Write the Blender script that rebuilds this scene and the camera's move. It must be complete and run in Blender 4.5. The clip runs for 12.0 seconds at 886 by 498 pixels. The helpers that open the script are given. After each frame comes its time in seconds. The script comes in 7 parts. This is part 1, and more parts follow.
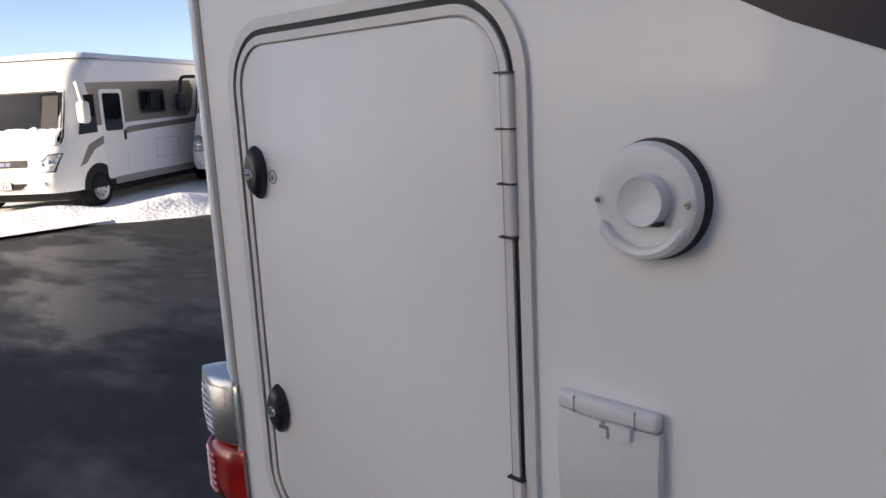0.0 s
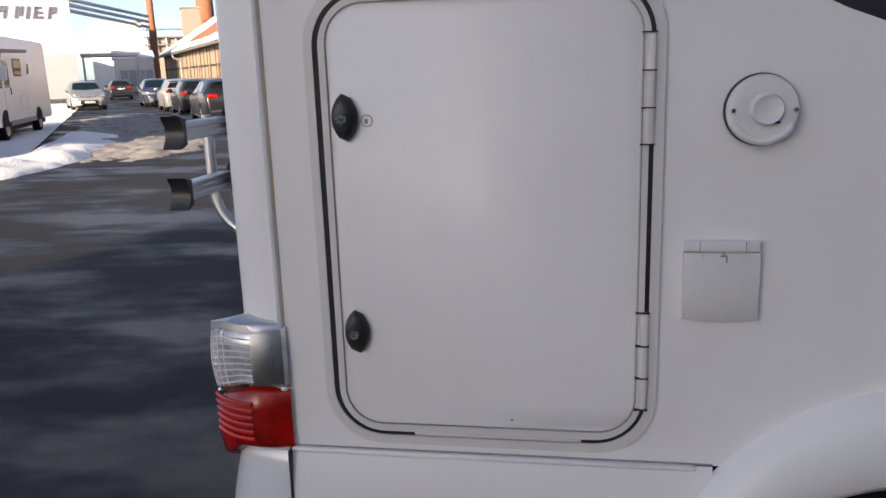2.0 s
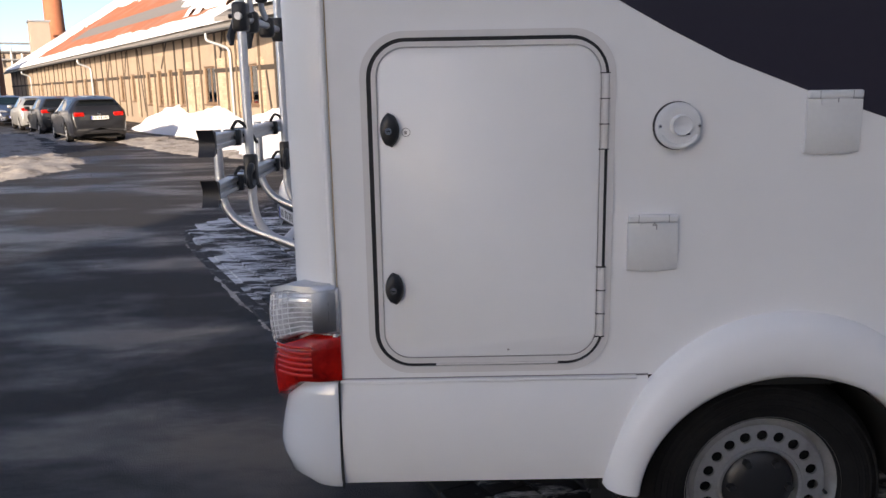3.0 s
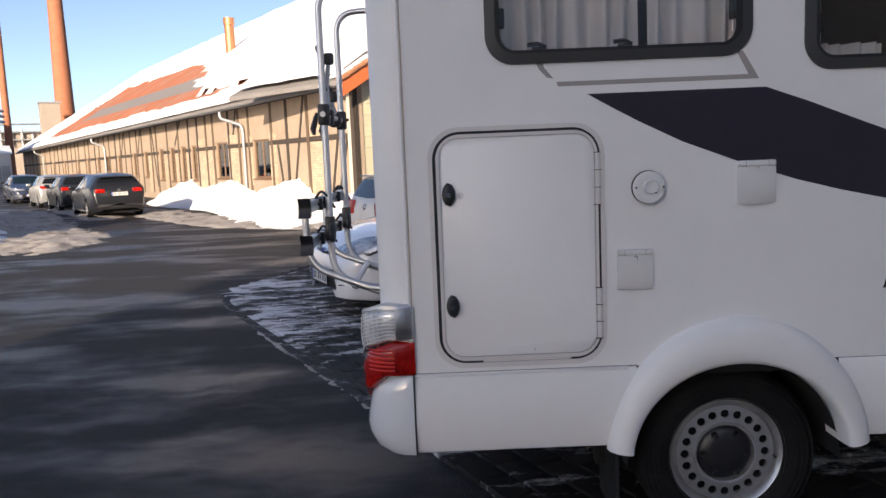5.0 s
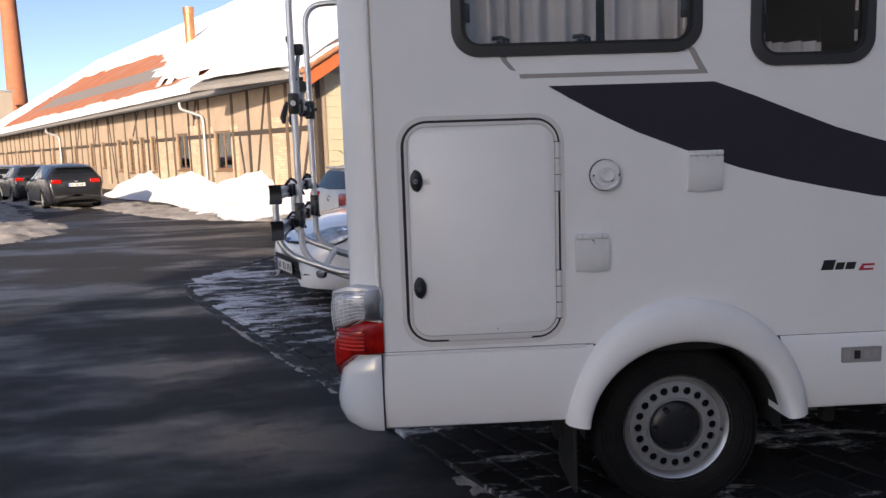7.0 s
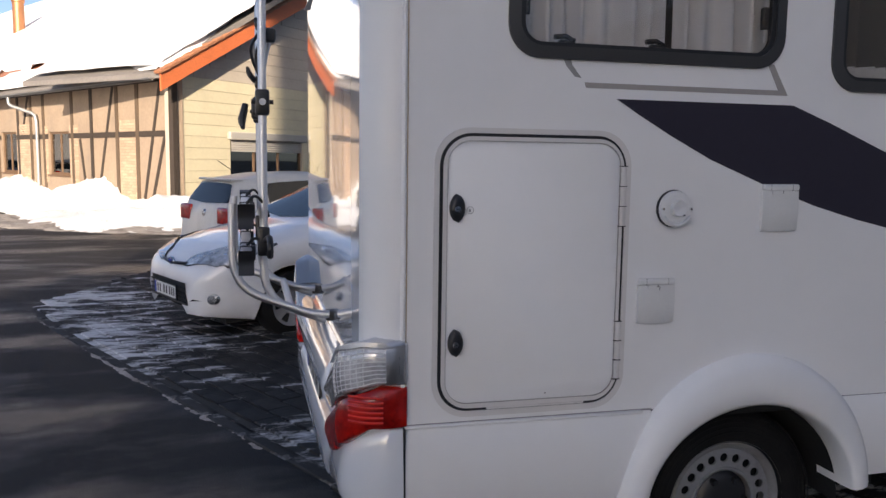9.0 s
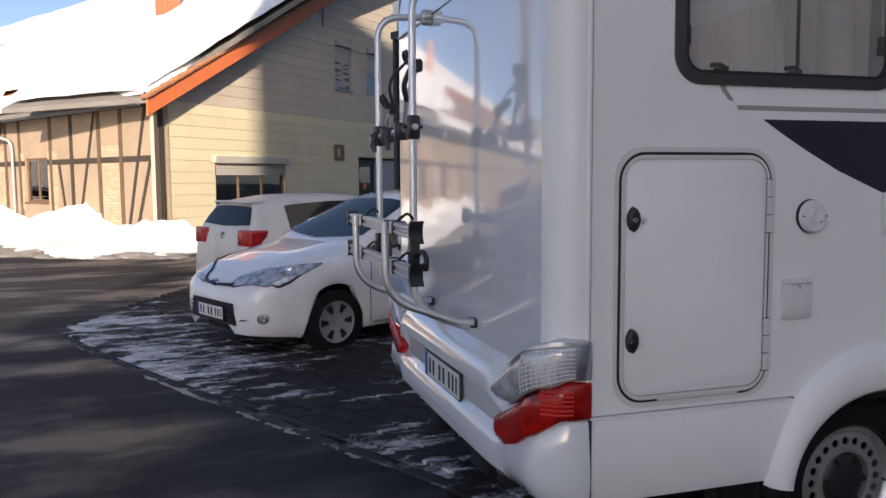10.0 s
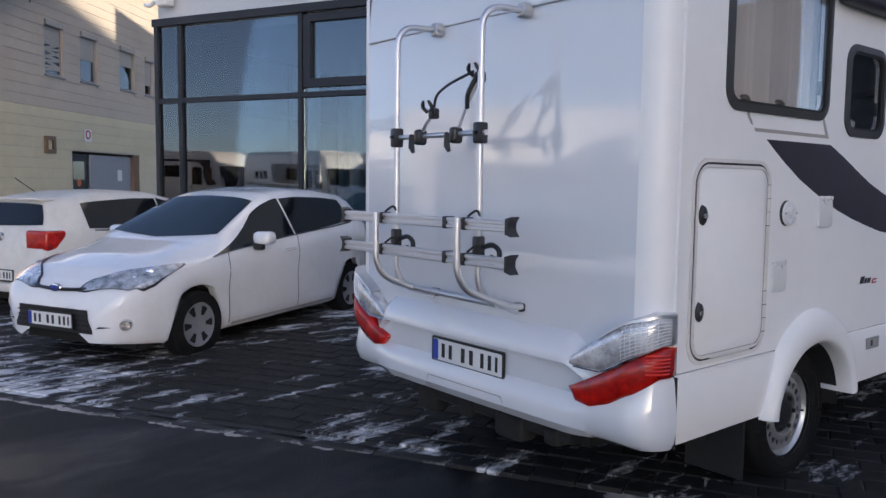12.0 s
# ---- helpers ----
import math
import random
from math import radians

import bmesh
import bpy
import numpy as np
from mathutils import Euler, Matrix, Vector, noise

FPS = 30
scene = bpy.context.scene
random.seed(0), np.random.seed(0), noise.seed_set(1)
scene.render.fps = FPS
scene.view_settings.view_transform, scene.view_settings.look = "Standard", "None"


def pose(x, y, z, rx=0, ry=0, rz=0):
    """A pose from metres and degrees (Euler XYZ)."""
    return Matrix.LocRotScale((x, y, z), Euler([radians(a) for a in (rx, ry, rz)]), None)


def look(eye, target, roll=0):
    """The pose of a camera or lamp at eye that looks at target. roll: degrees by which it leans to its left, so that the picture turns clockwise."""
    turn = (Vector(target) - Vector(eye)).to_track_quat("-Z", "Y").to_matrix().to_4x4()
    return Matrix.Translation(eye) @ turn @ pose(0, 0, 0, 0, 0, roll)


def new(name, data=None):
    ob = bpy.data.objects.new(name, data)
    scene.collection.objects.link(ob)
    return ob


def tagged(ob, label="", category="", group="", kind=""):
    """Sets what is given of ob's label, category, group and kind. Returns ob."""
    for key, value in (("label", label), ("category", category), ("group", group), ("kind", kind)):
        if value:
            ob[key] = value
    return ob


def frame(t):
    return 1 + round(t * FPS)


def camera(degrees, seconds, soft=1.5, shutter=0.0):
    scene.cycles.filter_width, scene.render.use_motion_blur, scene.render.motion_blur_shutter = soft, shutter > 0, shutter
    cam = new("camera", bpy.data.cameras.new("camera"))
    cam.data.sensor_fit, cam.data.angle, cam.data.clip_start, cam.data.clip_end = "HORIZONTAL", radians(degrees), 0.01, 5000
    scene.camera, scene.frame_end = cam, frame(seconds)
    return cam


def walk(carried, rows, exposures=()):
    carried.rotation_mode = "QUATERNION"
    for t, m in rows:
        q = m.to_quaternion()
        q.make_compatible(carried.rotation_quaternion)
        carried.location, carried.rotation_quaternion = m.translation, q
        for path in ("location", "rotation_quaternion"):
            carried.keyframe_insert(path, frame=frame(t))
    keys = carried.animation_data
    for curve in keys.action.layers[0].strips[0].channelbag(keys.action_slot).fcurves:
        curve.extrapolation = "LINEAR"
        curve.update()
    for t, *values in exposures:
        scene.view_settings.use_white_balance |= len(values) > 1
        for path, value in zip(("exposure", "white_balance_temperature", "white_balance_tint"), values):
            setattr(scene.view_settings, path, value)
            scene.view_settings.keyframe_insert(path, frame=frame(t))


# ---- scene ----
cam = camera(59.2, 12.0)
METRES, EYE, TILT, LEAN, TURN = 6.126, 1.605, 0.0, 0.0, 44.2
ROWS = [
    (0.0, 0.0039, -0.0012, 0.0014, 0.93, -11.22, 2.80),
    (0.5, -0.0202, 0.0131, 0.0020, -3.66, -10.29, 3.03),
    (1.0, -0.0672, 0.0066, -0.0048, -14.33, -9.90, 1.04),
    (1.5, -0.1109, -0.0036, -0.0020, -27.52, -12.27, 0.61),
    (2.0, -0.1574, -0.0034, -0.0028, -34.89, -13.12, 1.85),
    (2.5, -0.2111, -0.0225, -0.0018, -40.48, -13.64, 1.87),
    (3.0, -0.2557, -0.0386, 0.0010, -44.46, -11.86, 1.03),
    (3.5, -0.2917, -0.0481, 0.0047, -45.03, -8.36, 2.05),
    (5.5, -0.3846, -0.1352, 0.0071, -44.45, -6.51, 2.34),
    (6.0, -0.3892, -0.1433, 0.0061, -45.15, -5.97, 2.52),
    (6.5, -0.3891, -0.1421, 0.0053, -45.85, -6.21, 2.37),
    (7.0, -0.386, -0.1316, 0.0037, -47.23, -7.46, 1.87),
    (7.5, -0.3568, -0.0996, 0.0057, -49.92, -7.58, 0.69),
    (9.5, -0.4097, 0.0552, 0.0052, -59.93, -5.6, -0.44),
    (10.0, -0.4629, 0.0922, 0.0045, -61.28, -4.95, 0.35),
    (10.5, -0.5052, 0.1371, 0.0045, -66.57, -4.81, 0.66),
    (11.0, -0.5299, 0.2, 0.0081, -72.77, -4.33, -0.11),
    (11.5, -0.567, 0.2593, 0.0046, -78.03, -4.22, -0.81),
    (12.0, -0.59, 0.3181, 0.0033, -83.58, -4.85, -0.7),
]
# stops, kelvin, tint
EXPOSURES = [(0.0, 1.1, 9100, 15), (3.5, 1.13, 8900, 15), (6.5, 0.87, 8700, 15), (7.5, 1.0, 8700, 15), (9.5, 0.85, 8700, 15), (11.0, 1.0, 8500, 15), (12.0, 1.45, 8300, 14)]
walk(cam, [(t, pose(0, 0, EYE, TILT, LEAN, TURN) @ pose(METRES * x, METRES * y, METRES * z, 90 + pitch, roll, yaw)) for t, x, y, z, yaw, pitch, roll in ROWS], EXPOSURES)

# ---- daylight: low winter sun from behind the camera's right, clear sky ----
SUN_EL, SUN_AZ = 17.0, 255.8          # degrees; azimuth counted from +x towards +y
world = bpy.data.worlds.new("world")
scene.world = world
world.use_nodes = True
_n = world.node_tree.nodes
_sky = _n.new("ShaderNodeTexSky")
_sky.sky_type = "NISHITA"
_sky.sun_disc = False
_sky.sun_elevation = radians(SUN_EL)
_sky.sun_rotation = radians(90 - SUN_AZ)
_sky.air_density, _sky.dust_density, _sky.ozone_density = 0.5, 1.2, 3.0
_sky.altitude = 550
_n["Background"].inputs[1].default_value = 0.15
world.node_tree.links.new(_sky.outputs[0], _n["Background"].inputs[0])
sun_data = bpy.data.lights.new("sun", "SUN")
sun_data.energy, sun_data.angle, sun_data.color = 4.2, radians(0.5), (1.0, 0.98, 0.955)
sun = new("sun", sun_data)
_to = Vector((math.cos(radians(SUN_AZ)) * math.cos(radians(SUN_EL)), math.sin(radians(SUN_AZ)) * math.cos(radians(SUN_EL)), math.sin(radians(SUN_EL))))
sun.matrix_world = look(_to * 60, (0, 0, 0))


# ---- building helpers ----
def thing(name, m, label, category, group="", kind=""):
    ob = new(name)
    ob.empty_display_size = 0.1
    ob.matrix_basis = m
    return tagged(ob, label, category, group, kind)


def world_of(ob):
    m = Matrix.Identity(4)
    while ob is not None:
        m = ob.matrix_basis @ m
        ob = ob.parent
    return m


def mesh_of(bm, name, material, sharp=38):
    bmesh.ops.recalc_face_normals(bm, faces=bm.faces)
    lim = radians(sharp)
    for f in bm.faces:
        f.smooth = True
    for e in bm.edges:
        if len(e.link_faces) == 2 and e.calc_face_angle(0) > lim:
            e.smooth = False
    me = bpy.data.meshes.new(name)
    bm.to_mesh(me)
    bm.free()
    for m in (material if isinstance(material, (list, tuple)) else [material]):
        me.materials.append(m)
    return me


def part(name, bm, material, parent, label="", in_world=False, sharp=38, kind=""):
    if in_world:
        bm.transform(world_of(parent).inverted())
    ob = new(name, mesh_of(bm, name, material, sharp))
    ob.parent = parent
    return tagged(ob, label, kind=kind)


def whole(name, bm, material, label, category, group="", kind="", sharp=38):
    ob = new(name, mesh_of(bm, name, material, sharp))
    return tagged(ob, label, category, group, kind)


def put(bm, other):
    """Adds the faces of another bmesh to bm."""
    vs = {v: bm.verts.new(v.co) for v in other.verts}
    for f in other.faces:
        try:
            bm.faces.new([vs[v] for v in f.verts])
        except ValueError:
            pass
    other.free()
    return bm


def box(lo, hi, bevel=0.0, seg=2, bm=None):
    b = bmesh.new()
    bmesh.ops.create_cube(b, size=1)
    for v in b.verts:
        v.co = Vector([(lo[i] + hi[i]) / 2 + v.co[i] * (hi[i] - lo[i]) for i in range(3)])
    if bevel:
        bmesh.ops.bevel(b, geom=list(b.edges), offset=bevel, segments=seg, profile=0.5, affect="EDGES")
    return put(bm, b) if bm is not None else b


def loft(rings, closed=True, caps=True, bm=None):
    """Skins a row of rings with equal counts of points."""
    b = bm if bm is not None else bmesh.new()
    rows = [[b.verts.new(p) for p in ring] for ring in rings]
    n = len(rows[0])
    for r0, r1 in zip(rows, rows[1:]):
        for i in range(n if closed else n - 1):
            try:
                b.faces.new((r0[i], r0[(i + 1) % n], r1[(i + 1) % n], r1[i]))
            except ValueError:
                pass
    if caps and closed:
        b.faces.new(rows[0][::-1])
        b.faces.new(rows[-1])
    return b


def tube(points, r, n=10, bm=None, closed_path=False):
    """A round bar along points."""
    pts = [Vector(p) for p in points]
    rings, up = [], None
    for i, p in enumerate(pts):
        if closed_path:
            d = pts[(i + 1) % len(pts)] - pts[i - 1]
        else:
            d = pts[min(i + 1, len(pts) - 1)] - pts[max(i - 1, 0)]
        d.normalize()
        if up is None:
            up = d.orthogonal().normalized()
        else:
            up = (up - d * up.dot(d)).normalized()
        side = d.cross(up)
        rr = r[i] if isinstance(r, (list, tuple)) else r
        rings.append([p + (up * math.cos(a) + side * math.sin(a)) * rr for a in [2 * math.pi * k / n for k in range(n)]])
    if closed_path:
        rings.append(rings[0])
        return loft(rings, True, False, bm)
    return loft(rings, True, True, bm)


def rounded(points, r, n=6):
    """An open path with its inner corners rounded."""
    pts = [Vector(p) for p in points]
    out = [pts[0]]
    for a, b, c in zip(pts, pts[1:], pts[2:]):
        k = min(r, (a - b).length * 0.49, (c - b).length * 0.49)
        p, q = b + (a - b).normalized() * k, b + (c - b).normalized() * k
        for i in range(n + 1):
            t = i / n
            out.append(p * (1 - t) ** 2 + b * 2 * t * (1 - t) + q * t * t)
    return out + [pts[-1]]


def lathe(profile, n=40, axis="y", bm=None, closed=False, ends=True):
    """Turns (radius, along) pairs about an axis through the origin."""
    rings = []
    for r, a in profile:
        ring = []
        for k in range(n):
            c, s = r * math.cos(2 * math.pi * k / n), r * math.sin(2 * math.pi * k / n)
            ring.append({"y": (c, a, s), "z": (c, s, a), "x": (a, c, s)}[axis])
        rings.append(ring)
    if closed:
        rings.append(rings[0])
    return loft(rings, True, ends and not closed, bm)


def rrect(x0, z0, x1, z1, r, n=6):
    """The outline of a rectangle with round corners, as (x, z), from its lower right corner round."""
    out = []
    for cx, cz, a0 in ((x1 - r, z0 + r, -90), (x1 - r, z1 - r, 0), (x0 + r, z1 - r, 90), (x0 + r, z0 + r, 180)):
        for k in range(n + 1):
            a = radians(a0 + 90 * k / n)
            out.append((cx + r * math.cos(a), cz + r * math.sin(a)))
    return out


def ring(outer, inner, y0, y1, bm=None, lip=0.0):
    """A flat band between two outlines, from depth y0 (back) to y1 (front)."""
    o0, o1 = [(x, y0, z) for x, z in outer], [(x, y1 + lip, z) for x, z in outer]
    i1, i0 = [(x, y1, z) for x, z in inner], [(x, y0, z) for x, z in inner]
    return loft([o0, o1, i1, i0], True, False, bm)


def slab(outline, y0, y1, bm=None, edge=0.0):
    """A plate with the outline (x, z), from y0 to y1, with a soft front edge."""
    rows = [[(x, y0, z) for x, z in outline]]
    if edge:
        cx = sum(p[0] for p in outline) / len(outline)
        cz = sum(p[1] for p in outline) / len(outline)
        s = 1 if y1 > y0 else -1
        rows.append([(x, y1 - s * edge, z) for x, z in outline])
        w = max(p[0] for p in outline) - min(p[0] for p in outline)
        h = max(p[1] for p in outline) - min(p[1] for p in outline)
        rows.append([(cx + (x - cx) * (1 - 2 * edge / w), y1, cz + (z - cz) * (1 - 2 * edge / h)) for x, z in outline])
    else:
        rows.append([(x, y1, z) for x, z in outline])
    return loft(rows, True, True, bm)


def filled(loops, depth=0.0, axis="y", base=0.0, bm=None):
    """A plate from one outer outline and holes, all (a, b) pairs; thick along the axis."""
    b = bmesh.new()
    for lp in loops:
        vs = [b.verts.new((p[0], base, p[1]) if axis == "y" else (base, p[0], p[1]) if axis == "x" else (p[0], p[1], base)) for p in lp]
        for i in range(len(vs)):
            b.edges.new((vs[i], vs[(i + 1) % len(vs)]))
    bmesh.ops.triangle_fill(b, use_beauty=True, use_dissolve=False, edges=list(b.edges))
    if depth:
        g = bmesh.ops.extrude_face_region(b, geom=list(b.faces))
        vec = {"y": (0, depth, 0), "x": (depth, 0, 0), "z": (0, 0, depth)}[axis]
        bmesh.ops.translate(b, vec=vec, verts=[v for v in g["geom"] if isinstance(v, bmesh.types.BMVert)])
    return put(bm, b) if bm is not None else b


def moved(bm, m):
    bm.transform(m)
    return bm


def lerp_table(table, x):
    """Smooth value of a table of (x, value) at x."""
    if x <= table[0][0]:
        return table[0][1]
    for (x0, v0), (x1, v1) in zip(table, table[1:]):
        if x <= x1:
            t = (x - x0) / (x1 - x0)
            return v0 + (v1 - v0) * t
    return table[-1][1]


def lift(x, y):
    """Height of the ground: the yard rises gently under the parked motorhome."""
    t = min(max((x + 3.4) / 3.3, 0), 1)
    return 0.115 * t * t * (3 - 2 * t)


# ---- materials ----
def mat(name, colour, rough=0.5, metal=0.0, vary=0.08, scale=3.0, fine=60.0, bump=0.0, coat=0.0, spec=0.5, island=0.0, rough_vary=0.08, dirt=None, dirt_amount=0.5, dirt_scale=1.2):
    """A surface with colour that drifts at two scales, uneven gloss and fine relief."""
    m = bpy.data.materials.new(name)
    m.use_nodes = True
    nt = m.node_tree
    n, l = nt.nodes, nt.links
    p = n["Principled BSDF"]
    co = n.new("ShaderNodeTexCoord")
    big, small = n.new("ShaderNodeTexNoise"), n.new("ShaderNodeTexNoise")
    big.inputs["Scale"].default_value, small.inputs["Scale"].default_value = scale, fine
    big.inputs["Detail"].default_value = 4
    l.new(co.outputs["Object"], big.inputs["Vector"])
    l.new(co.outputs["Object"], small.inputs["Vector"])
    add = n.new("ShaderNodeMath")
    add.operation = "ADD"
    l.new(big.outputs[0], add.inputs[0])
    l.new(small.outputs[0], add.inputs[1])
    val = n.new("ShaderNodeMapRange")
    val.inputs["From Min"].default_value, val.inputs["From Max"].default_value = 0.6, 1.4
    val.inputs["To Min"].default_value, val.inputs["To Max"].default_value = 1 - vary, 1 + vary
    l.new(add.outputs[0], val.inputs[0])
    mul = n.new("ShaderNodeVectorMath")
    mul.operation = "MULTIPLY"
    mul.inputs[0].default_value = colour
    l.new(val.outputs[0], mul.inputs[1])
    out = mul.outputs[0]
    if island:
        info = n.new("ShaderNodeObjectInfo")
        geo = n.new("ShaderNodeNewGeometry")
        s = n.new("ShaderNodeMath")
        s.operation = "ADD"
        l.new(info.outputs["Random"], s.inputs[0])
        l.new(geo.outputs["Random Per Island"], s.inputs[1])
        fr = n.new("ShaderNodeMath")
        fr.operation = "FRACT"
        l.new(s.outputs[0], fr.inputs[0])
        mr = n.new("ShaderNodeMapRange")
        mr.inputs["To Min"].default_value, mr.inputs["To Max"].default_value = 1 - island, 1 + island
        l.new(fr.outputs[0], mr.inputs[0])
        m2 = n.new("ShaderNodeVectorMath")
        m2.operation = "MULTIPLY"
        l.new(out, m2.inputs[0])
        l.new(mr.outputs[0], m2.inputs[1])
        out = m2.outputs[0]
    if dirt:
        dn = n.new("ShaderNodeTexNoise")
        dn.inputs["Scale"].default_value, dn.inputs["Detail"].default_value = dirt_scale, 7
        dn.inputs["Roughness"].default_value = 0.65
        l.new(co.outputs["Object"], dn.inputs["Vector"])
        dr = n.new("ShaderNodeMapRange")
        dr.inputs["From Min"].default_value, dr.inputs["From Max"].default_value = 0.5, 0.72
        dr.inputs["To Max"].default_value = dirt_amount
        l.new(dn.outputs[0], dr.inputs[0])
        mx = n.new("ShaderNodeMix")
        mx.data_type = "RGBA"
        l.new(dr.outputs[0], mx.inputs[0])
        l.new(out, mx.inputs[6])
        mx.inputs[7].default_value = (*dirt, 1)
        out = mx.outputs[2]
    l.new(out, p.inputs["Base Color"])
    rv = n.new("ShaderNodeMapRange")
    rv.inputs["To Min"].default_value, rv.inputs["To Max"].default_value = max(rough - rough_vary, 0.02), min(rough + rough_vary, 1)
    l.new(big.outputs[0], rv.inputs[0])
    l.new(rv.outputs[0], p.inputs["Roughness"])
    p.inputs["Metallic"].default_value = metal
    p.inputs["Coat Weight"].default_value = coat
    p.inputs["Coat Roughness"].default_value = 0.04
    p.inputs["Specular IOR Level"].default_value = spec
    if bump:
        bp = n.new("ShaderNodeBump")
        bp.inputs["Strength"].default_value = 1.0
        bp.inputs["Distance"].default_value = bump
        l.new(small.outputs[0], bp.inputs["Height"])
        l.new(bp.outputs[0], p.inputs["Normal"])
    return m


def glass_mat(name, colour, rough=0.02, alpha_mix=0.35, gain=1.2):
    """A tinted pane: part clear, part glossy."""
    m = bpy.data.materials.new(name)
    m.use_nodes = True
    n, l = m.node_tree.nodes, m.node_tree.links
    n.remove(n["Principled BSDF"])
    tr, gl, mix, fr = n.new("ShaderNodeBsdfTransparent"), n.new("ShaderNodeBsdfGlossy"), n.new("ShaderNodeMixShader"), n.new("ShaderNodeFresnel")
    tr.inputs[0].default_value = (*colour, 1)
    gl.inputs["Roughness"].default_value = rough
    fr.inputs[0].default_value = 1.52
    k = n.new("ShaderNodeMath")
    k.operation = "MULTIPLY_ADD"
    k.inputs[1].default_value, k.inputs[2].default_value = gain, alpha_mix * 0.1
    k.use_clamp = True
    l.new(fr.outputs[0], k.inputs[0])
    l.new(k.outputs[0], mix.inputs[0])
    l.new(tr.outputs[0], mix.inputs[1])
    l.new(gl.outputs[0], mix.inputs[2])
    l.new(mix.outputs[0], n["Material Output"].inputs[0])
    return m


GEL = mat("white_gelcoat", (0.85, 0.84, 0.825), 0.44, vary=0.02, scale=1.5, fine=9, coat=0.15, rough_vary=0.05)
# polished tail: base colour darkened and blued for the sky it reflects
GEL_REAR = mat("white_gelcoat_polished_sky_tint", (0.7, 0.72, 0.745), 0.09, vary=0.012, scale=0.9, fine=4, coat=1.0, rough_vary=0.03)
GEL_WARM = mat("cream_plastic", (0.72, 0.69, 0.66), 0.4, vary=0.03, scale=4, fine=40)
WHITE_PLASTIC = mat("white_plastic", (0.74, 0.735, 0.72), 0.38, vary=0.03, scale=6, fine=80)
CAR_WHITE = mat("white_car_paint", (0.8, 0.81, 0.83), 0.2, vary=0.03, scale=2, fine=14, coat=0.8, dirt=(0.45, 0.43, 0.4), dirt_amount=0.16)
CAR_DIRTY = mat("dirty_white_car_paint", (0.66, 0.65, 0.62), 0.4, vary=0.06, scale=3, fine=20, coat=0.4, dirt=(0.36, 0.33, 0.29), dirt_amount=0.5)
CAR_BLACK = mat("black_car_paint", (0.012, 0.012, 0.014), 0.3, vary=0.1, coat=0.4, dirt=(0.045, 0.042, 0.04), dirt_amount=0.3)
CAR_BLUE = mat("dark_blue_car_paint", (0.02, 0.03, 0.06), 0.3, vary=0.1, coat=0.6, dirt=(0.14, 0.14, 0.14), dirt_amount=0.4)
CAR_SILVER = mat("silver_car_paint", (0.42, 0.42, 0.41), 0.35, metal=0.5, vary=0.06, coat=0.5, dirt=(0.3, 0.28, 0.25), dirt_amount=0.5)
BLACK_PLASTIC = mat("black_plastic", (0.018, 0.018, 0.02), 0.38, vary=0.15, scale=20, fine=200, bump=0.0002)
WINDOW_FRAME = mat("dark_grey_window_frame", (0.045, 0.045, 0.047), 0.45, vary=0.1, scale=12, fine=150, bump=0.0002)
RUBBER = mat("black_rubber", (0.014, 0.014, 0.015), 0.6, vary=0.2, scale=10, fine=120, bump=0.0004)
TYRE = mat("tyre_rubber", (0.009, 0.0088, 0.009), 0.8, vary=0.3, scale=9, fine=90, bump=0.001, spec=0.2, dirt=(0.035, 0.033, 0.031), dirt_amount=0.35, dirt_scale=5)
DARK = mat("dark_underbody", (0.012, 0.012, 0.012), 0.9, vary=0.3)
ALU = mat("brushed_aluminium", (0.68, 0.68, 0.69), 0.42, metal=1.0, vary=0.05, scale=12, fine=150)
STEEL = mat("silver_painted_steel", (0.56, 0.56, 0.56), 0.34, metal=0.75, vary=0.08, scale=10, fine=80, dirt=(0.2, 0.18, 0.16), dirt_amount=0.4, dirt_scale=8)
CHROME = mat("chrome", (0.78, 0.78, 0.79), 0.08, metal=1.0, vary=0.02)
HUB = mat("silver_hubcap", (0.45, 0.46, 0.48), 0.35, metal=0.55, vary=0.05)
NAVY = mat("dark_grey_vinyl", (0.034, 0.031, 0.045), 0.35, vary=0.05, scale=2, fine=30, spec=0.22)
TAUPE = mat("taupe_vinyl", (0.36, 0.33, 0.31), 0.4, vary=0.05)
GREY_VINYL = mat("grey_vinyl", (0.3, 0.29, 0.28), 0.35, vary=0.05)
BRONZE_VINYL = mat("bronze_grey_vinyl", (0.22, 0.2, 0.175), 0.35, vary=0.06)
PLATE_WHITE = mat("plate_white", (0.72, 0.72, 0.7), 0.4, vary=0.03)
PLATE_BLUE = mat("plate_blue", (0.02, 0.06, 0.35), 0.4, vary=0.05)
INK = mat("black_ink", (0.015, 0.015, 0.015), 0.5, vary=0.05)
RED_INK = mat("red_ink", (0.5, 0.02, 0.03), 0.4, vary=0.05)
LOGO_BLUE = mat("logo_blue", (0.03, 0.09, 0.24), 0.5, vary=0.05)
LOGO_GREY = mat("logo_grey", (0.16, 0.17, 0.22), 0.5, vary=0.05)
CURTAIN = mat("grey_curtain", (0.74, 0.74, 0.745), 0.9, vary=0.1, scale=8, fine=120, bump=0.0006)
CREAM = mat("cream_cushion", (0.6, 0.45, 0.28), 0.8, vary=0.1)
INTERIOR = mat("painted_dim_interior", (0.11, 0.095, 0.085), 0.8, vary=0.2)
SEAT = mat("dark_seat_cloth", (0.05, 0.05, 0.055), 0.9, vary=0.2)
PANE = glass_mat("tinted_acrylic", (0.94, 0.93, 0.92), gain=0.35)
CAR_GLASS = glass_mat("car_glass", (0.38, 0.46, 0.46))
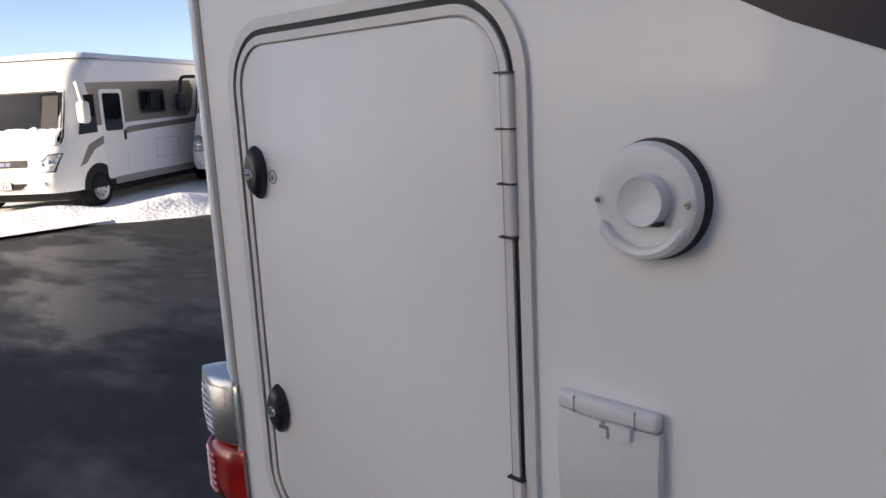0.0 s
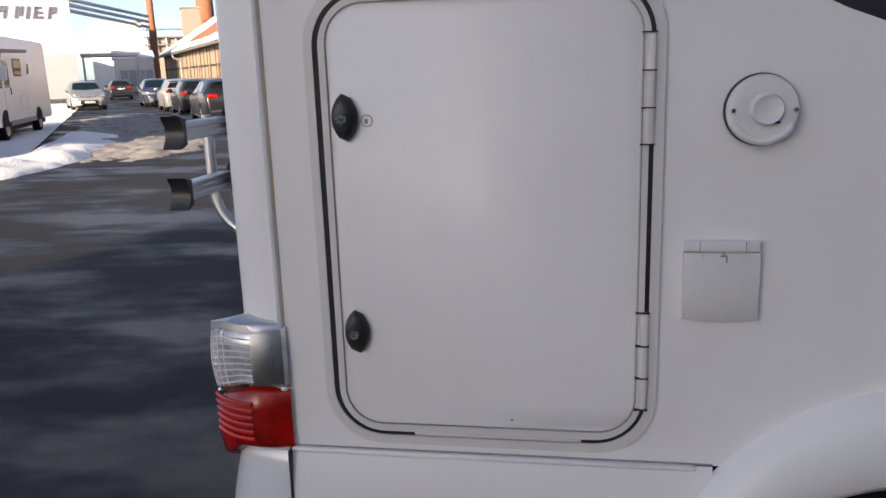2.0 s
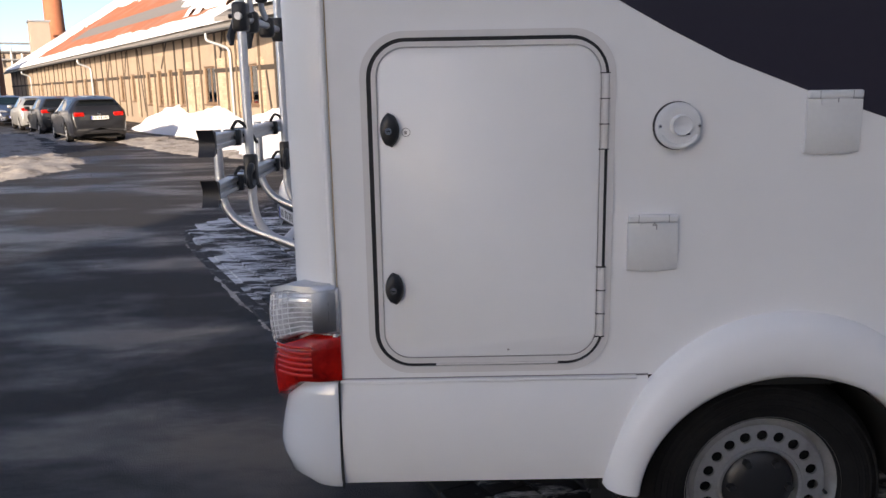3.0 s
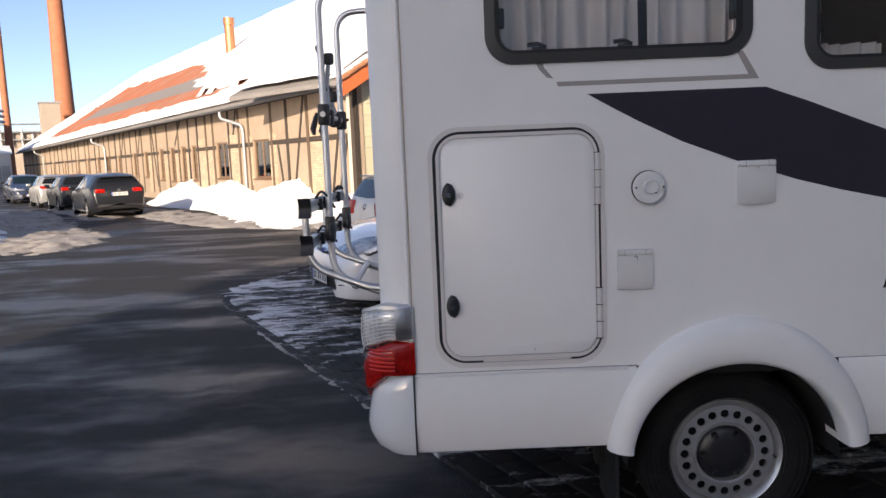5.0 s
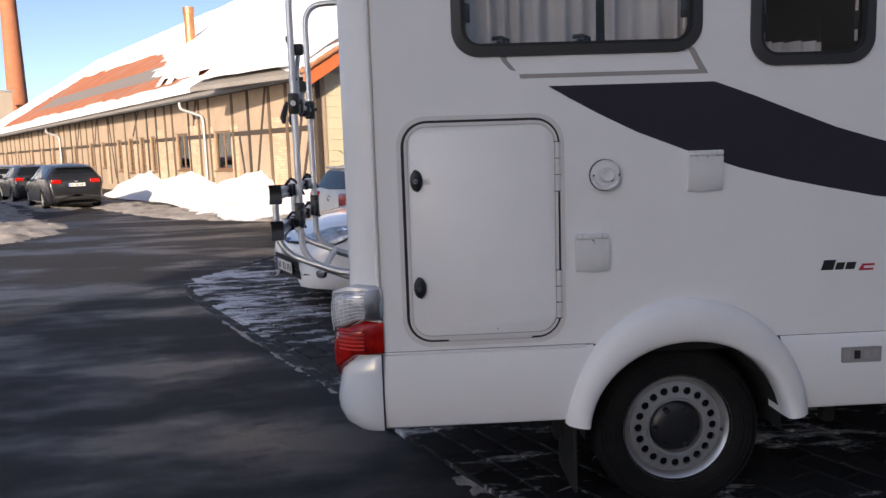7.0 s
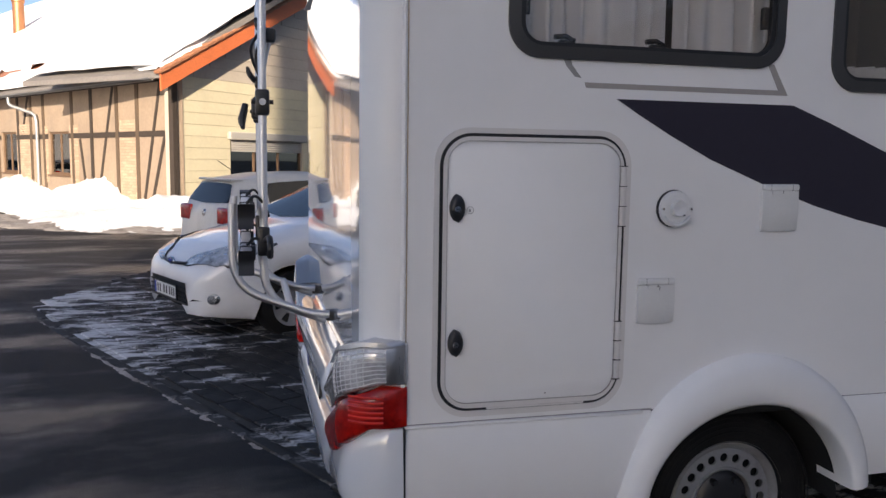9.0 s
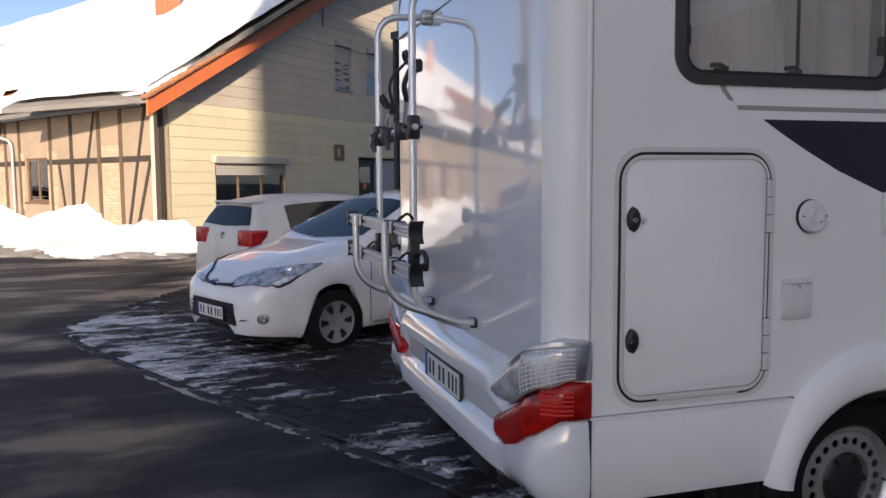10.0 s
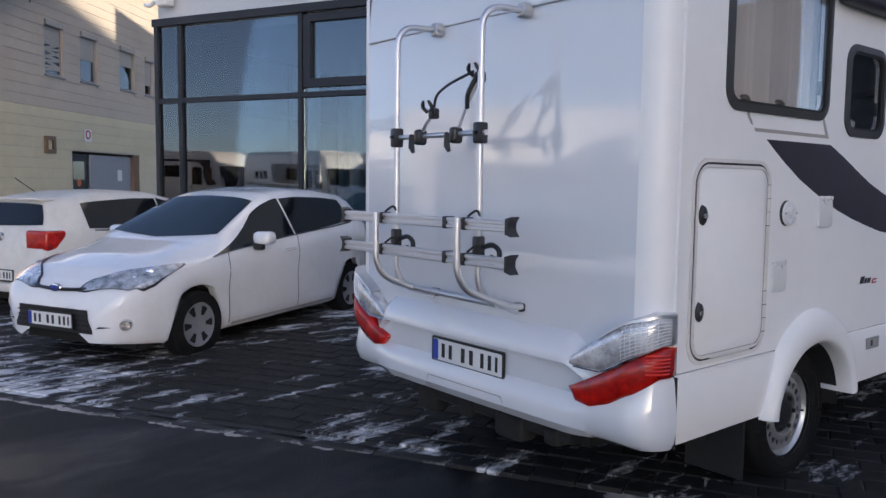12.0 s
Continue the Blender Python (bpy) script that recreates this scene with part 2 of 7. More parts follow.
CAR_GLASS_DARK = glass_mat("dark_car_glass", (0.06, 0.065, 0.07))
SHOP_GLASS = glass_mat("shop_glass", (0.56, 0.68, 0.74), alpha_mix=0.8, gain=1.6)
HOUSE_GLASS = glass_mat("house_glass", (0.4, 0.42, 0.42), alpha_mix=0.6)


def lens_mat(name, dark, light, metal, cell=150.0):
    """A moulded lamp lens over a reflector: small facets under a clear coat, their sparkle painted as bright and dark
    colour.
    """
    m = bpy.data.materials.new(name)
    m.use_nodes = True
    n, l = m.node_tree.nodes, m.node_tree.links
    p = n["Principled BSDF"]
    co, vo, no, mx = n.new("ShaderNodeTexCoord"), n.new("ShaderNodeTexVoronoi"), n.new("ShaderNodeTexNoise"), n.new("ShaderNodeMix")
    vo.inputs["Scale"].default_value, no.inputs["Scale"].default_value = cell, 14.0
    no.inputs["Detail"].default_value = 3
    l.new(co.outputs["Object"], vo.inputs["Vector"])
    l.new(co.outputs["Object"], no.inputs["Vector"])
    sep = n.new("ShaderNodeSeparateColor")
    l.new(vo.outputs["Color"], sep.inputs[0])
    a = n.new("ShaderNodeMath")
    a.operation = "MULTIPLY_ADD"
    a.inputs[1].default_value, a.inputs[2].default_value = 0.25, -0.38
    l.new(sep.outputs[0], a.inputs[0])
    b = n.new("ShaderNodeMath")
    b.operation = "MULTIPLY_ADD"
    b.inputs[1].default_value = 1.7
    b.use_clamp = True
    l.new(no.outputs[0], b.inputs[0])
    l.new(a.outputs[0], b.inputs[2])
    mx.data_type = "RGBA"
    mx.inputs[6].default_value, mx.inputs[7].default_value = (*dark, 1), (*light, 1)
    l.new(b.outputs[0], mx.inputs[0])
    l.new(mx.outputs[2], p.inputs["Base Color"])
    p.inputs["Metallic"].default_value, p.inputs["Roughness"].default_value = metal, 0.25
    p.inputs["Coat Weight"].default_value, p.inputs["Coat Roughness"].default_value = 1.0, 0.03
    return m


LAMP_CLEAR = lens_mat("clear_lens", (0.2, 0.2, 0.205), (0.95, 0.95, 0.955), 0.4, 110.0)
LAMP_RED = lens_mat("red_lens", (0.16, 0.001, 0.001), (0.66, 0.012, 0.006), 0.0, 70.0)
LAMP_RED.node_tree.nodes["Principled BSDF"].inputs["Coat Weight"].default_value = 0.4
HEADLAMP = lens_mat("headlamp_reflector", (0.06, 0.06, 0.065), (0.95, 0.95, 0.95), 0.6, 45.0)
LAMP_RIB = mat("ribbed_reflector", (0.86, 0.86, 0.87), 0.2, metal=0.25, vary=0.06)
RED_RIB = mat("red_reflector_bar", (0.7, 0.03, 0.015), 0.15, vary=0.1, coat=1.0)
SNOW = mat("snow", (0.86, 0.88, 0.91), 0.75, vary=0.05, scale=2, fine=18, bump=0.02, spec=0.3)
SNOW_DIRTY = mat("dirty_snow", (0.36, 0.33, 0.31), 0.75, vary=0.25, scale=3, fine=25, bump=0.015, dirt=(0.07, 0.055, 0.045), dirt_amount=0.95, dirt_scale=1.8)
SETT = mat("dark_paving_sett", (0.021, 0.0205, 0.0212), 0.65, spec=0.2, vary=0.25, scale=6, fine=80, bump=0.002, island=0.35, rough_vary=0.2)
KERB = mat("kerb_stone", (0.028, 0.027, 0.027), 0.75, vary=0.25, scale=4, fine=50, bump=0.003, island=0.3, dirt=(0.55, 0.56, 0.58), dirt_amount=0.8, dirt_scale=5)
PLASTER = mat("ochre_plaster", (0.345, 0.26, 0.192), 0.85, vary=0.16, scale=0.8, fine=12, bump=0.006, dirt=(0.25, 0.2, 0.16), dirt_amount=0.75, dirt_scale=1.1)
BRICK_PALE = mat("pale_brick", (0.48, 0.35, 0.25), 0.85, vary=0.12, scale=3, fine=30, bump=0.003, island=0.14)
TIMBER = mat("weathered_timber", (0.11, 0.075, 0.05), 0.85, vary=0.3, scale=2, fine=30, bump=0.004)
TIMBER_DARK = mat("dark_timber", (0.045, 0.033, 0.026), 0.85, vary=0.25, scale=2, fine=30, bump=0.004)
WOOD_FRAME = mat("brown_window_wood", (0.17, 0.1, 0.06), 0.6, vary=0.2, scale=4, fine=60)
YELLOW_WALL = mat("cream_siding", (0.62, 0.56, 0.4), 0.65, vary=0.06, scale=0.8, fine=14, bump=0.002, island=0.04, dirt=(0.42, 0.37, 0.28), dirt_amount=0.35, dirt_scale=0.6)
GREY_SIDING = mat("brownish_siding", (0.5, 0.44, 0.37), 0.65, vary=0.06, scale=0.8, fine=14, bump=0.002, island=0.05, dirt=(0.34, 0.29, 0.24), dirt_amount=0.4, dirt_scale=0.6)
FASCIA = mat("orange_verge_board", (0.62, 0.16, 0.06), 0.6, vary=0.15, scale=2, fine=20)
RUST = mat("rusty_sheet_roof", (0.4, 0.13, 0.06), 0.75, vary=0.3, scale=0.7, fine=8, bump=0.004, dirt=(0.3, 0.22, 0.18), dirt_amount=0.8, dirt_scale=0.35)
GREY_ROOF = mat("grey_sheet_roof", (0.2, 0.185, 0.175), 0.7, vary=0.15, scale=0.8, fine=10, bump=0.003)
TILE = mat("roof_tile", (0.4, 0.17, 0.09), 0.75, vary=0.25, scale=3, fine=20, island=0.2)
ZINC = mat("zinc_gutter", (0.4, 0.41, 0.42), 0.45, metal=0.6, vary=0.1)
BRICK_RED = mat("red_brick_stack", (0.36, 0.13, 0.07), 0.85, vary=0.2, scale=1.0, fine=12, bump=0.01)
COPPER = mat("rusty_flue", (0.45, 0.2, 0.1), 0.45, metal=0.6, vary=0.2)
CONCRETE = mat("grey_brown_render", (0.34, 0.28, 0.23), 0.85, vary=0.12, scale=0.6, fine=9, bump=0.003)
WHITE_WALL = mat("white_render", (0.8, 0.8, 0.79), 0.8, vary=0.03, scale=0.4, fine=6, bump=0.002)
GREY_PANEL = mat("light_grey_cladding", (0.52, 0.54, 0.56), 0.5, vary=0.04, scale=0.6, fine=10)
MULLION = mat("anthracite_mullion", (0.03, 0.035, 0.043), 0.55, vary=0.1, scale=5, spec=0.2)
BLIND = mat("roller_shutter", (0.4, 0.38, 0.35), 0.6, vary=0.08)
GREY_DOOR = mat("grey_steel_door", (0.25, 0.27, 0.3), 0.5, vary=0.06)
FLOOR_IN = mat("shop_floor", (0.25, 0.25, 0.25), 0.4, vary=0.1)
ROOM_WHITE = mat("shop_white", (0.7, 0.72, 0.72), 0.7, vary=0.04)
CARTON = mat("brown_carton", (0.42, 0.3, 0.18), 0.8, vary=0.1)


def asphalt_mat():
    """Damp asphalt: dark wet patches, paler dry ones, a brown muddy melt film along the lane that also paints its
    sunlit tone.
    """
    m = bpy.data.materials.new("damp_asphalt")
    m.use_nodes = True
    n, l = m.node_tree.nodes, m.node_tree.links
    p = n["Principled BSDF"]
    co = n.new("ShaderNodeTexCoord")

    def nz(scale, detail=4, rough=0.55, stretch=None):
        t = n.new("ShaderNodeTexNoise")
        t.inputs["Scale"].default_value, t.inputs["Detail"].default_value, t.inputs["Roughness"].default_value = scale, detail, rough
        src = co.outputs["Object"]
        if stretch:
            mp = n.new("ShaderNodeMapping")
            mp.inputs["Rotation"].default_value = (0, 0, radians(stretch[0]))
            mp.inputs["Scale"].default_value = (stretch[1], stretch[2], 1)
            l.new(src, mp.inputs[0])
            src = mp.outputs[0]
        l.new(src, t.inputs["Vector"])
        return t.outputs[0]

    def ramp(src, lo, hi, a=0.0, b=1.0):
        r = n.new("ShaderNodeMapRange")
        r.inputs["From Min"].default_value, r.inputs["From Max"].default_value = lo, hi
        r.inputs["To Min"].default_value, r.inputs["To Max"].default_value = a, b
        l.new(src, r.inputs[0])
        return r.outputs[0]

    def mix(f, a, b):
        x = n.new("ShaderNodeMix")
        x.data_type = "RGBA"
        l.new(f, x.inputs[0])
        for i, v in ((6, a), (7, b)):
            if isinstance(v, tuple):
                x.inputs[i].default_value = (*v, 1)
            else:
                l.new(v, x.inputs[i])
        return x.outputs[2]

    wet = ramp(nz(0.42, 9, 0.6, (-28, 0.8, 1.7)), 0.45, 0.57)
    # brown melt film, thickest along the driven lane; its paler colour also stands in for sunlight there
    mp = n.new("ShaderNodeMapping")
    mp.inputs["Location"].default_value = (7.2, -13.0, 0)
    l.new(co.outputs["Object"], mp.inputs[0])
    rt = n.new("ShaderNodeVectorRotate")
    rt.rotation_type = "Z_AXIS"
    rt.inputs["Angle"].default_value = radians(-118)
    l.new(mp.outputs[0], rt.inputs["Vector"])
    sep = n.new("ShaderNodeSeparateXYZ")
    l.new(rt.outputs[0], sep.inputs[0])
    ab = n.new("ShaderNodeMath")
    ab.operation = "ABSOLUTE"
    l.new(sep.outputs["Y"], ab.inputs[0])
    lane = ramp(ab.outputs[0], 1.2, 4.0, 0.85, 0.0)
    mu = n.new("ShaderNodeMath")
    mu.operation = "MULTIPLY"
    l.new(ramp(nz(0.22, 5, 0.6, (-30, 0.6, 1.3)), 0.28, 0.68, 0.1, 1.0), mu.inputs[0])
    l.new(lane, mu.inputs[1])
    mf = n.new("ShaderNodeMath")
    mf.operation = "MULTIPLY"
    l.new(mu.outputs[0], mf.inputs[0])
    # the painted sunlit tone fades out towards the near yard
    l.new(ramp(sep.outputs["X"], -10.0, -5.5), mf.inputs[1])
    mud_and_sun = mf.outputs[0]
    grit = nz(140, 2)
    grit2 = nz(38, 3)
    base = mix(wet, (0.0072, 0.0082, 0.0118), (0.0043, 0.005, 0.0072))
    base = mix(mud_and_sun, base, (0.043, 0.038, 0.036))
    base = mix(ramp(grit, 0.54, 0.68, 0, 0.6), base, (0.034, 0.034, 0.037))
    base = mix(ramp(nz(7.0, 8, 0.7), 0.5, 0.68, 0, 0.55), base, (0.017, 0.0165, 0.0175))
    base = mix(ramp(grit2, 0.62, 0.7, 0, 0.35), base, (0.008, 0.008, 0.008))
    p.inputs["Specular IOR Level"].default_value = 0.45
    l.new(base, p.inputs["Base Color"])
    l.new(ramp(wet, 0, 1, 0.75, 0.3), p.inputs["Roughness"])
    bp = n.new("ShaderNodeBump")
    bp.inputs["Strength"].default_value, bp.inputs["Distance"].default_value = 1.0, 0.01
    l.new(grit, bp.inputs["Height"])
    l.new(bp.outputs[0], p.inputs["Normal"])
    return m


ASPHALT = asphalt_mat()


def snowy(base, name, lo, hi, colour=(0.7, 0.71, 0.73), scale=1.5, rot=27, sx=1.0, sy=3.0):
    """A copy of a ground material with a torn film of trodden snow over it."""
    m = base.copy()
    m.name = name
    n, l = m.node_tree.nodes, m.node_tree.links
    p = n["Principled BSDF"]
    old = p.inputs["Base Color"].links[0].from_socket
    geo = n.new("ShaderNodeNewGeometry")
    mp = n.new("ShaderNodeMapping")
    mp.inputs["Rotation"].default_value = (0, 0, radians(rot))
    mp.inputs["Scale"].default_value = (sx, sy, 1)
    l.new(geo.outputs["Position"], mp.inputs[0])
    a, b = n.new("ShaderNodeTexNoise"), n.new("ShaderNodeTexNoise")
    a.inputs["Scale"].default_value, a.inputs["Detail"].default_value, a.inputs["Roughness"].default_value = scale, 9, 0.72
    b.inputs["Scale"].default_value, b.inputs["Detail"].default_value = 0.45, 2
    l.new(mp.outputs[0], a.inputs["Vector"])
    l.new(geo.outputs["Position"], b.inputs["Vector"])
    s = n.new("ShaderNodeMath")
    s.operation = "MULTIPLY_ADD"
    s.inputs[1].default_value = 0.7
    l.new(b.outputs[0], s.inputs[0])
    l.new(a.outputs[0], s.inputs[2])
    r = n.new("ShaderNodeMapRange")
    r.inputs["From Min"].default_value, r.inputs["From Max"].default_value = lo, hi
    l.new(s.outputs[0], r.inputs[0])
    mx = n.new("ShaderNodeMix")
    mx.data_type = "RGBA"
    l.new(r.outputs[0], mx.inputs[0])
    l.new(old, mx.inputs[6])
    mx.inputs[7].default_value = (*colour, 1)
    l.new(mx.outputs[2], p.inputs["Base Color"])
    return m


SETT_SNOW = snowy(SETT, "sett_with_snow_film", 0.885, 0.985)
APRON = snowy(mat("joint_sand", (0.03, 0.03, 0.03), 0.8, vary=0.3, fine=90, bump=0.004), "joint_sand_with_snow", 0.87, 0.98)

# ---- ground ----
KERB_LINE = [(0.45, -1.3), (-1.19, 1.98), (-2.0, 3.6), (-2.87, 5.34), (-3.4, 6.4), (-3.7, 7.05), (-3.87, 7.7), (-3.78, 8.3), (-3.2, 9.7), (-2.55, 11.2), (-1.4, 13.4), (0.3, 16.2)]


def ground():
    b = bmesh.new()
    xs = [-900, -300, -120, -60, -30] + [-15 + 0.5 * i for i in range(61)] + [25, 50, 120, 300, 900]
    ys = [-900, -300, -100, -40, -20] + [-10 + 0.5 * i for i in range(71)] + [40, 70, 120, 300, 900]
    rows = [[b.verts.new((x, y, lift(x, y) + (0.012 * (noise.noise((x * 0.4, y * 0.4, 0))) if -15 < x < 15 else 0))) for x in xs] for y in ys]
    for r0, r1 in zip(rows, rows[1:]):
        for i in range(len(xs) - 1):
            b.faces.new((r0[i], r0[i + 1], r1[i + 1], r1[i]))
    return whole("ground", b, ASPHALT, "damp dark asphalt yard and lane with brown melt film and painted sunlit tone", "asphalt", kind="structure")


ground()

# the paved parking bay: bedding sheet, edging stones, setts
def bay_outline():
    return KERB_LINE + [(3.0, 20.0), (9.0, 14.0), (9.0, -1.3)]


def inside(x, y, poly):
    c = False
    for (x0, y0), (x1, y1) in zip(poly, poly[1:] + poly[:1]):
        if (y0 > y) != (y1 > y) and x < (x1 - x0) * (y - y0) / (y1 - y0) + x0:
            c = not c
    return c


BAY = bay_outline()
b = bmesh.new()
rows = []
for j in range(118):
    y = -1.3 + 0.15 * j
    x0 = lerp_table([(q, p) for p, q in KERB_LINE], y) + 0.03
    rows.append([(x, y, lift(x, y) + 0.016) for x in [x0 + (9.0 - x0) * i / 40 for i in range(41)]])
loft(rows, False, False, b)
pavement = whole("pavement", b, APRON, "parking bay of dark setts under trodden snow remains", "pavement", kind="structure")

edging = tagged(new("kerb"), "flush edging stones with snow caught along them", "kerb", kind="structure")


def along(line, step):
    """Points at even steps along a polyline, with the angle there."""
    out, left = [], 0.0
    for (x0, y0), (x1, y1) in zip(line, line[1:]):
        d = math.hypot(x1 - x0, y1 - y0)
        a = math.atan2(y1 - y0, x1 - x0)
        while left < d:
            out.append((x0 + (x1 - x0) * left / d, y0 + (y1 - y0) * left / d, a))
            left += step
        left -= d
    return out


stone_mesh = mesh_of(box((-0.24, -0.05, -0.05), (0.24, 0.05, 0.03), 0.008, 1), "edging_stone", KERB)
for x, y, a in along(KERB_LINE, 0.5):
    o = new("edging_stone", stone_mesh)
    o.parent = edging
    o.matrix_basis = pose(x, y, lift(x, y) - 0.02 + random.uniform(-0.004, 0.003), 0, 0, math.degrees(a) + random.uniform(-1, 1))

# ---- snow banks ----
def bank(name, outline_fn, nx, ny, label, material=SNOW, group=""):
    """A heap of snow on a u, v sheet: outline_fn gives x, y and the height."""
    b = bmesh.new()
    rows = []
    for j in range(ny + 1):
        row = []
        for i in range(nx + 1):
            x, y, h = outline_fn(i / nx, j / ny)
            r = noise.noise((x * 0.9, y * 0.9, 3)) * 0.3 + noise.noise((x * 2.7, y * 2.7, 7)) * 0.16 + noise.noise((x * 7, y * 7, 1)) * 0.07
            hh = h * (1 + 0.9 * r)
            row.append(b.verts.new((x + 0.1 * noise.noise((x * 3, y * 3, 5)), y + 0.1 * noise.noise((x * 3, y * 3, 9)), lift(x, y) + hh - 0.02)))
        rows.append(row)
    for r0, r1 in zip(rows, rows[1:]):
        for i in range(nx):
            b.faces.new((r0[i], r0[i + 1], r1[i + 1], r1[i]))
    return whole(name, b, material, label, "snow", group, sharp=80)


def ragged(name, line, width, thick, label, material, group, seed=0.0, nx=140, ny=22, cover=0.75):
    """A torn thin layer along a line: it shows only where it stands above the ground."""
    fn = strip_bank(line, width, 1.0)
    b = bmesh.new()
    rows = []
    for i in range(nx + 1):
        row = []
        for j in range(ny + 1):
            x, y, h = fn(i / nx, j / ny)
            e = min(1, i / nx * 8, (1 - i / nx) * 8) * max(0.0, math.sin(math.pi * j / ny)) ** 0.5
            r = noise.noise((x * 1.1, y * 1.1, seed)) + 0.8 * noise.noise((x * 3.1, y * 3.1, seed + 2)) + 0.5 * noise.noise((x * 8, y * 8, seed + 4)) + 0.5 * noise.noise((x * 19, y * 19, seed + 6))
            row.append(b.verts.new((x, y, lift(x, y) + min(thick * (1.5 * e - cover + 0.8 * r), thick * 1.3) + min(0.004, thick * 0.1))))
        rows.append(row)
    for r0, r1 in zip(rows, rows[1:]):
        for k in range(ny):
            b.faces.new((r0[k], r0[k + 1], r1[k + 1], r1[k]))
    return whole(name, b, material, label, "snow", group, sharp=80)


HC = Vector((-3.5, 20.4))
HU = Vector((math.cos(radians(124)), math.sin(radians(124))))
HN = Vector((-math.sin(radians(34 + 0)) * 0 - math.cos(radians(34)), -math.sin(radians(34))))      # outward from the long wall


def hall_bank(u, v):
    s = -3.0 + 20.0 * u
    depth = 3.3 + 1.5 * math.sin(u * 9) * 0.25 - 1.6 * u
    p = HC + HU * s + HN * (depth * v)
    h = 1.05 * (1 - v) ** 0.75 if v < 1 else 0.0
    h *= min(1, u * 7, (1 - u) * 22) * (0.95 if u > 0.3 else 0.85) + 0.02
    return p.x, p.y, h * (0.75 + 0.25 * math.sin(u * 21))


bank("snow_bank", hall_bank, 150, 40, "bright white shovelled snow heaped against the hall wall", group="snow banks")


def strip_bank(line, width, height):
    pts = [Vector(p) for p in line]
    cum = [0]
    for a, c in zip(pts, pts[1:]):
        cum.append(cum[-1] + (c - a).length)

    def fn(u, v):
        d = u * cum[-1]
        k = max(i for i in range(len(cum) - 1) if cum[i] <= d + 1e-9)
        a, c = pts[k], pts[k + 1]
        t = (d - cum[k]) / (cum[k + 1] - cum[k])
        p = a.lerp(c, t)
        n = Vector((-(c - a).y, (c - a).x)).normalized()
        q = p + n * (width * (v - 0.5))
        h = height * max(0, math.sin(math.pi * v)) ** 0.6 * min(1, u * 14, (1 - u) * 14) * (0.7 + 0.5 * noise.noise((u * 23, v * 2, 2)))
        return q.x, q.y, h
    return fn


bank("snow_bank", strip_bank([(-14.6, 0.5), (-13.0, 3.2), (-11.6, 5.6), (-11.3, 6.8), (-11.0, 9.2), (-10.75, 11.2), (-11.2, 13.5), (-12.1, 16.0), (-14.2, 20.0)], 1.6, 0.3), 170, 14, "low ridge of ploughed snow before the parked motorhomes", group="snow banks")
ragged("snow_ridge", [(-9.6, 12.5), (-10.2, 15.6), (-12.2, 18.6), (-15.5, 24.0), (-20.0, 31.0)], 3.4, 0.09, "flat dirty brown slush ridge along the lane", SNOW_DIRTY, "slush", 1.0, 200, 34)


def snow_field(u, v):
    y = -2 + 50 * v
    x = -11.4 - 0.62 * max(0, y - 13) - 30 * u
    return x, y, 0.06


bank("snow_field", snow_field, 90, 30, "trodden snow covering the motorhome parking area")
ragged("slush_edge", [(-1.6, 16.2), (-4.2, 17.3), (-6.6, 19.0), (-8.6, 21.6), (-11.0, 25.2), (-14.0, 29.5)], 2.0, 0.07, "grey slush trodden out before the snow bank", SNOW_DIRTY, "slush", 3.0, 220, 26)
ragged("slush_edge", [(-11.6, 22.6), (-14.5, 27.2), (-18.0, 32.5)], 1.5, 0.06, "brown slush between wheel tracks in the lane", SNOW_DIRTY, "slush", 7.0, 140, 20)
ragged("snow_line", [(x - 0.04, y) for x, y in KERB_LINE[1:9]], 0.13, 0.016, "thin torn line of snow caught along the edging", SNOW_DIRTY, "snow lines", 5.0, 520, 8, 1.35)
ragged("frost_patch", [(-0.9, 2.0), (-0.2, 0.9), (0.9, 0.5), (2.2, 0.4)], 1.3, 0.03, "speckled frost and trodden snow under the motorhome", SNOW_DIRTY, "frost", 15.0, 240, 80, 1.6)

# ---- the long half-timbered hall and its sided gable house ----
HALL = thing("old_hall", pose(-3.5, 20.4, 0, 0, 0, 304), "long half-timbered hall with ochre infill and snowy roof", "building")
HALL_LEN, EAVE_Z = 78.0, 3.9
SLOPE = 0.64
# local x runs to the near corner (negative going away), y inward


def hx(s):
    return -s


hall_windows = [(6.4, 8.0, 1.05, 2.45), (10.75, 12.2, 1.05, 2.5), (14.9, 15.7, 0.95, 2.5), (16.5, 17.35, 0.9, 2.5), (18.3, 19.2, 0.9, 2.5), (20.3, 21.2, 0.95, 2.5),
                (23.4, 24.3, 1.1, 2.45), (26.0, 26.9, 1.1, 2.45), (30.0, 30.9, 1.4, 2.4), (33.2, 34.1, 1.4, 2.4), (36.4, 37.3, 1.4, 2.4), (40.0, 40.9, 1.4, 2.4), (44.0, 44.9, 1.4, 2.4), (50, 51, 1.3, 2.4), (56, 57.2, 0.2, 2.3)]
b = filled([[(-HALL_LEN, 0), (0, 0), (0, EAVE_Z), (-HALL_LEN, EAVE_Z)]] + [[(hx(s1), z0), (hx(s0), z0), (hx(s0), z1), (hx(s1), z1)] for s0, s1, z0, z1 in hall_windows], 0.3)
part("wall", b, PLASTER, HALL, "ochre plaster infill stained by weather")


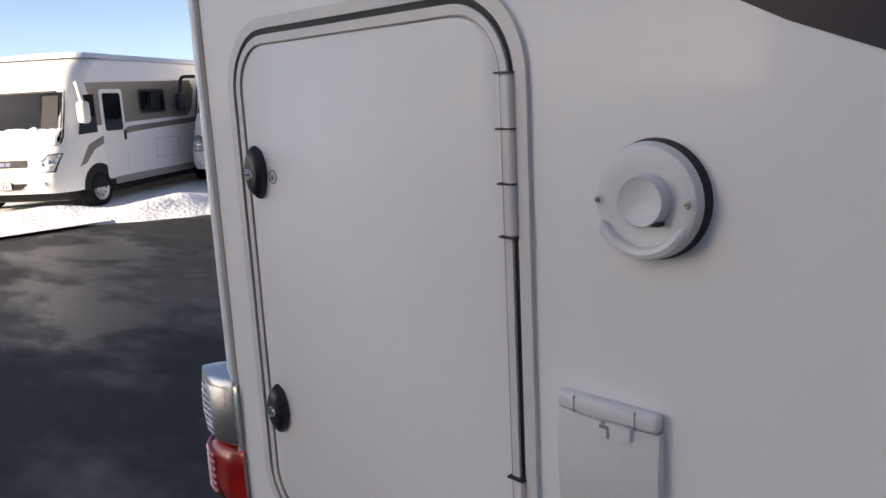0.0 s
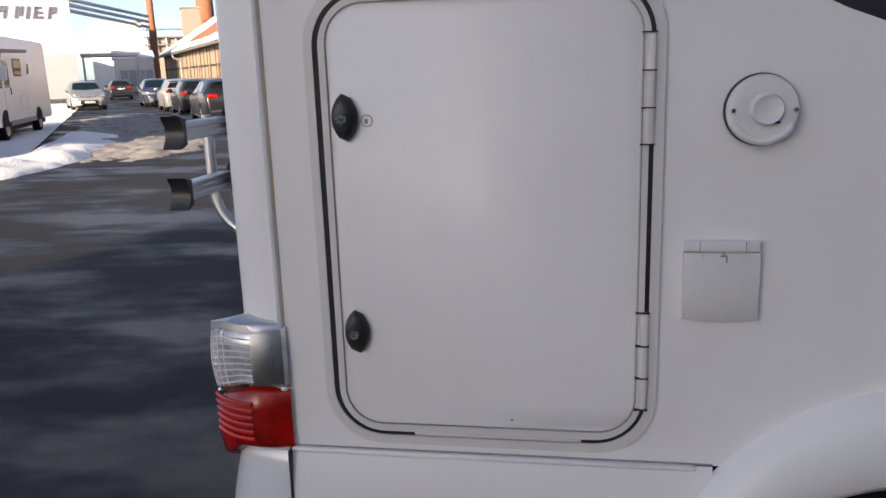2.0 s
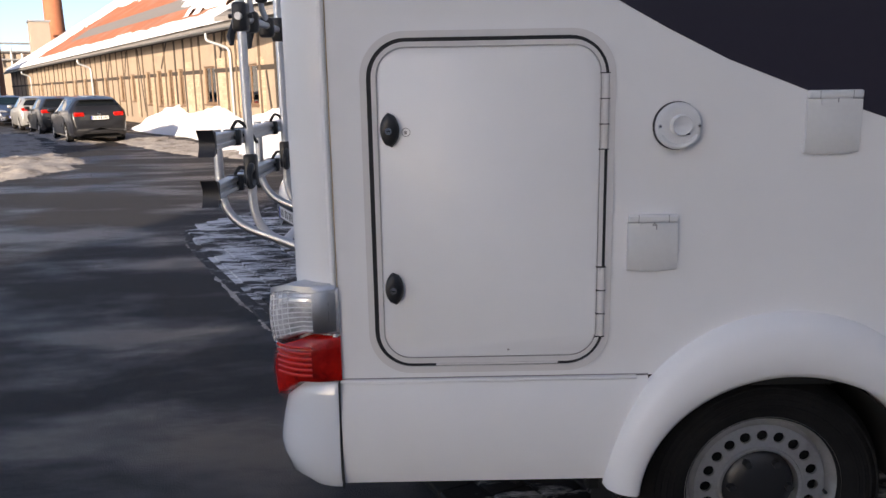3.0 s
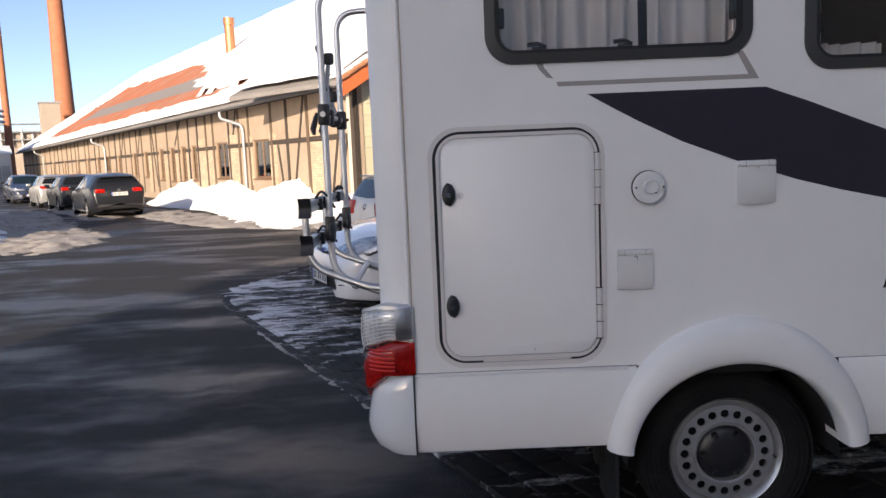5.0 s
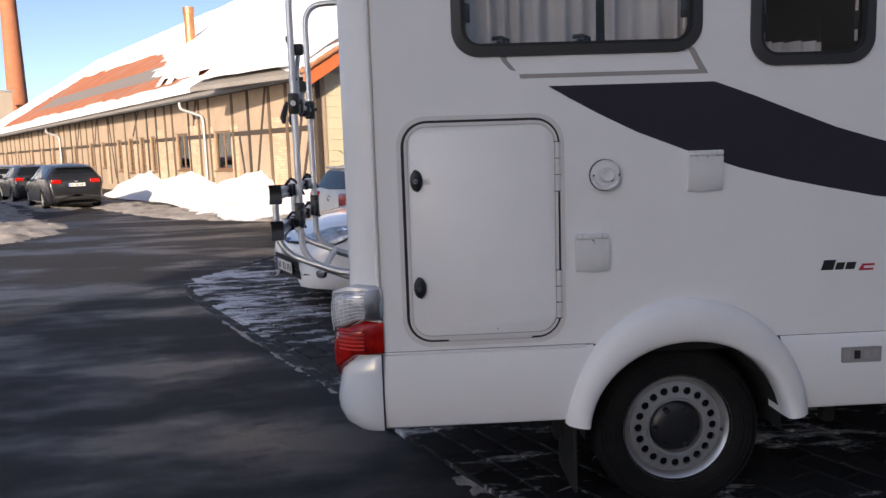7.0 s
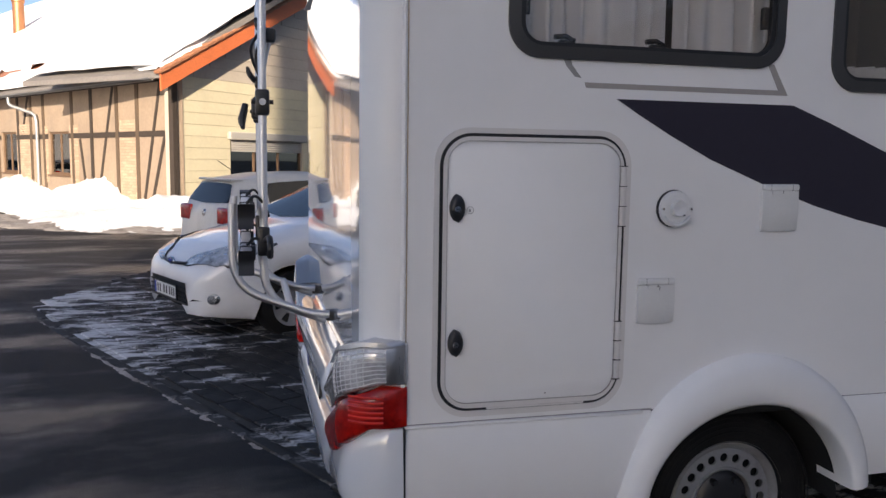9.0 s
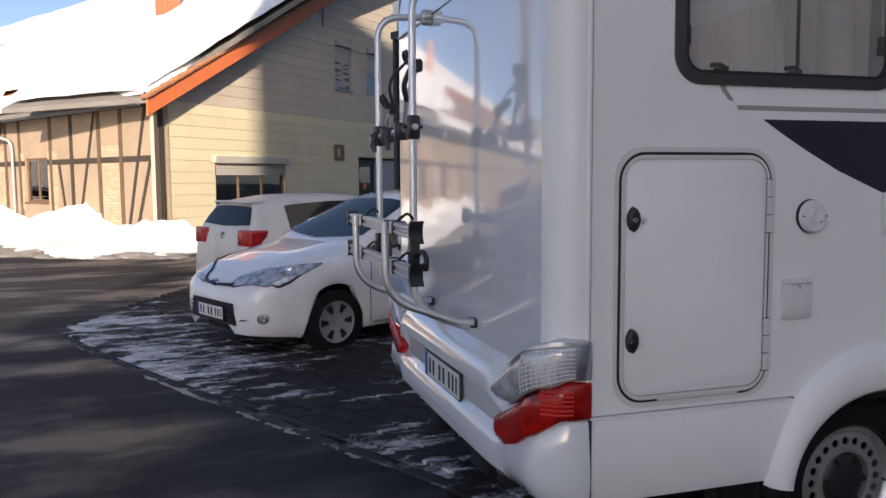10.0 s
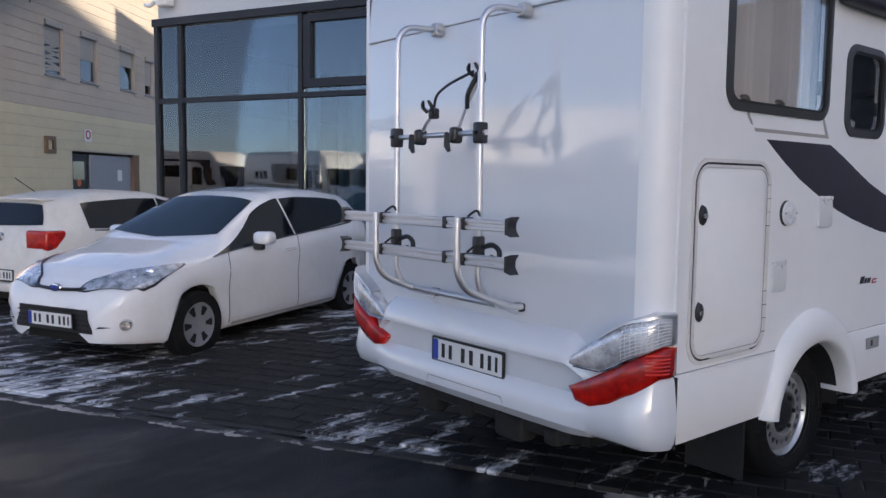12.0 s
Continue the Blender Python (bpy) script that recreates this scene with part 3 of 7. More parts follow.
def bar(parent, name, s0, z0, s1, z1, wdt, mt, proud=0.03, frm=hx):
    """A timber from (s0, z0) to (s1, z1) on the wall face."""
    d = Vector((frm(s1) - frm(s0), z1 - z0))
    n = Vector((-d.y, d.x)).normalized() * wdt / 2
    pts = [(frm(s0) + n.x, z0 + n.y), (frm(s0) - n.x, z0 - n.y), (frm(s1) - n.x, z1 - n.y), (frm(s1) + n.x, z1 + n.y)]
    return part(name, slab(pts, 0.0, -proud), mt, parent)


posts = [0.12, 1.9, 3.1, 4.75, 6.1, 8.3, 9.4, 10.5, 12.45, 13.4, 14.6, 15.95, 17.6, 19.45, 21.5, 22.6, 24.6, 25.7, 27.2, 28.6, 29.8, 31.2, 33.0, 34.4, 36.2, 37.6, 39.8, 41.2, 43.8, 45.2, 47, 49, 51.5, 53.5, 55.5, 58, 61, 64, 67, 70, 73, 76]
for s in posts:
    bar(HALL, "post", s, 0.3, s + random.uniform(-0.05, 0.05), 3.85, 0.17 if s < 30 else 0.22, TIMBER if random.random() < 0.7 else TIMBER_DARK)
cuts = sorted([0.0] + [v for w in hall_windows for v in (w[0], w[1])] + [HALL_LEN])
for s0, s1 in zip(cuts[::2], cuts[1::2]):
    bar(HALL, "rail", s0, 2.3, s1, 2.3, 0.16, TIMBER_DARK, 0.024)
for s0, z0, s1, z1 in [(0.4, 2.25, 1.2, 0.3), (3.3, 3.8, 4.4, 0.5), (1.6, 0.4, 0.6, 3.7), (5.2, 0.4, 5.6, 2.2), (9.6, 3.7, 10.2, 2.35), (13.2, 0.5, 12.6, 2.2), (17.0, 3.8, 18.2, 2.6), (21.7, 0.6, 22.4, 3.6), (24.8, 3.6, 25.5, 2.4), (28.8, 3.6, 29.6, 2.4)]:
    bar(HALL, "brace", s0, z0, s1, z1, 0.13, TIMBER_DARK, 0.018)
bar(HALL, "sill_beam", 0, 3.78, HALL_LEN, 3.78, 0.2, TIMBER_DARK, 0.05)
for s0, s1, z0, z1 in [(1.95, 2.95, 0.2, 2.7), (5.75, 6.35, 0.3, 2.6), (8.05, 8.25, 0.8, 2.6), (9.45, 10.7, 0.4, 2.75), (12.5, 13.3, 0.3, 2.2), (13.5, 14.5, 0.4, 2.7), (16.05, 16.45, 0.3, 2.3), (17.7, 18.25, 0.3, 2.2), (19.55, 20.25, 0.3, 2.2), (22.7, 23.3, 0.3, 2.2)]:
    b = bmesh.new()
    z = z0
    k = 0
    while z < z1:
        off = 0.13 if k % 2 else 0.0
        x = s0 - off
        while x < s1:
            a, c = max(x, s0), min(x + 0.245, s1)
            if c - a > 0.05:
                box((hx(c), -0.02, z), (hx(a), 0.0, z + 0.072), bm=b)
            x += 0.26
        z += 0.084
        k += 1
    part("brick_infill", b, BRICK_PALE, HALL, "pale brick infill panel", kind="stuff")


def window_unit(parent, x0, x1, z0, z1, y, frame_m, glass_m, bars=1, deep=0.12, room=True):
    """A casement set back in its opening, local face at y, looking to -y."""
    w = part("window", ring([(x0, z0), (x1, z0), (x1, z1), (x0, z1)], [(x0 + 0.07, z0 + 0.08), (x1 - 0.07, z0 + 0.08), (x1 - 0.07, z1 - 0.07), (x0 + 0.07, z1 - 0.07)], y + deep, y + deep - 0.06), frame_m, parent)
    for k in range(bars):
        x = x0 + (x1 - x0) * (k + 1) / (bars + 1)
        part("glazing_bar", box((x - 0.035, y + deep - 0.055, z0 + 0.05), (x + 0.035, y + deep - 0.005, z1 - 0.05)), frame_m, w)
    g = part("pane", box((x0 + 0.05, y + deep - 0.03, z0 + 0.05), (x1 - 0.05, y + deep - 0.024, z1 - 0.05)), glass_m, w)
    g.visible_shadow = False
    if room:
        # sheet behind the opening, its dark colour standing in for the unlit room
        part("dark_backing", box((x0 - 0.1, y + 0.7, z0 - 0.1), (x1 + 0.1, y + 0.74, z1 + 0.1)), INTERIOR, w)
    part("sill", box((x0 - 0.05, y - 0.06, z0 - 0.05), (x1 + 0.05, y + deep - 0.06, z0), 0.008, 1), frame_m, w)
    return w


for s0, s1, z0, z1 in hall_windows:
    window_unit(HALL, hx(s1), hx(s0), z0, z1, 0.0, WOOD_FRAME, HOUSE_GLASS, 1)

# roof: a slab rising from the eaves, with snow lying on it except where the sheet shows
RIDGE_W = 13.5


def roof_z(w):
    return 3.8 + SLOPE * (w + 0.6)


part("roof", loft([[(x, -0.65, roof_z(-0.65)), (x, RIDGE_W, roof_z(RIDGE_W)), (x, 2 * RIDGE_W, roof_z(0)), (x, 2 * RIDGE_W, roof_z(0) - 0.2), (x, RIDGE_W, roof_z(RIDGE_W) - 0.2), (x, -0.65, roof_z(-0.65) - 0.16)] for x in (-HALL_LEN, 0.2)]), GREY_ROOF, HALL, "grey sheet-metal roof")


def rust_zone(s, w):
    """How bare of snow the roof is at (s, w): above 0 it is bare."""
    n = 0.9 * noise.noise((s * 0.25, w * 0.9, 1)) + 0.5 * noise.noise((s * 0.8, w * 2.5, 4))
    low = 0.75 - abs(w - (0.75 + 0.02 * (s - 14))) * (2.6 - 0.08 * (s - 10)) if 10 < s < 24 else -1
    body = min((s - 13 - 2.9 * w) * 0.22, (64 - s) * 0.3, (6.9 + 0.05 * (s - 31) - w) * 0.9, (w - 0.3) * 1.5, 1.0)
    return max(low * 0.8, body) + n * 0.55


b = bmesh.new()
rb = bmesh.new()
NS, NW = 260, 64
snow_v = {}
for i in range(NS):
    for j in range(NW):
        s, w = -0.25 + HALL_LEN * (i + 0.5) / NS, -0.62 + (RIDGE_W + 0.5) * (j + 0.5) / NW
        if rust_zone(s, w) < 0.25:
            ks = []
            for a, c in ((i, j), (i + 1, j), (i + 1, j + 1), (i, j + 1)):
                if (a, c) not in snow_v:
                    s2, w2 = -0.25 + HALL_LEN * a / NS, -0.62 + (RIDGE_W + 0.5) * c / NW
                    t = 0.2 + 0.06 * noise.noise((s2 * 0.5, w2 * 0.5, 2))
                    if rust_zone(s2, w2) > 0.12:
                        t = 0.035
                    if c == 0:
                        t = 0.1
                    snow_v[a, c] = b.verts.new((hx(s2) + 0.12 * noise.noise((s2 * 2, w2 * 2, 6)), w2 + 0.05 * noise.noise((s2 * 2, w2 * 2, 8)), roof_z(min(w2, RIDGE_W)) + t))
                ks.append(snow_v[a, c])
            b.faces.new(ks)
part("roof_snow", b, SNOW, HALL, "thick melting snow cover", sharp=80)
part("roof_sheet", loft([[(x, 0.0, roof_z(0) + 0.012), (x, RIDGE_W - 0.6, roof_z(RIDGE_W - 0.6) + 0.012)] for x in (-HALL_LEN + 1, -8)], False, False), RUST, HALL, "bare rust-streaked sheeting")
for w0, w1 in ((2.0, 3.7),):
    part("grey_sheet", loft([[(x, w0 + 0.01 * (-x - 20) * k, roof_z(w0) + SLOPE * 0.01 * (-x - 20) * k + 0.02), (x, w1 + 0.01 * (-x - 20) * k, roof_z(w1) + SLOPE * 0.01 * (-x - 20) * k + 0.02)] for x in (-56, -19) for k in (1.5,)], False, False), GREY_ROOF, HALL, "unrusted grey sheeting")
part("gutter", loft([[(x, -0.68 + 0.08 * math.cos(a), roof_z(-0.65) - 0.1 + 0.08 * math.sin(a)) for a in [math.pi + math.pi * k / 8 for k in range(9)] + [2 * math.pi - math.pi * k / 8 for k in range(9)]] for x in (-HALL_LEN, 0.25)]), ZINC, HALL, "zinc gutter")
for s in (8.7, 34.0, 62.0):
    part("downpipe", tube(rounded([(hx(s + 0.75), -0.68, roof_z(-0.65) - 0.15), (hx(s + 0.75), -0.68, roof_z(-0.65) - 0.42), (hx(s + 0.05), -0.1, 3.05), (hx(s), -0.09, 2.7), (hx(s), -0.09, 0.0)], 0.25), 0.055, 10), ZINC, HALL, "swan-necked zinc downpipe")
part("flue", moved(lathe([(0.24, 0), (0.24, 1.6), (0.27, 1.62), (0.27, 1.95), (0.2, 1.96)], 20, "z"), Matrix.Translation((-27.5, 6.4, roof_z(6.4) - 0.3)) @ Matrix.Diagonal((1.25, 1.25, 1.25, 1))), COPPER, HALL, "shiny copper-coloured flue")
part("chimney", box((-9.8, 6.0, roof_z(6.0) - 0.5), (-9.1, 6.7, roof_z(6.7) + 1.2), 0.02, 1), BRICK_RED, HALL)
part("back_wall", box((-HALL_LEN, 26.7, 0), (0, 27, roof_z(0) - 0.1)), PLASTER, HALL)

GAB = thing("gable_house", pose(-3.5, 20.4, 0, 0, 0, 45), "cream sided gable house with orange verge board", "building")
GW = 15.8
g_windows = [(2.0, 5.1, 0.62, 2.2), (7.93, 8.93, 4.88, 6.43), (9.93, 10.97, 4.91, 6.43), (12.56, 13.66, 4.95, 6.4), (14.5, 15.2, 4.95, 6.3)]
doors = [(9.29, 10.45, 0.0, 2.54), (10.6, 13.95, 0.0, 2.54)]


def verge(s):
    return 3.75 + 0.545 * s


top = [(GW, 0.0), (GW, 9.4), (10.4, 9.42), (0.0, 3.75), (0.0, 0.0)]
b = filled([top[::-1]] + [[(a, z0), (c, z0), (c, z1), (a, z1)] for a, c, z0, z1 in g_windows] + [[(9.29, 0.02), (13.95, 0.02), (13.95, 2.54), (9.29, 2.54)]], 0.3)
part("wall", b, GREY_SIDING, GAB, "flat boarding behind the siding")
openings = g_windows + [(9.29, 13.95, 0.0, 2.54)]
z = 0.05
while z < 9.3:
    h = 0.315
    spans = [(max(0.0, (z + h - 3.75) / 0.545), GW)]
    for a, c, z0, z1 in openings:
        if z < z1 and z + h > z0:
            nxt = []
            for s0, s1 in spans:
                if a > s0 and c < s1:
                    nxt += [(s0, a), (c, s1)]
                elif c <= s0 or a >= s1:
                    nxt.append((s0, s1))
                elif a <= s0 < c:
                    nxt.append((c, s1))
                else:
                    nxt.append((s0, a))
            spans = nxt
    for s0, s1 in spans:
        if s1 - s0 > 0.1:
            bb = loft([[(x, -0.005, z), (x, -0.03, z + 0.003), (x, -0.025, z + h - 0.006), (x, -0.005, z + h - 0.006)] for x in (s0, s1)])
            part("siding_board", bb, YELLOW_WALL if z < 3.65 else GREY_SIDING, GAB)
    z += h
for i, (a, c, z0, z1) in enumerate(g_windows):
    w = window_unit(GAB, a, c, z0, z1, -0.04, WOOD_FRAME if i == 0 else GREY_DOOR, HOUSE_GLASS, 2 if i == 0 else 0, 0.16)
    if i:
        low = (0.1, 0.5, 0.62, 0.3)[i - 1]
        bl = part("blind", box((a + 0.08, 0.072, z0 + (z1 - z0) * low), (c - 0.08, 0.076, z1 - 0.05)), BLIND, w, "half-lowered slatted blind") if i > 1 else w
        zz = z0 + (z1 - z0) * low
        while zz < z1 - 0.05:
            q = box((a + 0.08, 0.05, zz), (c - 0.08, 0.07, zz + 0.08))
            if i == 1 and zz < z0 + 0.95:
                q.transform(Matrix.Translation(((a + c) / 2, 0, zz)) @ Matrix.Rotation(random.uniform(-0.25, 0.3), 4, "Y") @ Matrix.Translation((-(a + c) / 2, 0, -zz)))
            part("slat", q, BLIND, w)
            zz += 0.09
        part("blind_box", box((a, -0.1, z1 - 0.02), (c, 0.03, z1 + 0.15), 0.01, 1), BLIND, w)
shop_window = part("shutter_box", box((1.9, -0.16, 2.2), (5.2, 0.0, 2.42), 0.02, 1), BLIND, GAB)
b = bmesh.new()
zz = 1.86
while zz < 2.2:
    box((2.05, -0.03, zz), (5.05, 0.0, zz + 0.055), 0.006, 1, b)
    zz += 0.062
part("shutter_slats", b, BLIND, shop_window, "partly lowered roller shutter", kind="stuff")
part("banner", box((2.15, 0.125, 0.8), (4.95, 0.13, 1.75)), PLATE_WHITE, GAB, "white banner behind the window")


def slanted(x0, x1, z0, z1, y0, y1, lean=0.2):
    return loft([[(x0 + (z - z0) * lean, y0, z), (x1 + (z - z0) * lean, y0, z), (x1 + (z - z0) * lean, y1, z), (x0 + (z - z0) * lean, y1, z)] for z in (z0, z1)])


for x0, x1, z0, z1 in [(2.2, 2.65, 1.0, 1.08), (2.25, 2.7, 1.18, 1.26), (2.3, 2.72, 1.36, 1.44), (2.8, 2.92, 1.0, 1.45), (3.02, 3.14, 1.0, 1.45), (2.9, 3.08, 1.2, 1.28), (3.5, 3.62, 1.0, 1.45), (3.7, 3.82, 1.0, 1.45), (3.9, 4.02, 1.0, 1.45), (4.25, 4.37, 1.0, 1.45), (4.37, 4.65, 1.0, 1.1), (4.37, 4.65, 1.35, 1.45)]:
    part("lettering_bar", slanted(x0, x1, z0, z1, 0.112, 0.124), LOGO_BLUE, GAB, "blue block of company lettering")
# verge board, rake tiles, roof, snow
part("verge_board", loft([[(x, -0.5, verge(x) - 0.02), (x, -0.44, verge(x) - 0.02), (x, -0.44, verge(x) + 0.42), (x, -0.5, verge(x) + 0.42)] for x in (-0.75, 10.4)]), FASCIA, GAB, "orange painted verge board")
b = bmesh.new()
x = -0.8
while x < 10.3:
    q = box((0, -0.56, 0), (0.36, -0.3, 0.09), 0.02, 1)
    q.transform(Matrix.Translation((x, 0, verge(x) + 0.42)) @ Matrix.Rotation(-math.atan(0.545) + 0.06, 4, "Y"))
    put(b, q)
    x += 0.31
part("verge_tiles", b, TILE, GAB, "overlapping tiles along the verge", kind="stuff")
part("roof", loft([[(-0.7, y, verge(-0.7) + 0.28), (10.4, y, verge(10.4) + 0.28), (10.4, y, verge(10.4) + 0.42), (-0.7, y, verge(-0.7) + 0.42)] for y in (-0.44, 5.5)]), GREY_ROOF, GAB)
rows = []
b = bmesh.new()
for i in range(60):
    x = -0.6 + 10.9 * i / 59
    rows.append([b.verts.new((x, yy, verge(x) + 0.42 + (0.18 + 0.06 * noise.noise((x, yy, 0))) * (0.3 if k == 0 else 1))) for k, yy in enumerate([-0.36 + 0.1 * noise.noise((x * 2, 0, 0))] + [-0.2 + 0.6 * q for q in range(10)])])
for r0, r1 in zip(rows, rows[1:]):
    for i in range(len(r0) - 1):
        b.faces.new((r0[i], r0[i + 1], r1[i + 1], r1[i]))
part("roof_snow", b, SNOW, GAB, sharp=80)
part("side_wall", box((GW - 0.3, 0.3, 0), (GW, 9, 9.4)), GREY_SIDING, GAB)
# door, garage door, sign, vent, cable
d = part("door", box((9.34, 0.1, 0.0), (10.42, 0.16, 2.46), 0.01, 1), MULLION, GAB, "dark glazed entrance door")
part("pane", box((9.5, 0.085, 0.9), (10.2, 0.1, 2.2)), HOUSE_GLASS, d)
part("handle", box((10.22, 0.04, 1.0), (10.27, 0.1, 1.25), 0.01, 1), ALU, d)
part("notice", slab(rrect(9.72, 1.35, 9.98, 1.6, 0.12), 0.083, 0.078), FASCIA, d, "round orange notice")
part("garage_door", box((10.6, 0.12, 0.0), (13.5, 0.18, 2.46), 0.01, 1), GREY_DOOR, GAB, "plain grey steel gate")
part("door_post", box((13.5, 0.0, 0.0), (13.95, 0.25, 2.54)), WOOD_FRAME, GAB)
part("paper_notice", box((12.5, 0.105, 1.55), (12.8, 0.12, 1.95)), PLATE_WHITE, GAB)
sg = part("sign", box((9.95, -0.09, 2.86), (10.42, -0.06, 3.3), 0.01, 1), PLATE_WHITE, GAB, "white sign with red ring")
part("sign_ring", moved(lathe([(0.15, 0), (0.15, 0.01), (0.1, 0.01), (0.1, 0)], 24, "y", closed=True), Matrix.Translation((10.18, -0.102, 3.12))), RED_INK, sg)
part("vent", ring(rrect(7.75, 2.4, 8.3, 2.95, 0.03), rrect(7.88, 2.53, 8.17, 2.82, 0.02), -0.03, -0.1), WOOD_FRAME, GAB, "square vent surround")
part("cable", tube([(7.2, -0.07, 8.2), (7.22, -0.07, 7.4), (7.2, -0.07, 6.9)], 0.02, 6), INK, GAB)
part("corner_post", box((-0.06, -0.08, 0), (0.1, 0.05, 3.8)), TIMBER_DARK, GAB)

# ---- the glazed showroom ----
SHOW = thing("showroom", pose(1.33, 13.76, 0, 0, 0, 294.6), "glazed showroom with anthracite mullions and grey upper cladding", "building")
SL, SD, SH = 19.0, 12.0, 12.7
part("upper_wall", box((0, 0, 4.5), (SL, SD, SH), 0.02, 1), GREY_PANEL, SHOW, "light grey cladding above the glass")
part("drip_trim", box((-0.06, -0.1, 4.44), (SL, 0.0, 4.58), 0.01, 1), MULLION, SHOW)
part("floor_slab", box((0, 0.0, 0.0), (SL, SD, 0.12)), FLOOR_IN, SHOW)
part("ceiling_slab", box((0.1, 0.1, 4.3), (SL, SD, 4.49)), ROOM_WHITE, SHOW)
part("back_wall", box((0, SD - 0.2, 0.1), (SL, SD, 4.4)), ROOM_WHITE, SHOW)
part("end_wall", box((SL - 0.2, 0, 0.1), (SL, SD, 4.4)), ROOM_WHITE, SHOW)
mx = [0.0, 0.58, 3.28, 6.0, 8.7, 11.4, 14.1, 16.8, 19.0]
for x in mx:
    part("mullion", box((x - 0.045, -0.06, 0.1), (x + 0.045, 0.1, 4.46), 0.006, 1), MULLION, SHOW)
for z in (0.15, 3.08):
    part("transom", box((0, -0.055, z - 0.045), (SL, 0.09, z + 0.045), 0.006, 1), MULLION, SHOW)
for x0, x1 in zip(mx, mx[1:]):
    for z0, z1 in ((0.2, 3.03), (3.13, 4.42)):
        q = part("pane", box((x0 + 0.045, 0.0, z0), (x1 - 0.045, 0.02, z1)), SHOP_GLASS, SHOW)
        q.visible_shadow = False
part("opening_sash", ring([(3.36, 3.2), (5.94, 3.2), (5.94, 4.4), (3.36, 4.4)], [(3.5, 3.34), (5.8, 3.34), (5.8, 4.28), (3.5, 4.28)], 0.0, -0.07), MULLION, SHOW, "dark frame of an opening light")
for z in (0.15, 3.08, 4.4):
    part("side_transom", box((-0.05, 0, z - 0.045), (0.04, 6, z + 0.045), 0.006, 1), MULLION, SHOW)
for y in (2.0, 4.0, 6.0):
    part("side_mullion", box((-0.05, y - 0.045, 0.1), (0.04, y + 0.045, 4.46), 0.006, 1), MULLION, SHOW)
for y0, y1 in ((0.1, 1.95), (2.05, 3.95), (4.05, 5.95)):
    for z0, z1 in ((0.2, 3.03), (3.13, 4.36)):
        q = part("side_pane", box((-0.01, y0, z0), (0.01, y1, z1)), SHOP_GLASS, SHOW)
        q.visible_shadow = False
part("side_wall", box((-0.02, 6.0, 0.1), (0.2, SD, 4.46)), GREY_PANEL, SHOW)
for x in (1.6, 2.1, 4.4, 7.2):
    part("inner_column", moved(lathe([(0.13, 0.1), (0.13, 4.3)], 18, "z"), Matrix.Translation((x, 2.0 + (x * 1.7) % 2, 0))), ROOM_WHITE, SHOW)
for x, y, w, h in ((2.4, 3.0, 0.9, 1.3), (3.8, 2.6, 0.7, 1.1), (5.0, 4.0, 1.2, 1.5), (1.2, 4.6, 0.8, 1.2)):
    part("display_cabinet", box((x, y, 0.12), (x + w, y + 0.5, 0.12 + h), 0.02, 1), GREY_PANEL if x < 3 else CARTON, SHOW)
cam_lamp = thing("security_camera", world_of(SHOW) @ pose(0.25, -0.05, 4.75), "white wall camera with red cap and side arm", "camera")
part("housing", box((0.0, -0.25, 0.0), (0.26, -0.02, 0.34), 0.05, 3), WHITE_PLASTIC, cam_lamp)
part("cap", box((0.06, -0.2, 0.335), (0.2, -0.06, 0.41), 0.03, 2), RED_INK, cam_lamp)
part("arm", tube(rounded([(0.02, -0.1, 0.1), (-0.15, -0.12, 0.12), (-0.22, -0.16, 0.04), (-0.34, -0.16, 0.08)], 0.05), 0.035, 10), WHITE_PLASTIC, cam_lamp)
part("conduit", tube([(0.12, -0.03, 0.3), (0.12, -0.03, 2.0)], 0.02, 8), WHITE_PLASTIC, cam_lamp)

# ---- plain unseen wall, added to take light off the motorhome's side ----
YW = thing("shade_wall", pose(2.55, -5.0, 0), "plain dark rendered wall, unseen, added to darken the motorhome side", "wall", kind="structure")
part("wall", box((-0.15, -4.5, 0), (0.15, 4.2, 3.2), 0.02, 1), CONCRETE, YW)

# ---- the tall block behind the camera that shades the yard ----
YARD = thing("yard_block", pose(0, 0, 0), "plain rendered block on the sunny side of the yard", "building")
part("wall", box((-9.5, -47, 0), (34, -35, 20.5), 0.05, 1), WHITE_WALL, YARD)
# unseen higher end, sized so that its shadow edge falls on the gable
part("shading_tower", box((-15.5, -45, 0), (-9.5, -35, 27.0), 0.05, 1), WHITE_WALL, YARD)
part("roof", box((-9.5, -47.2, 20.5), (34.2, -34.8, 20.7)), ZINC, YARD)

# ---- white works hall with lettering, and the works beyond ----
def spot(az, dist, eye=(-0.7, -0.6)):
    return (eye[0] + dist * math.cos(radians(az)), eye[1] + dist * math.sin(radians(az)))


wl, wr = spot(147.3, 52), spot(123.85, 54)
w_len = math.hypot(wr[0] - wl[0], wr[1] - wl[1])
w_ang = math.degrees(math.atan2(wr[1] - wl[1], wr[0] - wl[0]))
EYE_SPOT = Matrix.Translation((-0.7, -0.6, 1.6))
WORKS = thing("works_hall", EYE_SPOT @ Matrix.Scale(1.4, 4) @ EYE_SPOT.inverted() @ pose(wl[0], wl[1], 0, 0, 0, w_ang), "large plain white works hall with grey lettering", "building")
part("wall", box((0, 0, 0), (w_len, 25, 6.55), 0.03, 1), WHITE_WALL, WORKS)
part("parapet", box((-0.1, -0.1, 6.5), (w_len + 0.1, 25, 6.7), 0.02, 1), WHITE_WALL, WORKS)
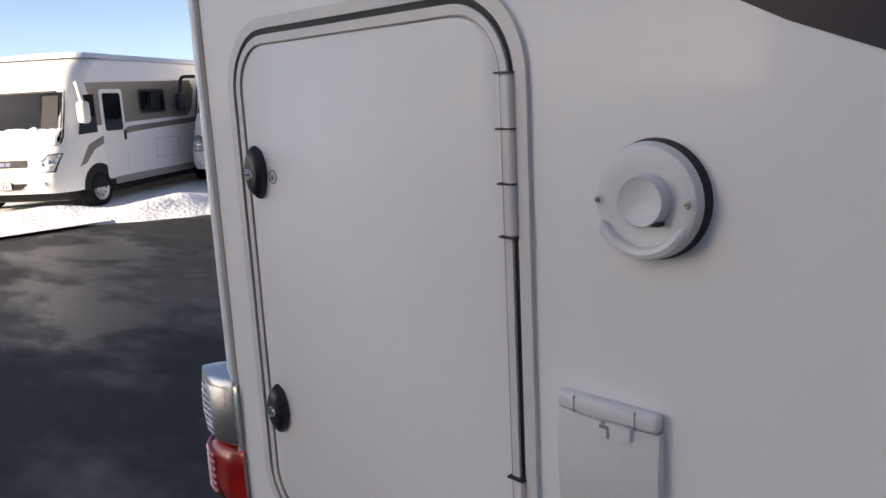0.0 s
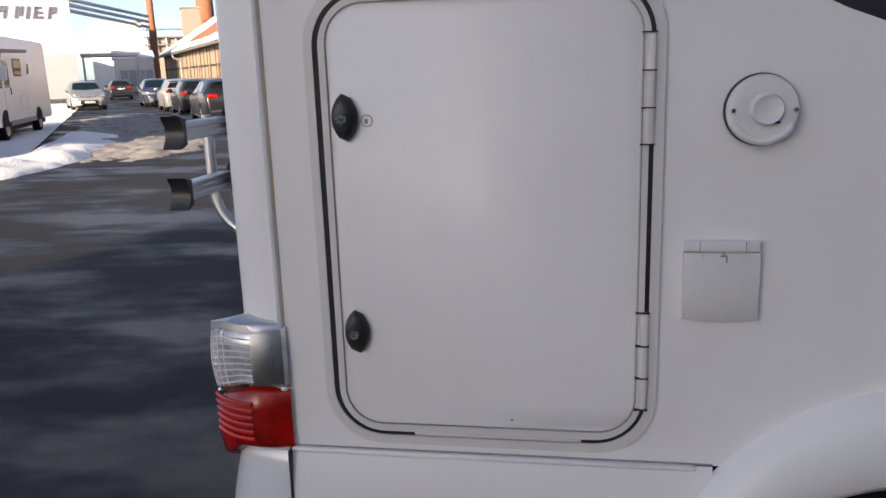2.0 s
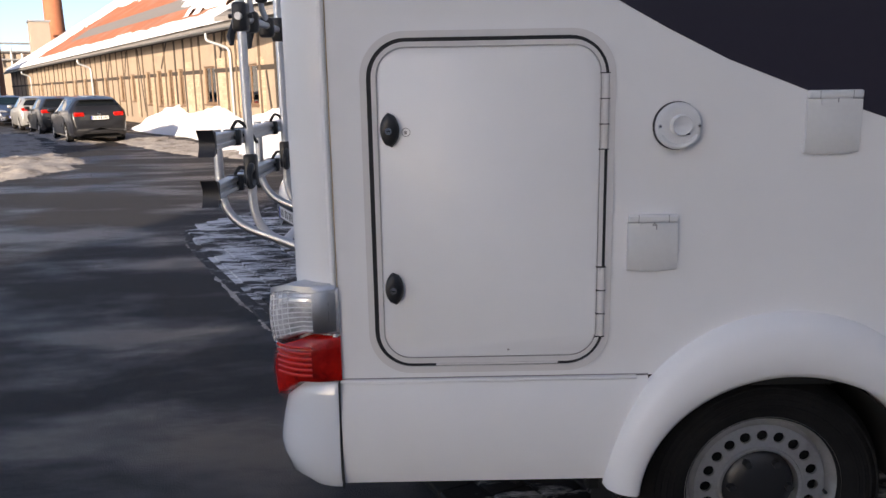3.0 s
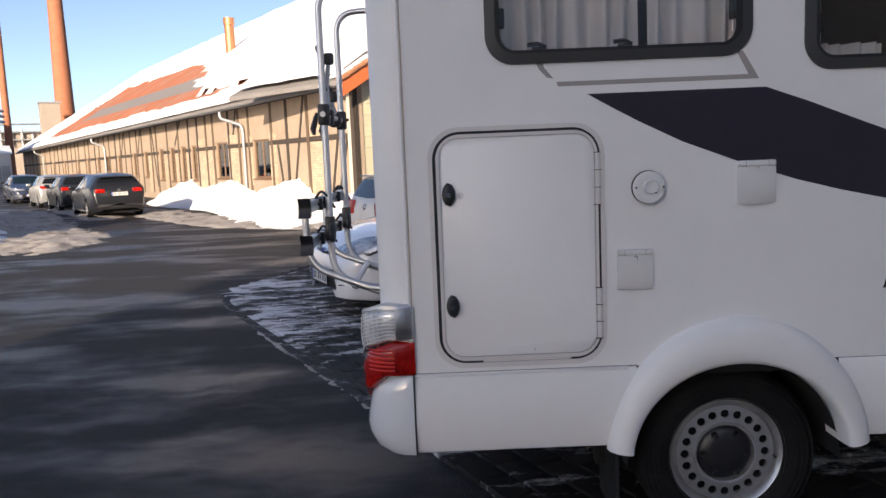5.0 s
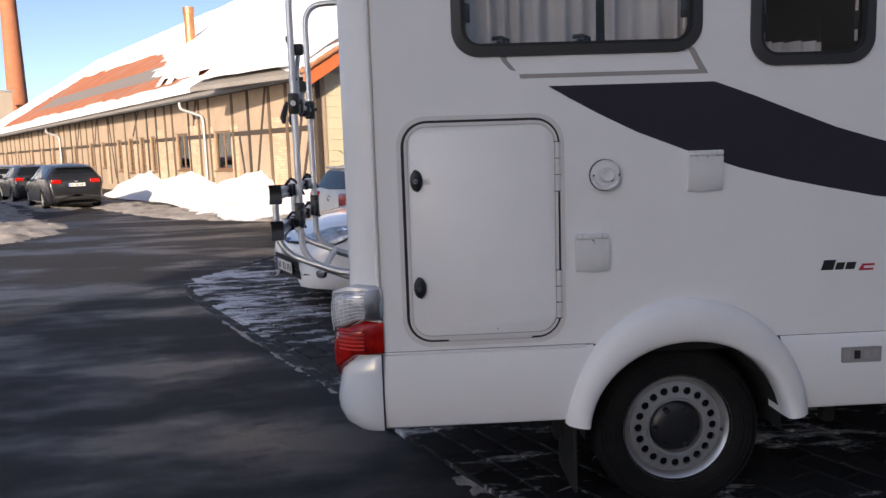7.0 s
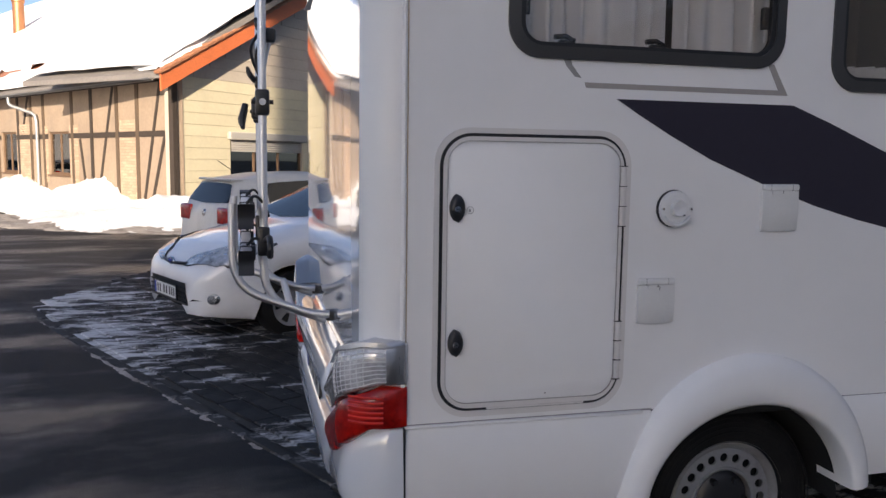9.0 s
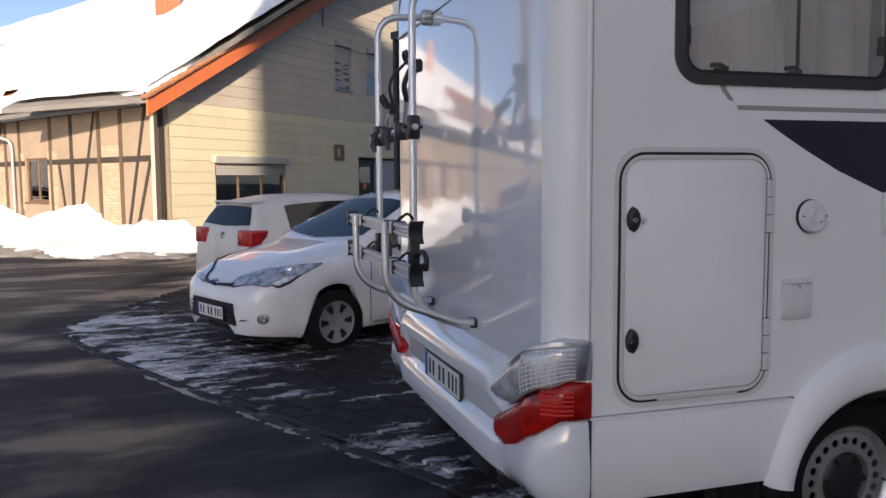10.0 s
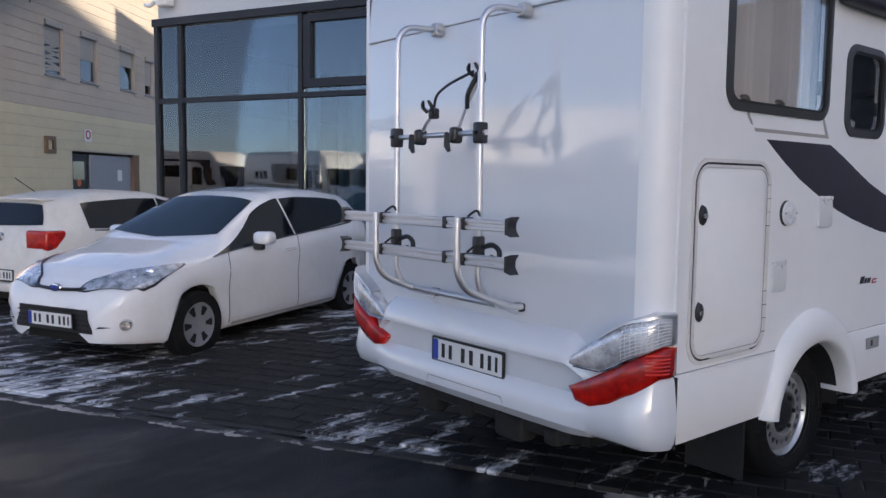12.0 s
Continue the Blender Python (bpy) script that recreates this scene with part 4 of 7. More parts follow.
part("base_band", box((w_len - 6, -0.04, 0), (w_len, 0, 3.1)), GREY_PANEL, WORKS)
part("wall_lamp", box((1.6, -0.25, 5.1), (1.8, 0, 5.35), 0.03, 1), INK, WORKS)
lx = w_len - 5.9
for k, (x0, x1, z0, z1) in enumerate([(0, 1.0, 5.15, 5.3), (0.05, 1.05, 5.42, 5.57), (0.1, 1.1, 5.7, 5.85), (1.3, 1.47, 5.15, 5.85), (1.75, 1.92, 5.15, 5.85), (1.4, 1.8, 5.42, 5.57), (2.15, 2.3, 5.15, 5.55), (2.05, 2.4, 5.5, 5.85), (2.75, 2.92, 5.15, 5.85), (3.05, 3.2, 5.3, 5.85), (3.35, 3.52, 5.15, 5.85), (3.75, 3.92, 5.15, 5.85), (3.92, 4.3, 5.15, 5.3), (3.92, 4.3, 5.42, 5.57), (3.92, 4.3, 5.7, 5.85), (4.55, 4.72, 5.15, 5.85), (4.72, 5.05, 5.45, 5.85)]):
    part("lettering_bar", slanted(lx + x0, lx + x1, z0, z1, -0.05, -0.0, 0.25), LOGO_GREY, WORKS)

far = thing("white_factory_block", pose(*spot(122.9, 118), 0, 0, 0, 32), "distant white factory block", "building", "far works")
part("wall", box((0, 0, 0), (6.6, 10, 8.9)), WHITE_WALL, far)
part("roof_edge", box((-0.1, -0.1, 8.9), (6.7, 10, 9.1)), GREY_PANEL, far)
far = thing("low_white_annexe", pose(*spot(121.6, 98), 0, 0, 0, 32), "low white annexe with grey gate", "building", "far works")
part("wall", box((0, 0, 0), (4.2, 8, 3.7)), WHITE_WALL, far)
part("roof", loft([[(x, -0.2, 3.7), (x, 4, 4.7), (x, 8, 3.7)] for x in (-0.2, 4.4)]), SNOW, far)
for k in range(4):
    part("gate_panel", box((0.5 + k * 0.9, -0.05, 0), (1.3 + k * 0.9, 0, 2.4)), GREY_PANEL, far)
for az, dist, r0, r1, h, nm in ((119.0, 128, 0.55, 0.42, 26, "slim rusty steel stack of the works"), (115.5, 150, 1.75, 0.95, 44, "tall tapering brick chimney")):
    st = thing("factory_chimney", pose(*spot(az, dist), 0), nm, "chimney", "factory chimneys")
    rows = []
    for k in range(23):
        f = k / 22
        rows.append((r0 + (r1 - r0) * f, h * f))
    part("shaft", lathe(rows, 28, "z"), BRICK_RED, st)
    part("crown", moved(lathe([(r1, 0), (r1 + 0.15, 0.1), (r1 + 0.15, 0.9), (r1, 1.0)], 28, "z"), Matrix.Translation((0, 0, h))), BRICK_RED, st)
far = thing("concrete_tower", pose(*spot(117.0, 140), 0, 0, 0, 30), "weathered concrete tower beside the chimney", "building", "far works")
part("wall", box((0, 0, 0), (2.9, 4, 12.4), 0.03, 1), CONCRETE, far)
part("cap", box((-0.15, -0.15, 12.4), (3.05, 4.2, 12.65)), ZINC, far)
far = thing("works_tower", pose(*spot(119.4, 150), 0, 0, 0, 30), "distant brown works building with pipe frames", "building", "far works")
part("wall", box((0, 0, 0), (7, 6, 8.2), 0.03, 1), CONCRETE, far)
for k in range(5):
    part("pipe_frame", tube([(k * 1.6, -0.5, 6.0), (k * 1.6, -0.5, 11.0 - k)], 0.16, 8), ZINC, far)
for k in range(3):
    part("cross_pipe", tube([(-0.5, -0.6, 7 + k * 1.3), (7.5, -0.6, 7 + k * 1.3)], 0.16, 8), ZINC, far)
bridge = thing("conveyor_pipes", pose(0, 0, 0), "overhead grey pipe run between works buildings", "pipes")
a0, a1 = spot(124.3, 90), spot(119.2, 126)
for k in range(3):
    part("pipe", tube([(*a0, 9.6 - k * 0.55), (*a1, 10.2 - k * 0.75)], 0.22, 8), ZINC, bridge)
dk = thing("lane_canopy", pose(*spot(123.6, 85), 0, 0, 0, 32), "low flat canopy over the lane", "canopy")
part("roof", box((0, 0, 3.7), (5.4, 4, 4.0)), GREY_PANEL, dk)
for x in (0.2, 5.2):
    part("post", box((x - 0.1, 0.1, 0), (x + 0.1, 0.3, 3.7)), ZINC, dk)
lodge = thing("tiled_house", pose(*spot(143.3, 75), 0, 0, 0, 50), "far house top with dark snowy tiled roof", "house")
part("wall", box((0, 0, 0), (9, 7, 6.2)), BRICK_RED, lodge)
part("roof", loft([[(x, -0.4, 6.1), (x, 3.5, 8.3), (x, 7.4, 6.1)] for x in (-0.3, 16)]), TILE, lodge)


# ---- the white motorhome in front of the camera ----
Y0, Y1, VAN_MID = 0.69, 2.84, 1.765
VAN = thing("motorhome", pose(0, VAN_MID, 0.11), "white coachbuilt motorhome with dark grey swoosh stripe", "motorhome")


def vpart(name, bm, m, label="", parent=None, sharp=38):
    return part(name, bm, m, parent or VAN, label, True, sharp)


WIN1 = (-0.90, 1.985, -0.04, 2.62)
WIN2 = (0.215, 1.925, 0.62, 2.325)
b = filled([[(-1.24, 0.852), (4.3, 0.852), (4.3, 2.68), (-1.24, 2.68)], rrect(*WIN1, 0.08), rrect(*WIN2, 0.08)], 0.035, "y", Y0)
vpart("side_wall", b, GEL, "smooth white side wall")
vpart("far_side_wall", box((-1.24, Y1 - 0.035, 0.852), (4.3, Y1, 2.68)), GEL)


def plan(s):
    """The outline of the tail in plan, s from 0 (near side seam) to 1 (far side seam): place and outward normal."""
    r = 0.115
    straight = Y1 - Y0 - 2 * r
    arc = math.pi / 2 * r
    total = 2 * arc + straight
    d = s * total
    if d < arc:
        a = d / r
        return Vector((-1.24 - r * math.sin(a), Y0 + r - r * math.cos(a))), Vector((-math.sin(a), -math.cos(a)))
    d -= arc
    if d < straight:
        y = Y0 + r + d
        bulge = 0.012 * (1 - ((y - VAN_MID) / (straight / 2)) ** 2)
        return Vector((-1.24 - r - bulge, y)), Vector((-1, 0))
    a = math.pi / 2 - (d - straight) / r
    return Vector((-1.24 - r * math.sin(a), Y1 - r + r * math.cos(a))), Vector((-math.sin(a), math.cos(a)))


ARC = (math.pi / 2 * 0.115) / (math.pi * 0.115 + Y1 - Y0 - 0.23)


def tail(s0, s1, zs, n, push=None):
    rows = []
    for i in range(n + 1):
        s = s0 + (s1 - s0) * i / n
        p, nn = plan(s)
        rows.append([(p.x + nn.x * (push(s, z) if push else 0), p.y + nn.y * (push(s, z) if push else 0), z) for z in zs])
    return loft(rows, False, False)


zs = [0.85 + (2.42 - 0.85) * k / 10 for k in range(11)]
vpart("corner_moulding", tail(0, ARC, zs + [2.55, 2.68], 10), GEL, "rounded corner moulding")
vpart("corner_moulding", tail(1 - ARC, 1, zs + [2.55, 2.68], 10), GEL, "rounded corner moulding")
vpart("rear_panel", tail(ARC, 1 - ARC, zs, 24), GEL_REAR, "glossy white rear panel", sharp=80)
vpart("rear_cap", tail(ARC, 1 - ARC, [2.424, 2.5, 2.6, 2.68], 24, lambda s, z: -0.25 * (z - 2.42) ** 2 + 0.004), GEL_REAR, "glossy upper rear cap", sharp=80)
vpart("roof_rim", loft([[(p.x - nn.x * k, p.y - nn.y * k, z) for k, z in ((0, 2.68), (0.03, 2.75), (0.12, 2.82), (0.4, 2.85))] for p, nn in [plan(i / 40) for i in range(41)]], False, False), GEL)
vpart("roof", loft([[(-1.0, Y0 + 0.3, 2.85), (-1.0, Y1 - 0.3, 2.85), (-1.0, Y1 - 0.3, 2.7), (-1.0, Y0 + 0.3, 2.7)], [(4.2, Y0 + 0.3, 2.85), (4.2, Y1 - 0.3, 2.85), (4.2, Y1 - 0.3, 2.7), (4.2, Y0 + 0.3, 2.7)]]), GEL)
for y, sgn in ((Y0, 1), (Y1, -1)):
    vpart("roof_edge", loft([[(x, y, 2.68), (x, y + sgn * 0.03, 2.75), (x, y + sgn * 0.12, 2.82), (x, y + sgn * 0.4, 2.85)] for x in (-1.24, 4.3)], False, False), GEL)
vpart("awning_case", box((0.02, Y0 - 0.09, 2.53), (3.9, Y0, 2.66), 0.03, 3), NAVY, "slim dark awning case")
vpart("corner_bead", tube([(-1.242, Y0 - 0.001, 0.86), (-1.242, Y0 - 0.001, 2.68)], 0.008, 8), GEL, "")
vpart("corner_seam", box((-1.233, Y0 - 0.0015, 0.86), (-1.2305, Y0 + 0.01, 2.68)), CREAM, "thin beige sealant seam")
vpart("rear_seam", box((-1.372, Y0 + 0.13, 2.418), (-1.345, Y1 - 0.13, 2.424)), GREY_VINYL)

# cab and nose, ahead of the living body
nose = [[(4.3, Y0 + a, z) for a, z in ((0.0, 0.5), (0.0, 2.68), (0.15, 2.85), (2.0, 2.85), (2.15, 2.68), (2.15, 0.5))],
        [(4.9, Y0 + a, z) for a, z in ((0.04, 0.45), (0.06, 1.7), (0.3, 2.35), (1.85, 2.35), (2.09, 1.7), (2.11, 0.45))],
        [(5.6, Y0 + a, z) for a, z in ((0.1, 0.4), (0.1, 1.1), (0.3, 1.25), (1.85, 1.25), (2.05, 1.1), (2.05, 0.4))],
        [(5.85, Y0 + a, z) for a, z in ((0.25, 0.42), (0.25, 0.8), (0.4, 0.9), (1.75, 0.9), (1.9, 0.8), (1.9, 0.42))]]
vpart("cab", loft(nose), GEL)
vpart("underbody", box((-1.2, Y0 + 0.45, 0.42), (4.3, Y1 - 0.45, 0.85)), DARK)
vpart("floor_pan", box((-1.22, Y0 + 0.04, 0.8), (4.3, Y1 - 0.04, 0.85)), DARK)

# skirts with their seam, and the wheel arch flare
AX = -0.05


def skirt(x0, x1):
    prof = [(0.0, 0.85), (-0.004, 0.843), (-0.008, 0.835), (-0.018, 0.76), (-0.02, 0.68), (-0.014, 0.6), (0.0, 0.555), (0.02, 0.545), (0.05, 0.548)]

    def end(x, z):
        """Near the wheel the panel's end follows the arch."""
        return x + math.copysign(0.04 * min(max((0.8 - z) / 0.1, 0), 1), x - AX) if abs(x - AX) < 0.5 else x
    return loft([[(end(x, z), Y0 + dy, z) for dy, z in prof] for x in (x0, x1)], False, False)


vpart("skirt", skirt(-1.234, AX - 0.37), GEL, "white skirt panel with faint dirt")
vpart("skirt", skirt(AX + 0.37, 4.3), GEL, "white skirt panel with faint dirt")
vpart("far_skirt", box((-1.24, Y1 - 0.02, 0.545), (4.3, Y1 + 0.01, 0.85)), GEL)
vpart("skirt_gap", box((-1.234, Y0 - 0.0035, 0.8535), (AX - 0.37, Y0 + 0.002, 0.8558)), GREY_VINYL, "dark joint over the skirt")
vpart("skirt_lip", box((-1.234, Y0 - 0.012, 0.843), (AX - 0.4, Y0 + 0.002, 0.853), 0.003, 1), GEL)
rows = []
for k in range(49):
    a = math.pi * k / 48
    c, s = math.cos(a), math.sin(a)

    def ell(rx, rz, dy):
        return (AX + rx * c, Y0 + dy, 0.505 + rz * s if s > 1e-6 else 0.505)
    rows.append([(x, y, z + (0.04 if s < 0.001 else 0.0)) for x, y, z in (ell(0.484, 0.515, 0.002), ell(0.478, 0.508, -0.03), ell(0.455, 0.47, -0.052), ell(0.428, 0.418, -0.06), ell(0.404, 0.366, -0.058), ell(0.394, 0.35, -0.046), ell(0.39, 0.345, 0.0), ell(0.39, 0.345, 0.12))])
vpart("wheel_arch_flare", loft(rows, False, False), GEL, "bulging white wheel arch flare", sharp=60)
b = bmesh.new()
loft([[(AX + 0.4 * math.cos(math.pi * k / 24), y, 0.45 + 0.4 * math.sin(math.pi * k / 24)) for k in range(25)] for y in (Y0 + 0.03, Y0 + 0.5)], False, False, b)
loft([[(AX + r * math.cos(math.pi * k / 24), Y0 + 0.5, 0.45 + r * math.sin(math.pi * k / 24)) for k in range(25)] for r in (0.4, 0.01)], False, False, b)
vpart("wheel_well", b, DARK, "black wheel well")
vpart("mudflap", box((AX - 0.43, Y0 + 0.1, 0.2), (AX - 0.415, Y0 + 0.42, 0.58), 0.003, 1), RUBBER, "black rubber mudflap")
for x, y, h in ((-0.52, 0.3, 0.2), (-0.62, 0.6, 0.25), (0.62, 0.2, 0.14)):
    vpart("underfloor_bracket", box((x, Y0 + y, 0.55 - h), (x + 0.05, Y0 + y + 0.06, 0.6), 0.01, 1), DARK)
vpart("tow_frame", box((-1.3, VAN_MID - 0.6, 0.44), (-1.22, VAN_MID + 0.6, 0.55), 0.01, 1), DARK)
for y, w, z in ((0.45, 0.16, 0.36), (0.12, 0.1, 0.4), (-0.2, 0.2, 0.37), (-0.48, 0.1, 0.41)):
    vpart("underfloor_bracket", box((-1.32, VAN_MID + y - w / 2, z), (-1.2, VAN_MID + y + w / 2, 0.5), 0.03, 3), DARK)


def steel_wheel(parent, cx, cy, cz, r_tyre=0.345, width=0.2, face=-1):
    """A steel wheel; its face looks towards face * y, its outer rim at cy."""
    m = Matrix.Translation((cx, cy, cz)) @ Matrix.Diagonal((1, -face, 1, 1))
    w = part("wheel", moved(lathe([(0.225, -0.005), (0.232, 0.005), (0.218, 0.012), (0.205, 0.03), (0.195, 0.06), (0.195, 0.13)], 48, "y", ends=False), m), STEEL, parent, "silver steel wheel", True)
    tp = [(0.22, 0.0), (0.25, -0.018), (0.29, -0.02), (0.315, -0.012), (0.332, 0.004), (r_tyre - 0.002, 0.02), (r_tyre, 0.05), (r_tyre, width - 0.05), (0.33, width - 0.02), (0.28, width), (0.22, width - 0.02)]
    part("tyre", moved(lathe(tp, 56, "y", closed=True), m), TYRE, w, "worn black tyre", True)
    for k in range(4):
        rr = 0.262 + 0.018 * k
        part("sidewall_rib", moved(lathe([(rr, -0.021), (rr + 0.004, -0.023), (rr + 0.008, -0.021)], 48, "y", closed=True), m), TYRE, w, "", True)
    b = bmesh.new()
    def turned(r, y):
        return [(r * math.cos(2 * math.pi * k / 48), y, r * math.sin(2 * math.pi * k / 48)) for k in range(48)]
    part("rim_step", moved(loft([turned(0.2, 0.045), turned(0.19, 0.03), turned(0.188, 0.024)], True, False), m), STEEL, w, "", True)
    part("hub_ring", moved(loft([turned(0.124, 0.022), turned(0.12, 0.014), turned(0.112, 0.016), turned(0.106, 0.055)], True, False), m), STEEL, w, "raised bright ring round the hub", True)
    holes = []
    for k in range(20):
        a = 2 * math.pi * k / 20
        holes.append([(0.156 * math.cos(a) + 0.0165 * math.cos(q), 0.156 * math.sin(a) + 0.0165 * math.sin(q)) for q in [2 * math.pi * j / 12 for j in range(12)]])
    filled([[(0.19 * math.cos(2 * math.pi * k / 48), 0.19 * math.sin(2 * math.pi * k / 48)) for k in range(48)], [(0.122 * math.cos(2 * math.pi * k / 48), 0.122 * math.sin(2 * math.pi * k / 48)) for k in range(48)]] + holes, 0.008, "y", 0.024, b)
    part("disc", moved(b, m), STEEL, w, "steel disc with round vent holes", True)
    part("drum", moved(lathe([(0.0, 0.075), (0.19, 0.075), (0.19, 0.12)], 32, "y"), m), DARK, w, "", True)
    part("hub_cap", moved(lathe([(0.0, 0.012), (0.05, 0.012), (0.09, 0.02), (0.104, 0.034), (0.106, 0.06)], 36, "y"), m), BLACK_PLASTIC, w, "black centre cap", True)
    for k in range(6):
        a = 2 * math.pi * k / 6
        part("wheel_nut", moved(lathe([(0.0, -0.006), (0.011, -0.004), (0.014, 0.012), (0.014, 0.03)], 6, "y"), m @ Matrix.Translation((0.083 * math.cos(a), 0.008, 0.083 * math.sin(a)))), BLACK_PLASTIC, w, "", True)
    part("valve", moved(lathe([(0.0, -0.012), (0.005, -0.01), (0.005, 0.02)], 8, "y"), m @ Matrix.Translation((0.19, 0.02, -0.02))), BLACK_PLASTIC, w, "", True)
    return w


steel_wheel(VAN, AX, Y0 + 0.1, 0.455)
steel_wheel(VAN, AX, Y1 - 0.1, 0.455, face=1)
steel_wheel(VAN, 3.9, Y0 + 0.1, 0.455)
steel_wheel(VAN, 3.9, Y1 - 0.1, 0.455, face=1)

# rear bumper, swept round the tail
B_SIDE = [(0.0, 0.848), (0.01, 0.846), (0.02, 0.84), (0.034, 0.81), (0.045, 0.77), (0.055, 0.73), (0.063, 0.69), (0.067, 0.66), (0.065, 0.625), (0.046, 0.575), (0.005, 0.545), (-0.06, 0.54)]
B_REAR = [(0.0, 0.985), (0.034, 0.965), (0.062, 0.93), (0.078, 0.89), (0.08, 0.856), (0.034, 0.845), (0.026, 0.72), (0.05, 0.695), (0.075, 0.645), (0.07, 0.58), (0.03, 0.535), (-0.06, 0.528)]
rows = []
for i in range(97):
    s = i / 96
    p, nn = plan(s)
    edge = min(s, 1 - s)
    w = min(max((edge - 0.135) / 0.08, 0), 1)
    w = w * w * (3 - 2 * w)
    rows.append([(p.x + nn.x * (a0 + (a1 - a0) * w), p.y + nn.y * 0.4 * (a0 + (a1 - a0) * w), z0 + (z1 - z0) * w) for (a0, z0), (a1, z1) in zip(B_SIDE, B_REAR)])
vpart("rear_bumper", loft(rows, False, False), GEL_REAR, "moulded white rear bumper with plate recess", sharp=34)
vpart("bumper_seam", box((-1.2385, Y0 - 0.021, 0.55), (-1.234, Y0 + 0.01, 0.848)), INK)
vpart("tow_cover_line", box((-1.4425, VAN_MID - 0.27, 0.621), (-1.43, VAN_MID + 0.27, 0.6245)), GREY_VINYL)
for sg in (-1, 1):
    vpart("tow_cover_line", loft([[(-1.4425, VAN_MID + sg * 0.27, 0.6245), (-1.4425, VAN_MID + sg * 0.274, 0.6245), (-1.43, VAN_MID + sg * 0.274, 0.6245), (-1.43, VAN_MID + sg * 0.27, 0.6245)], [(-1.432, VAN_MID + sg * 0.3, 0.565), (-1.432, VAN_MID + sg * 0.304, 0.565), (-1.41, VAN_MID + sg * 0.304, 0.565), (-1.41, VAN_MID + sg * 0.3, 0.565)]]), GREY_VINYL)


# tail lamps: bands over the corner
def lamp_s(k):
    """k from 0 (side edge) to 1 (inner tip) as a place round the tail."""
    return -0.006 + 0.224 * k


def tail_lamp(flip):
    def pt(k, z, out):
        s = lamp_s(k)
        if s < 0:
            p, nn = Vector((-1.24 + (-s) * 2.0, Y0)), Vector((0, -1))
        else:
            p, nn = plan(s)
        y = p.y + nn.y * out
        out *= 0.2 + 0.8 * abs(nn.x)
        y = p.y + nn.y * out
        return (p.x + nn.x * out, y if not flip else 2 * VAN_MID - y, z)

    def bulge(k, k1):
        """How far the lens stands out, along its length."""
        return 1.55 * min(1, 0.7 + (1 - k / k1) * 3, k * 9 + 0.55)

    topz = [(0, 1.106), (0.2, 1.112), (0.33, 1.085), (0.49, 1.036), (0.66, 0.982), (0.84, 0.914), (1, 0.858)]
    midz = [(0, 0.98), (0.15, 0.985), (0.3, 0.945), (0.43, 0.895), (0.6, 0.852), (1, 0.85)]
    rmid = [(0, 0.974), (0.15, 0.979), (0.3, 0.939), (0.43, 0.889), (0.6, 0.846), (0.937, 0.757)]
    botz = [(0, 0.852), (0.18, 0.85), (0.33, 0.781), (0.526, 0.718), (0.7, 0.688), (0.853, 0.702), (0.937, 0.752)]
    lamp = None
    for nm, lo, hi, k1, mt, lab in (("clear_lens", midz, topz, 1.0, LAMP_CLEAR, "clear upper lens"), ("red_lens", botz, rmid, 0.937, LAMP_RED, "red lower lens")):
        rows = []
        for i in range(41):
            k = k1 * i / 40
            z0, z1 = lerp_table(lo, k), lerp_table(hi, k)
            if z1 - z0 < 0.004:
                z1 = z0 + 0.004
            e = bulge(k, k1)
            rows.append([pt(k, z0 + (z1 - z0) * f, o * e + 0.004) for f, o in ((0, 0.0), (0.012, 0.03), (0.05, 0.041), (0.3, 0.046), (0.5, 0.047), (0.7, 0.046), (0.95, 0.041), (0.988, 0.03), (1, 0.0))])
        q = part(nm, loft(rows, False, False), mt, lamp if lamp else VAN, lab, True, 70)
        if lamp is None:
            lamp = q
            q.name = "tail_lamp"
    # silver housing strip and fine ribs
    rows = []
    for i in range(5):
        k = 0.02 + 0.09 * i / 4
        rows.append([pt(k, z, o * bulge(k, 1.0) + 0.005) for z, o in ((0.984, 0.02), (0.99, 0.046), (1.05, 0.049), (1.095, 0.046), (1.111, 0.03), (1.112, 0.0))])
    part("housing", loft(rows, False, False), ALU, lamp, "silver lamp housing", True, 70)
    rows = []
    for i in range(31):
        k = 0.02 + 0.62 * i / 30
        z = lerp_table(topz, k)
        q = bulge(k, 1.0)
        rows.append([pt(k, z - 0.012 * (1 - i / 40), 0.043 * q + 0.006), pt(k, z + 0.004, 0.042 * q + 0.006), pt(k, z + 0.009, 0.02 * q), pt(k, z + 0.009, 0.0)])
    part("housing_rim", loft(rows, False, False), ALU, lamp, "silver upper rim", True, 70)

    def lens_pt(k, f):
        z0, z1 = lerp_table(midz, k), lerp_table(topz, k)
        return pt(k, z0 + (z1 - z0) * f, (0.047 - 0.006 * abs(2 * f - 1) ** 2) * bulge(k, 1.0) + 0.0045)

    for j in range(9):
        part("rib", tube([lens_pt(0.1 + 0.3 * i / 14, 0.1 + 0.1 * j) for i in range(15)], 0.0018, 5), LAMP_RIB, lamp, "", True)
    for i in range(8):
        k = 0.2 + 0.027 * i
        part("rib", tube([lens_pt(k, 0.06 + 0.088 * q) for q in range(11)], 0.0013, 4), LAMP_RIB, lamp, "", True)
    for j in range(6):
        z = 0.875 + j * 0.015
        part("reflector_bar", tube([pt(0.12 + 0.14 * i / 6, z, 0.0475 * bulge(0.12 + 0.14 * i / 6, 0.937) + 0.004) for i in range(7)], 0.0045, 6), RED_RIB, lamp, "", True)
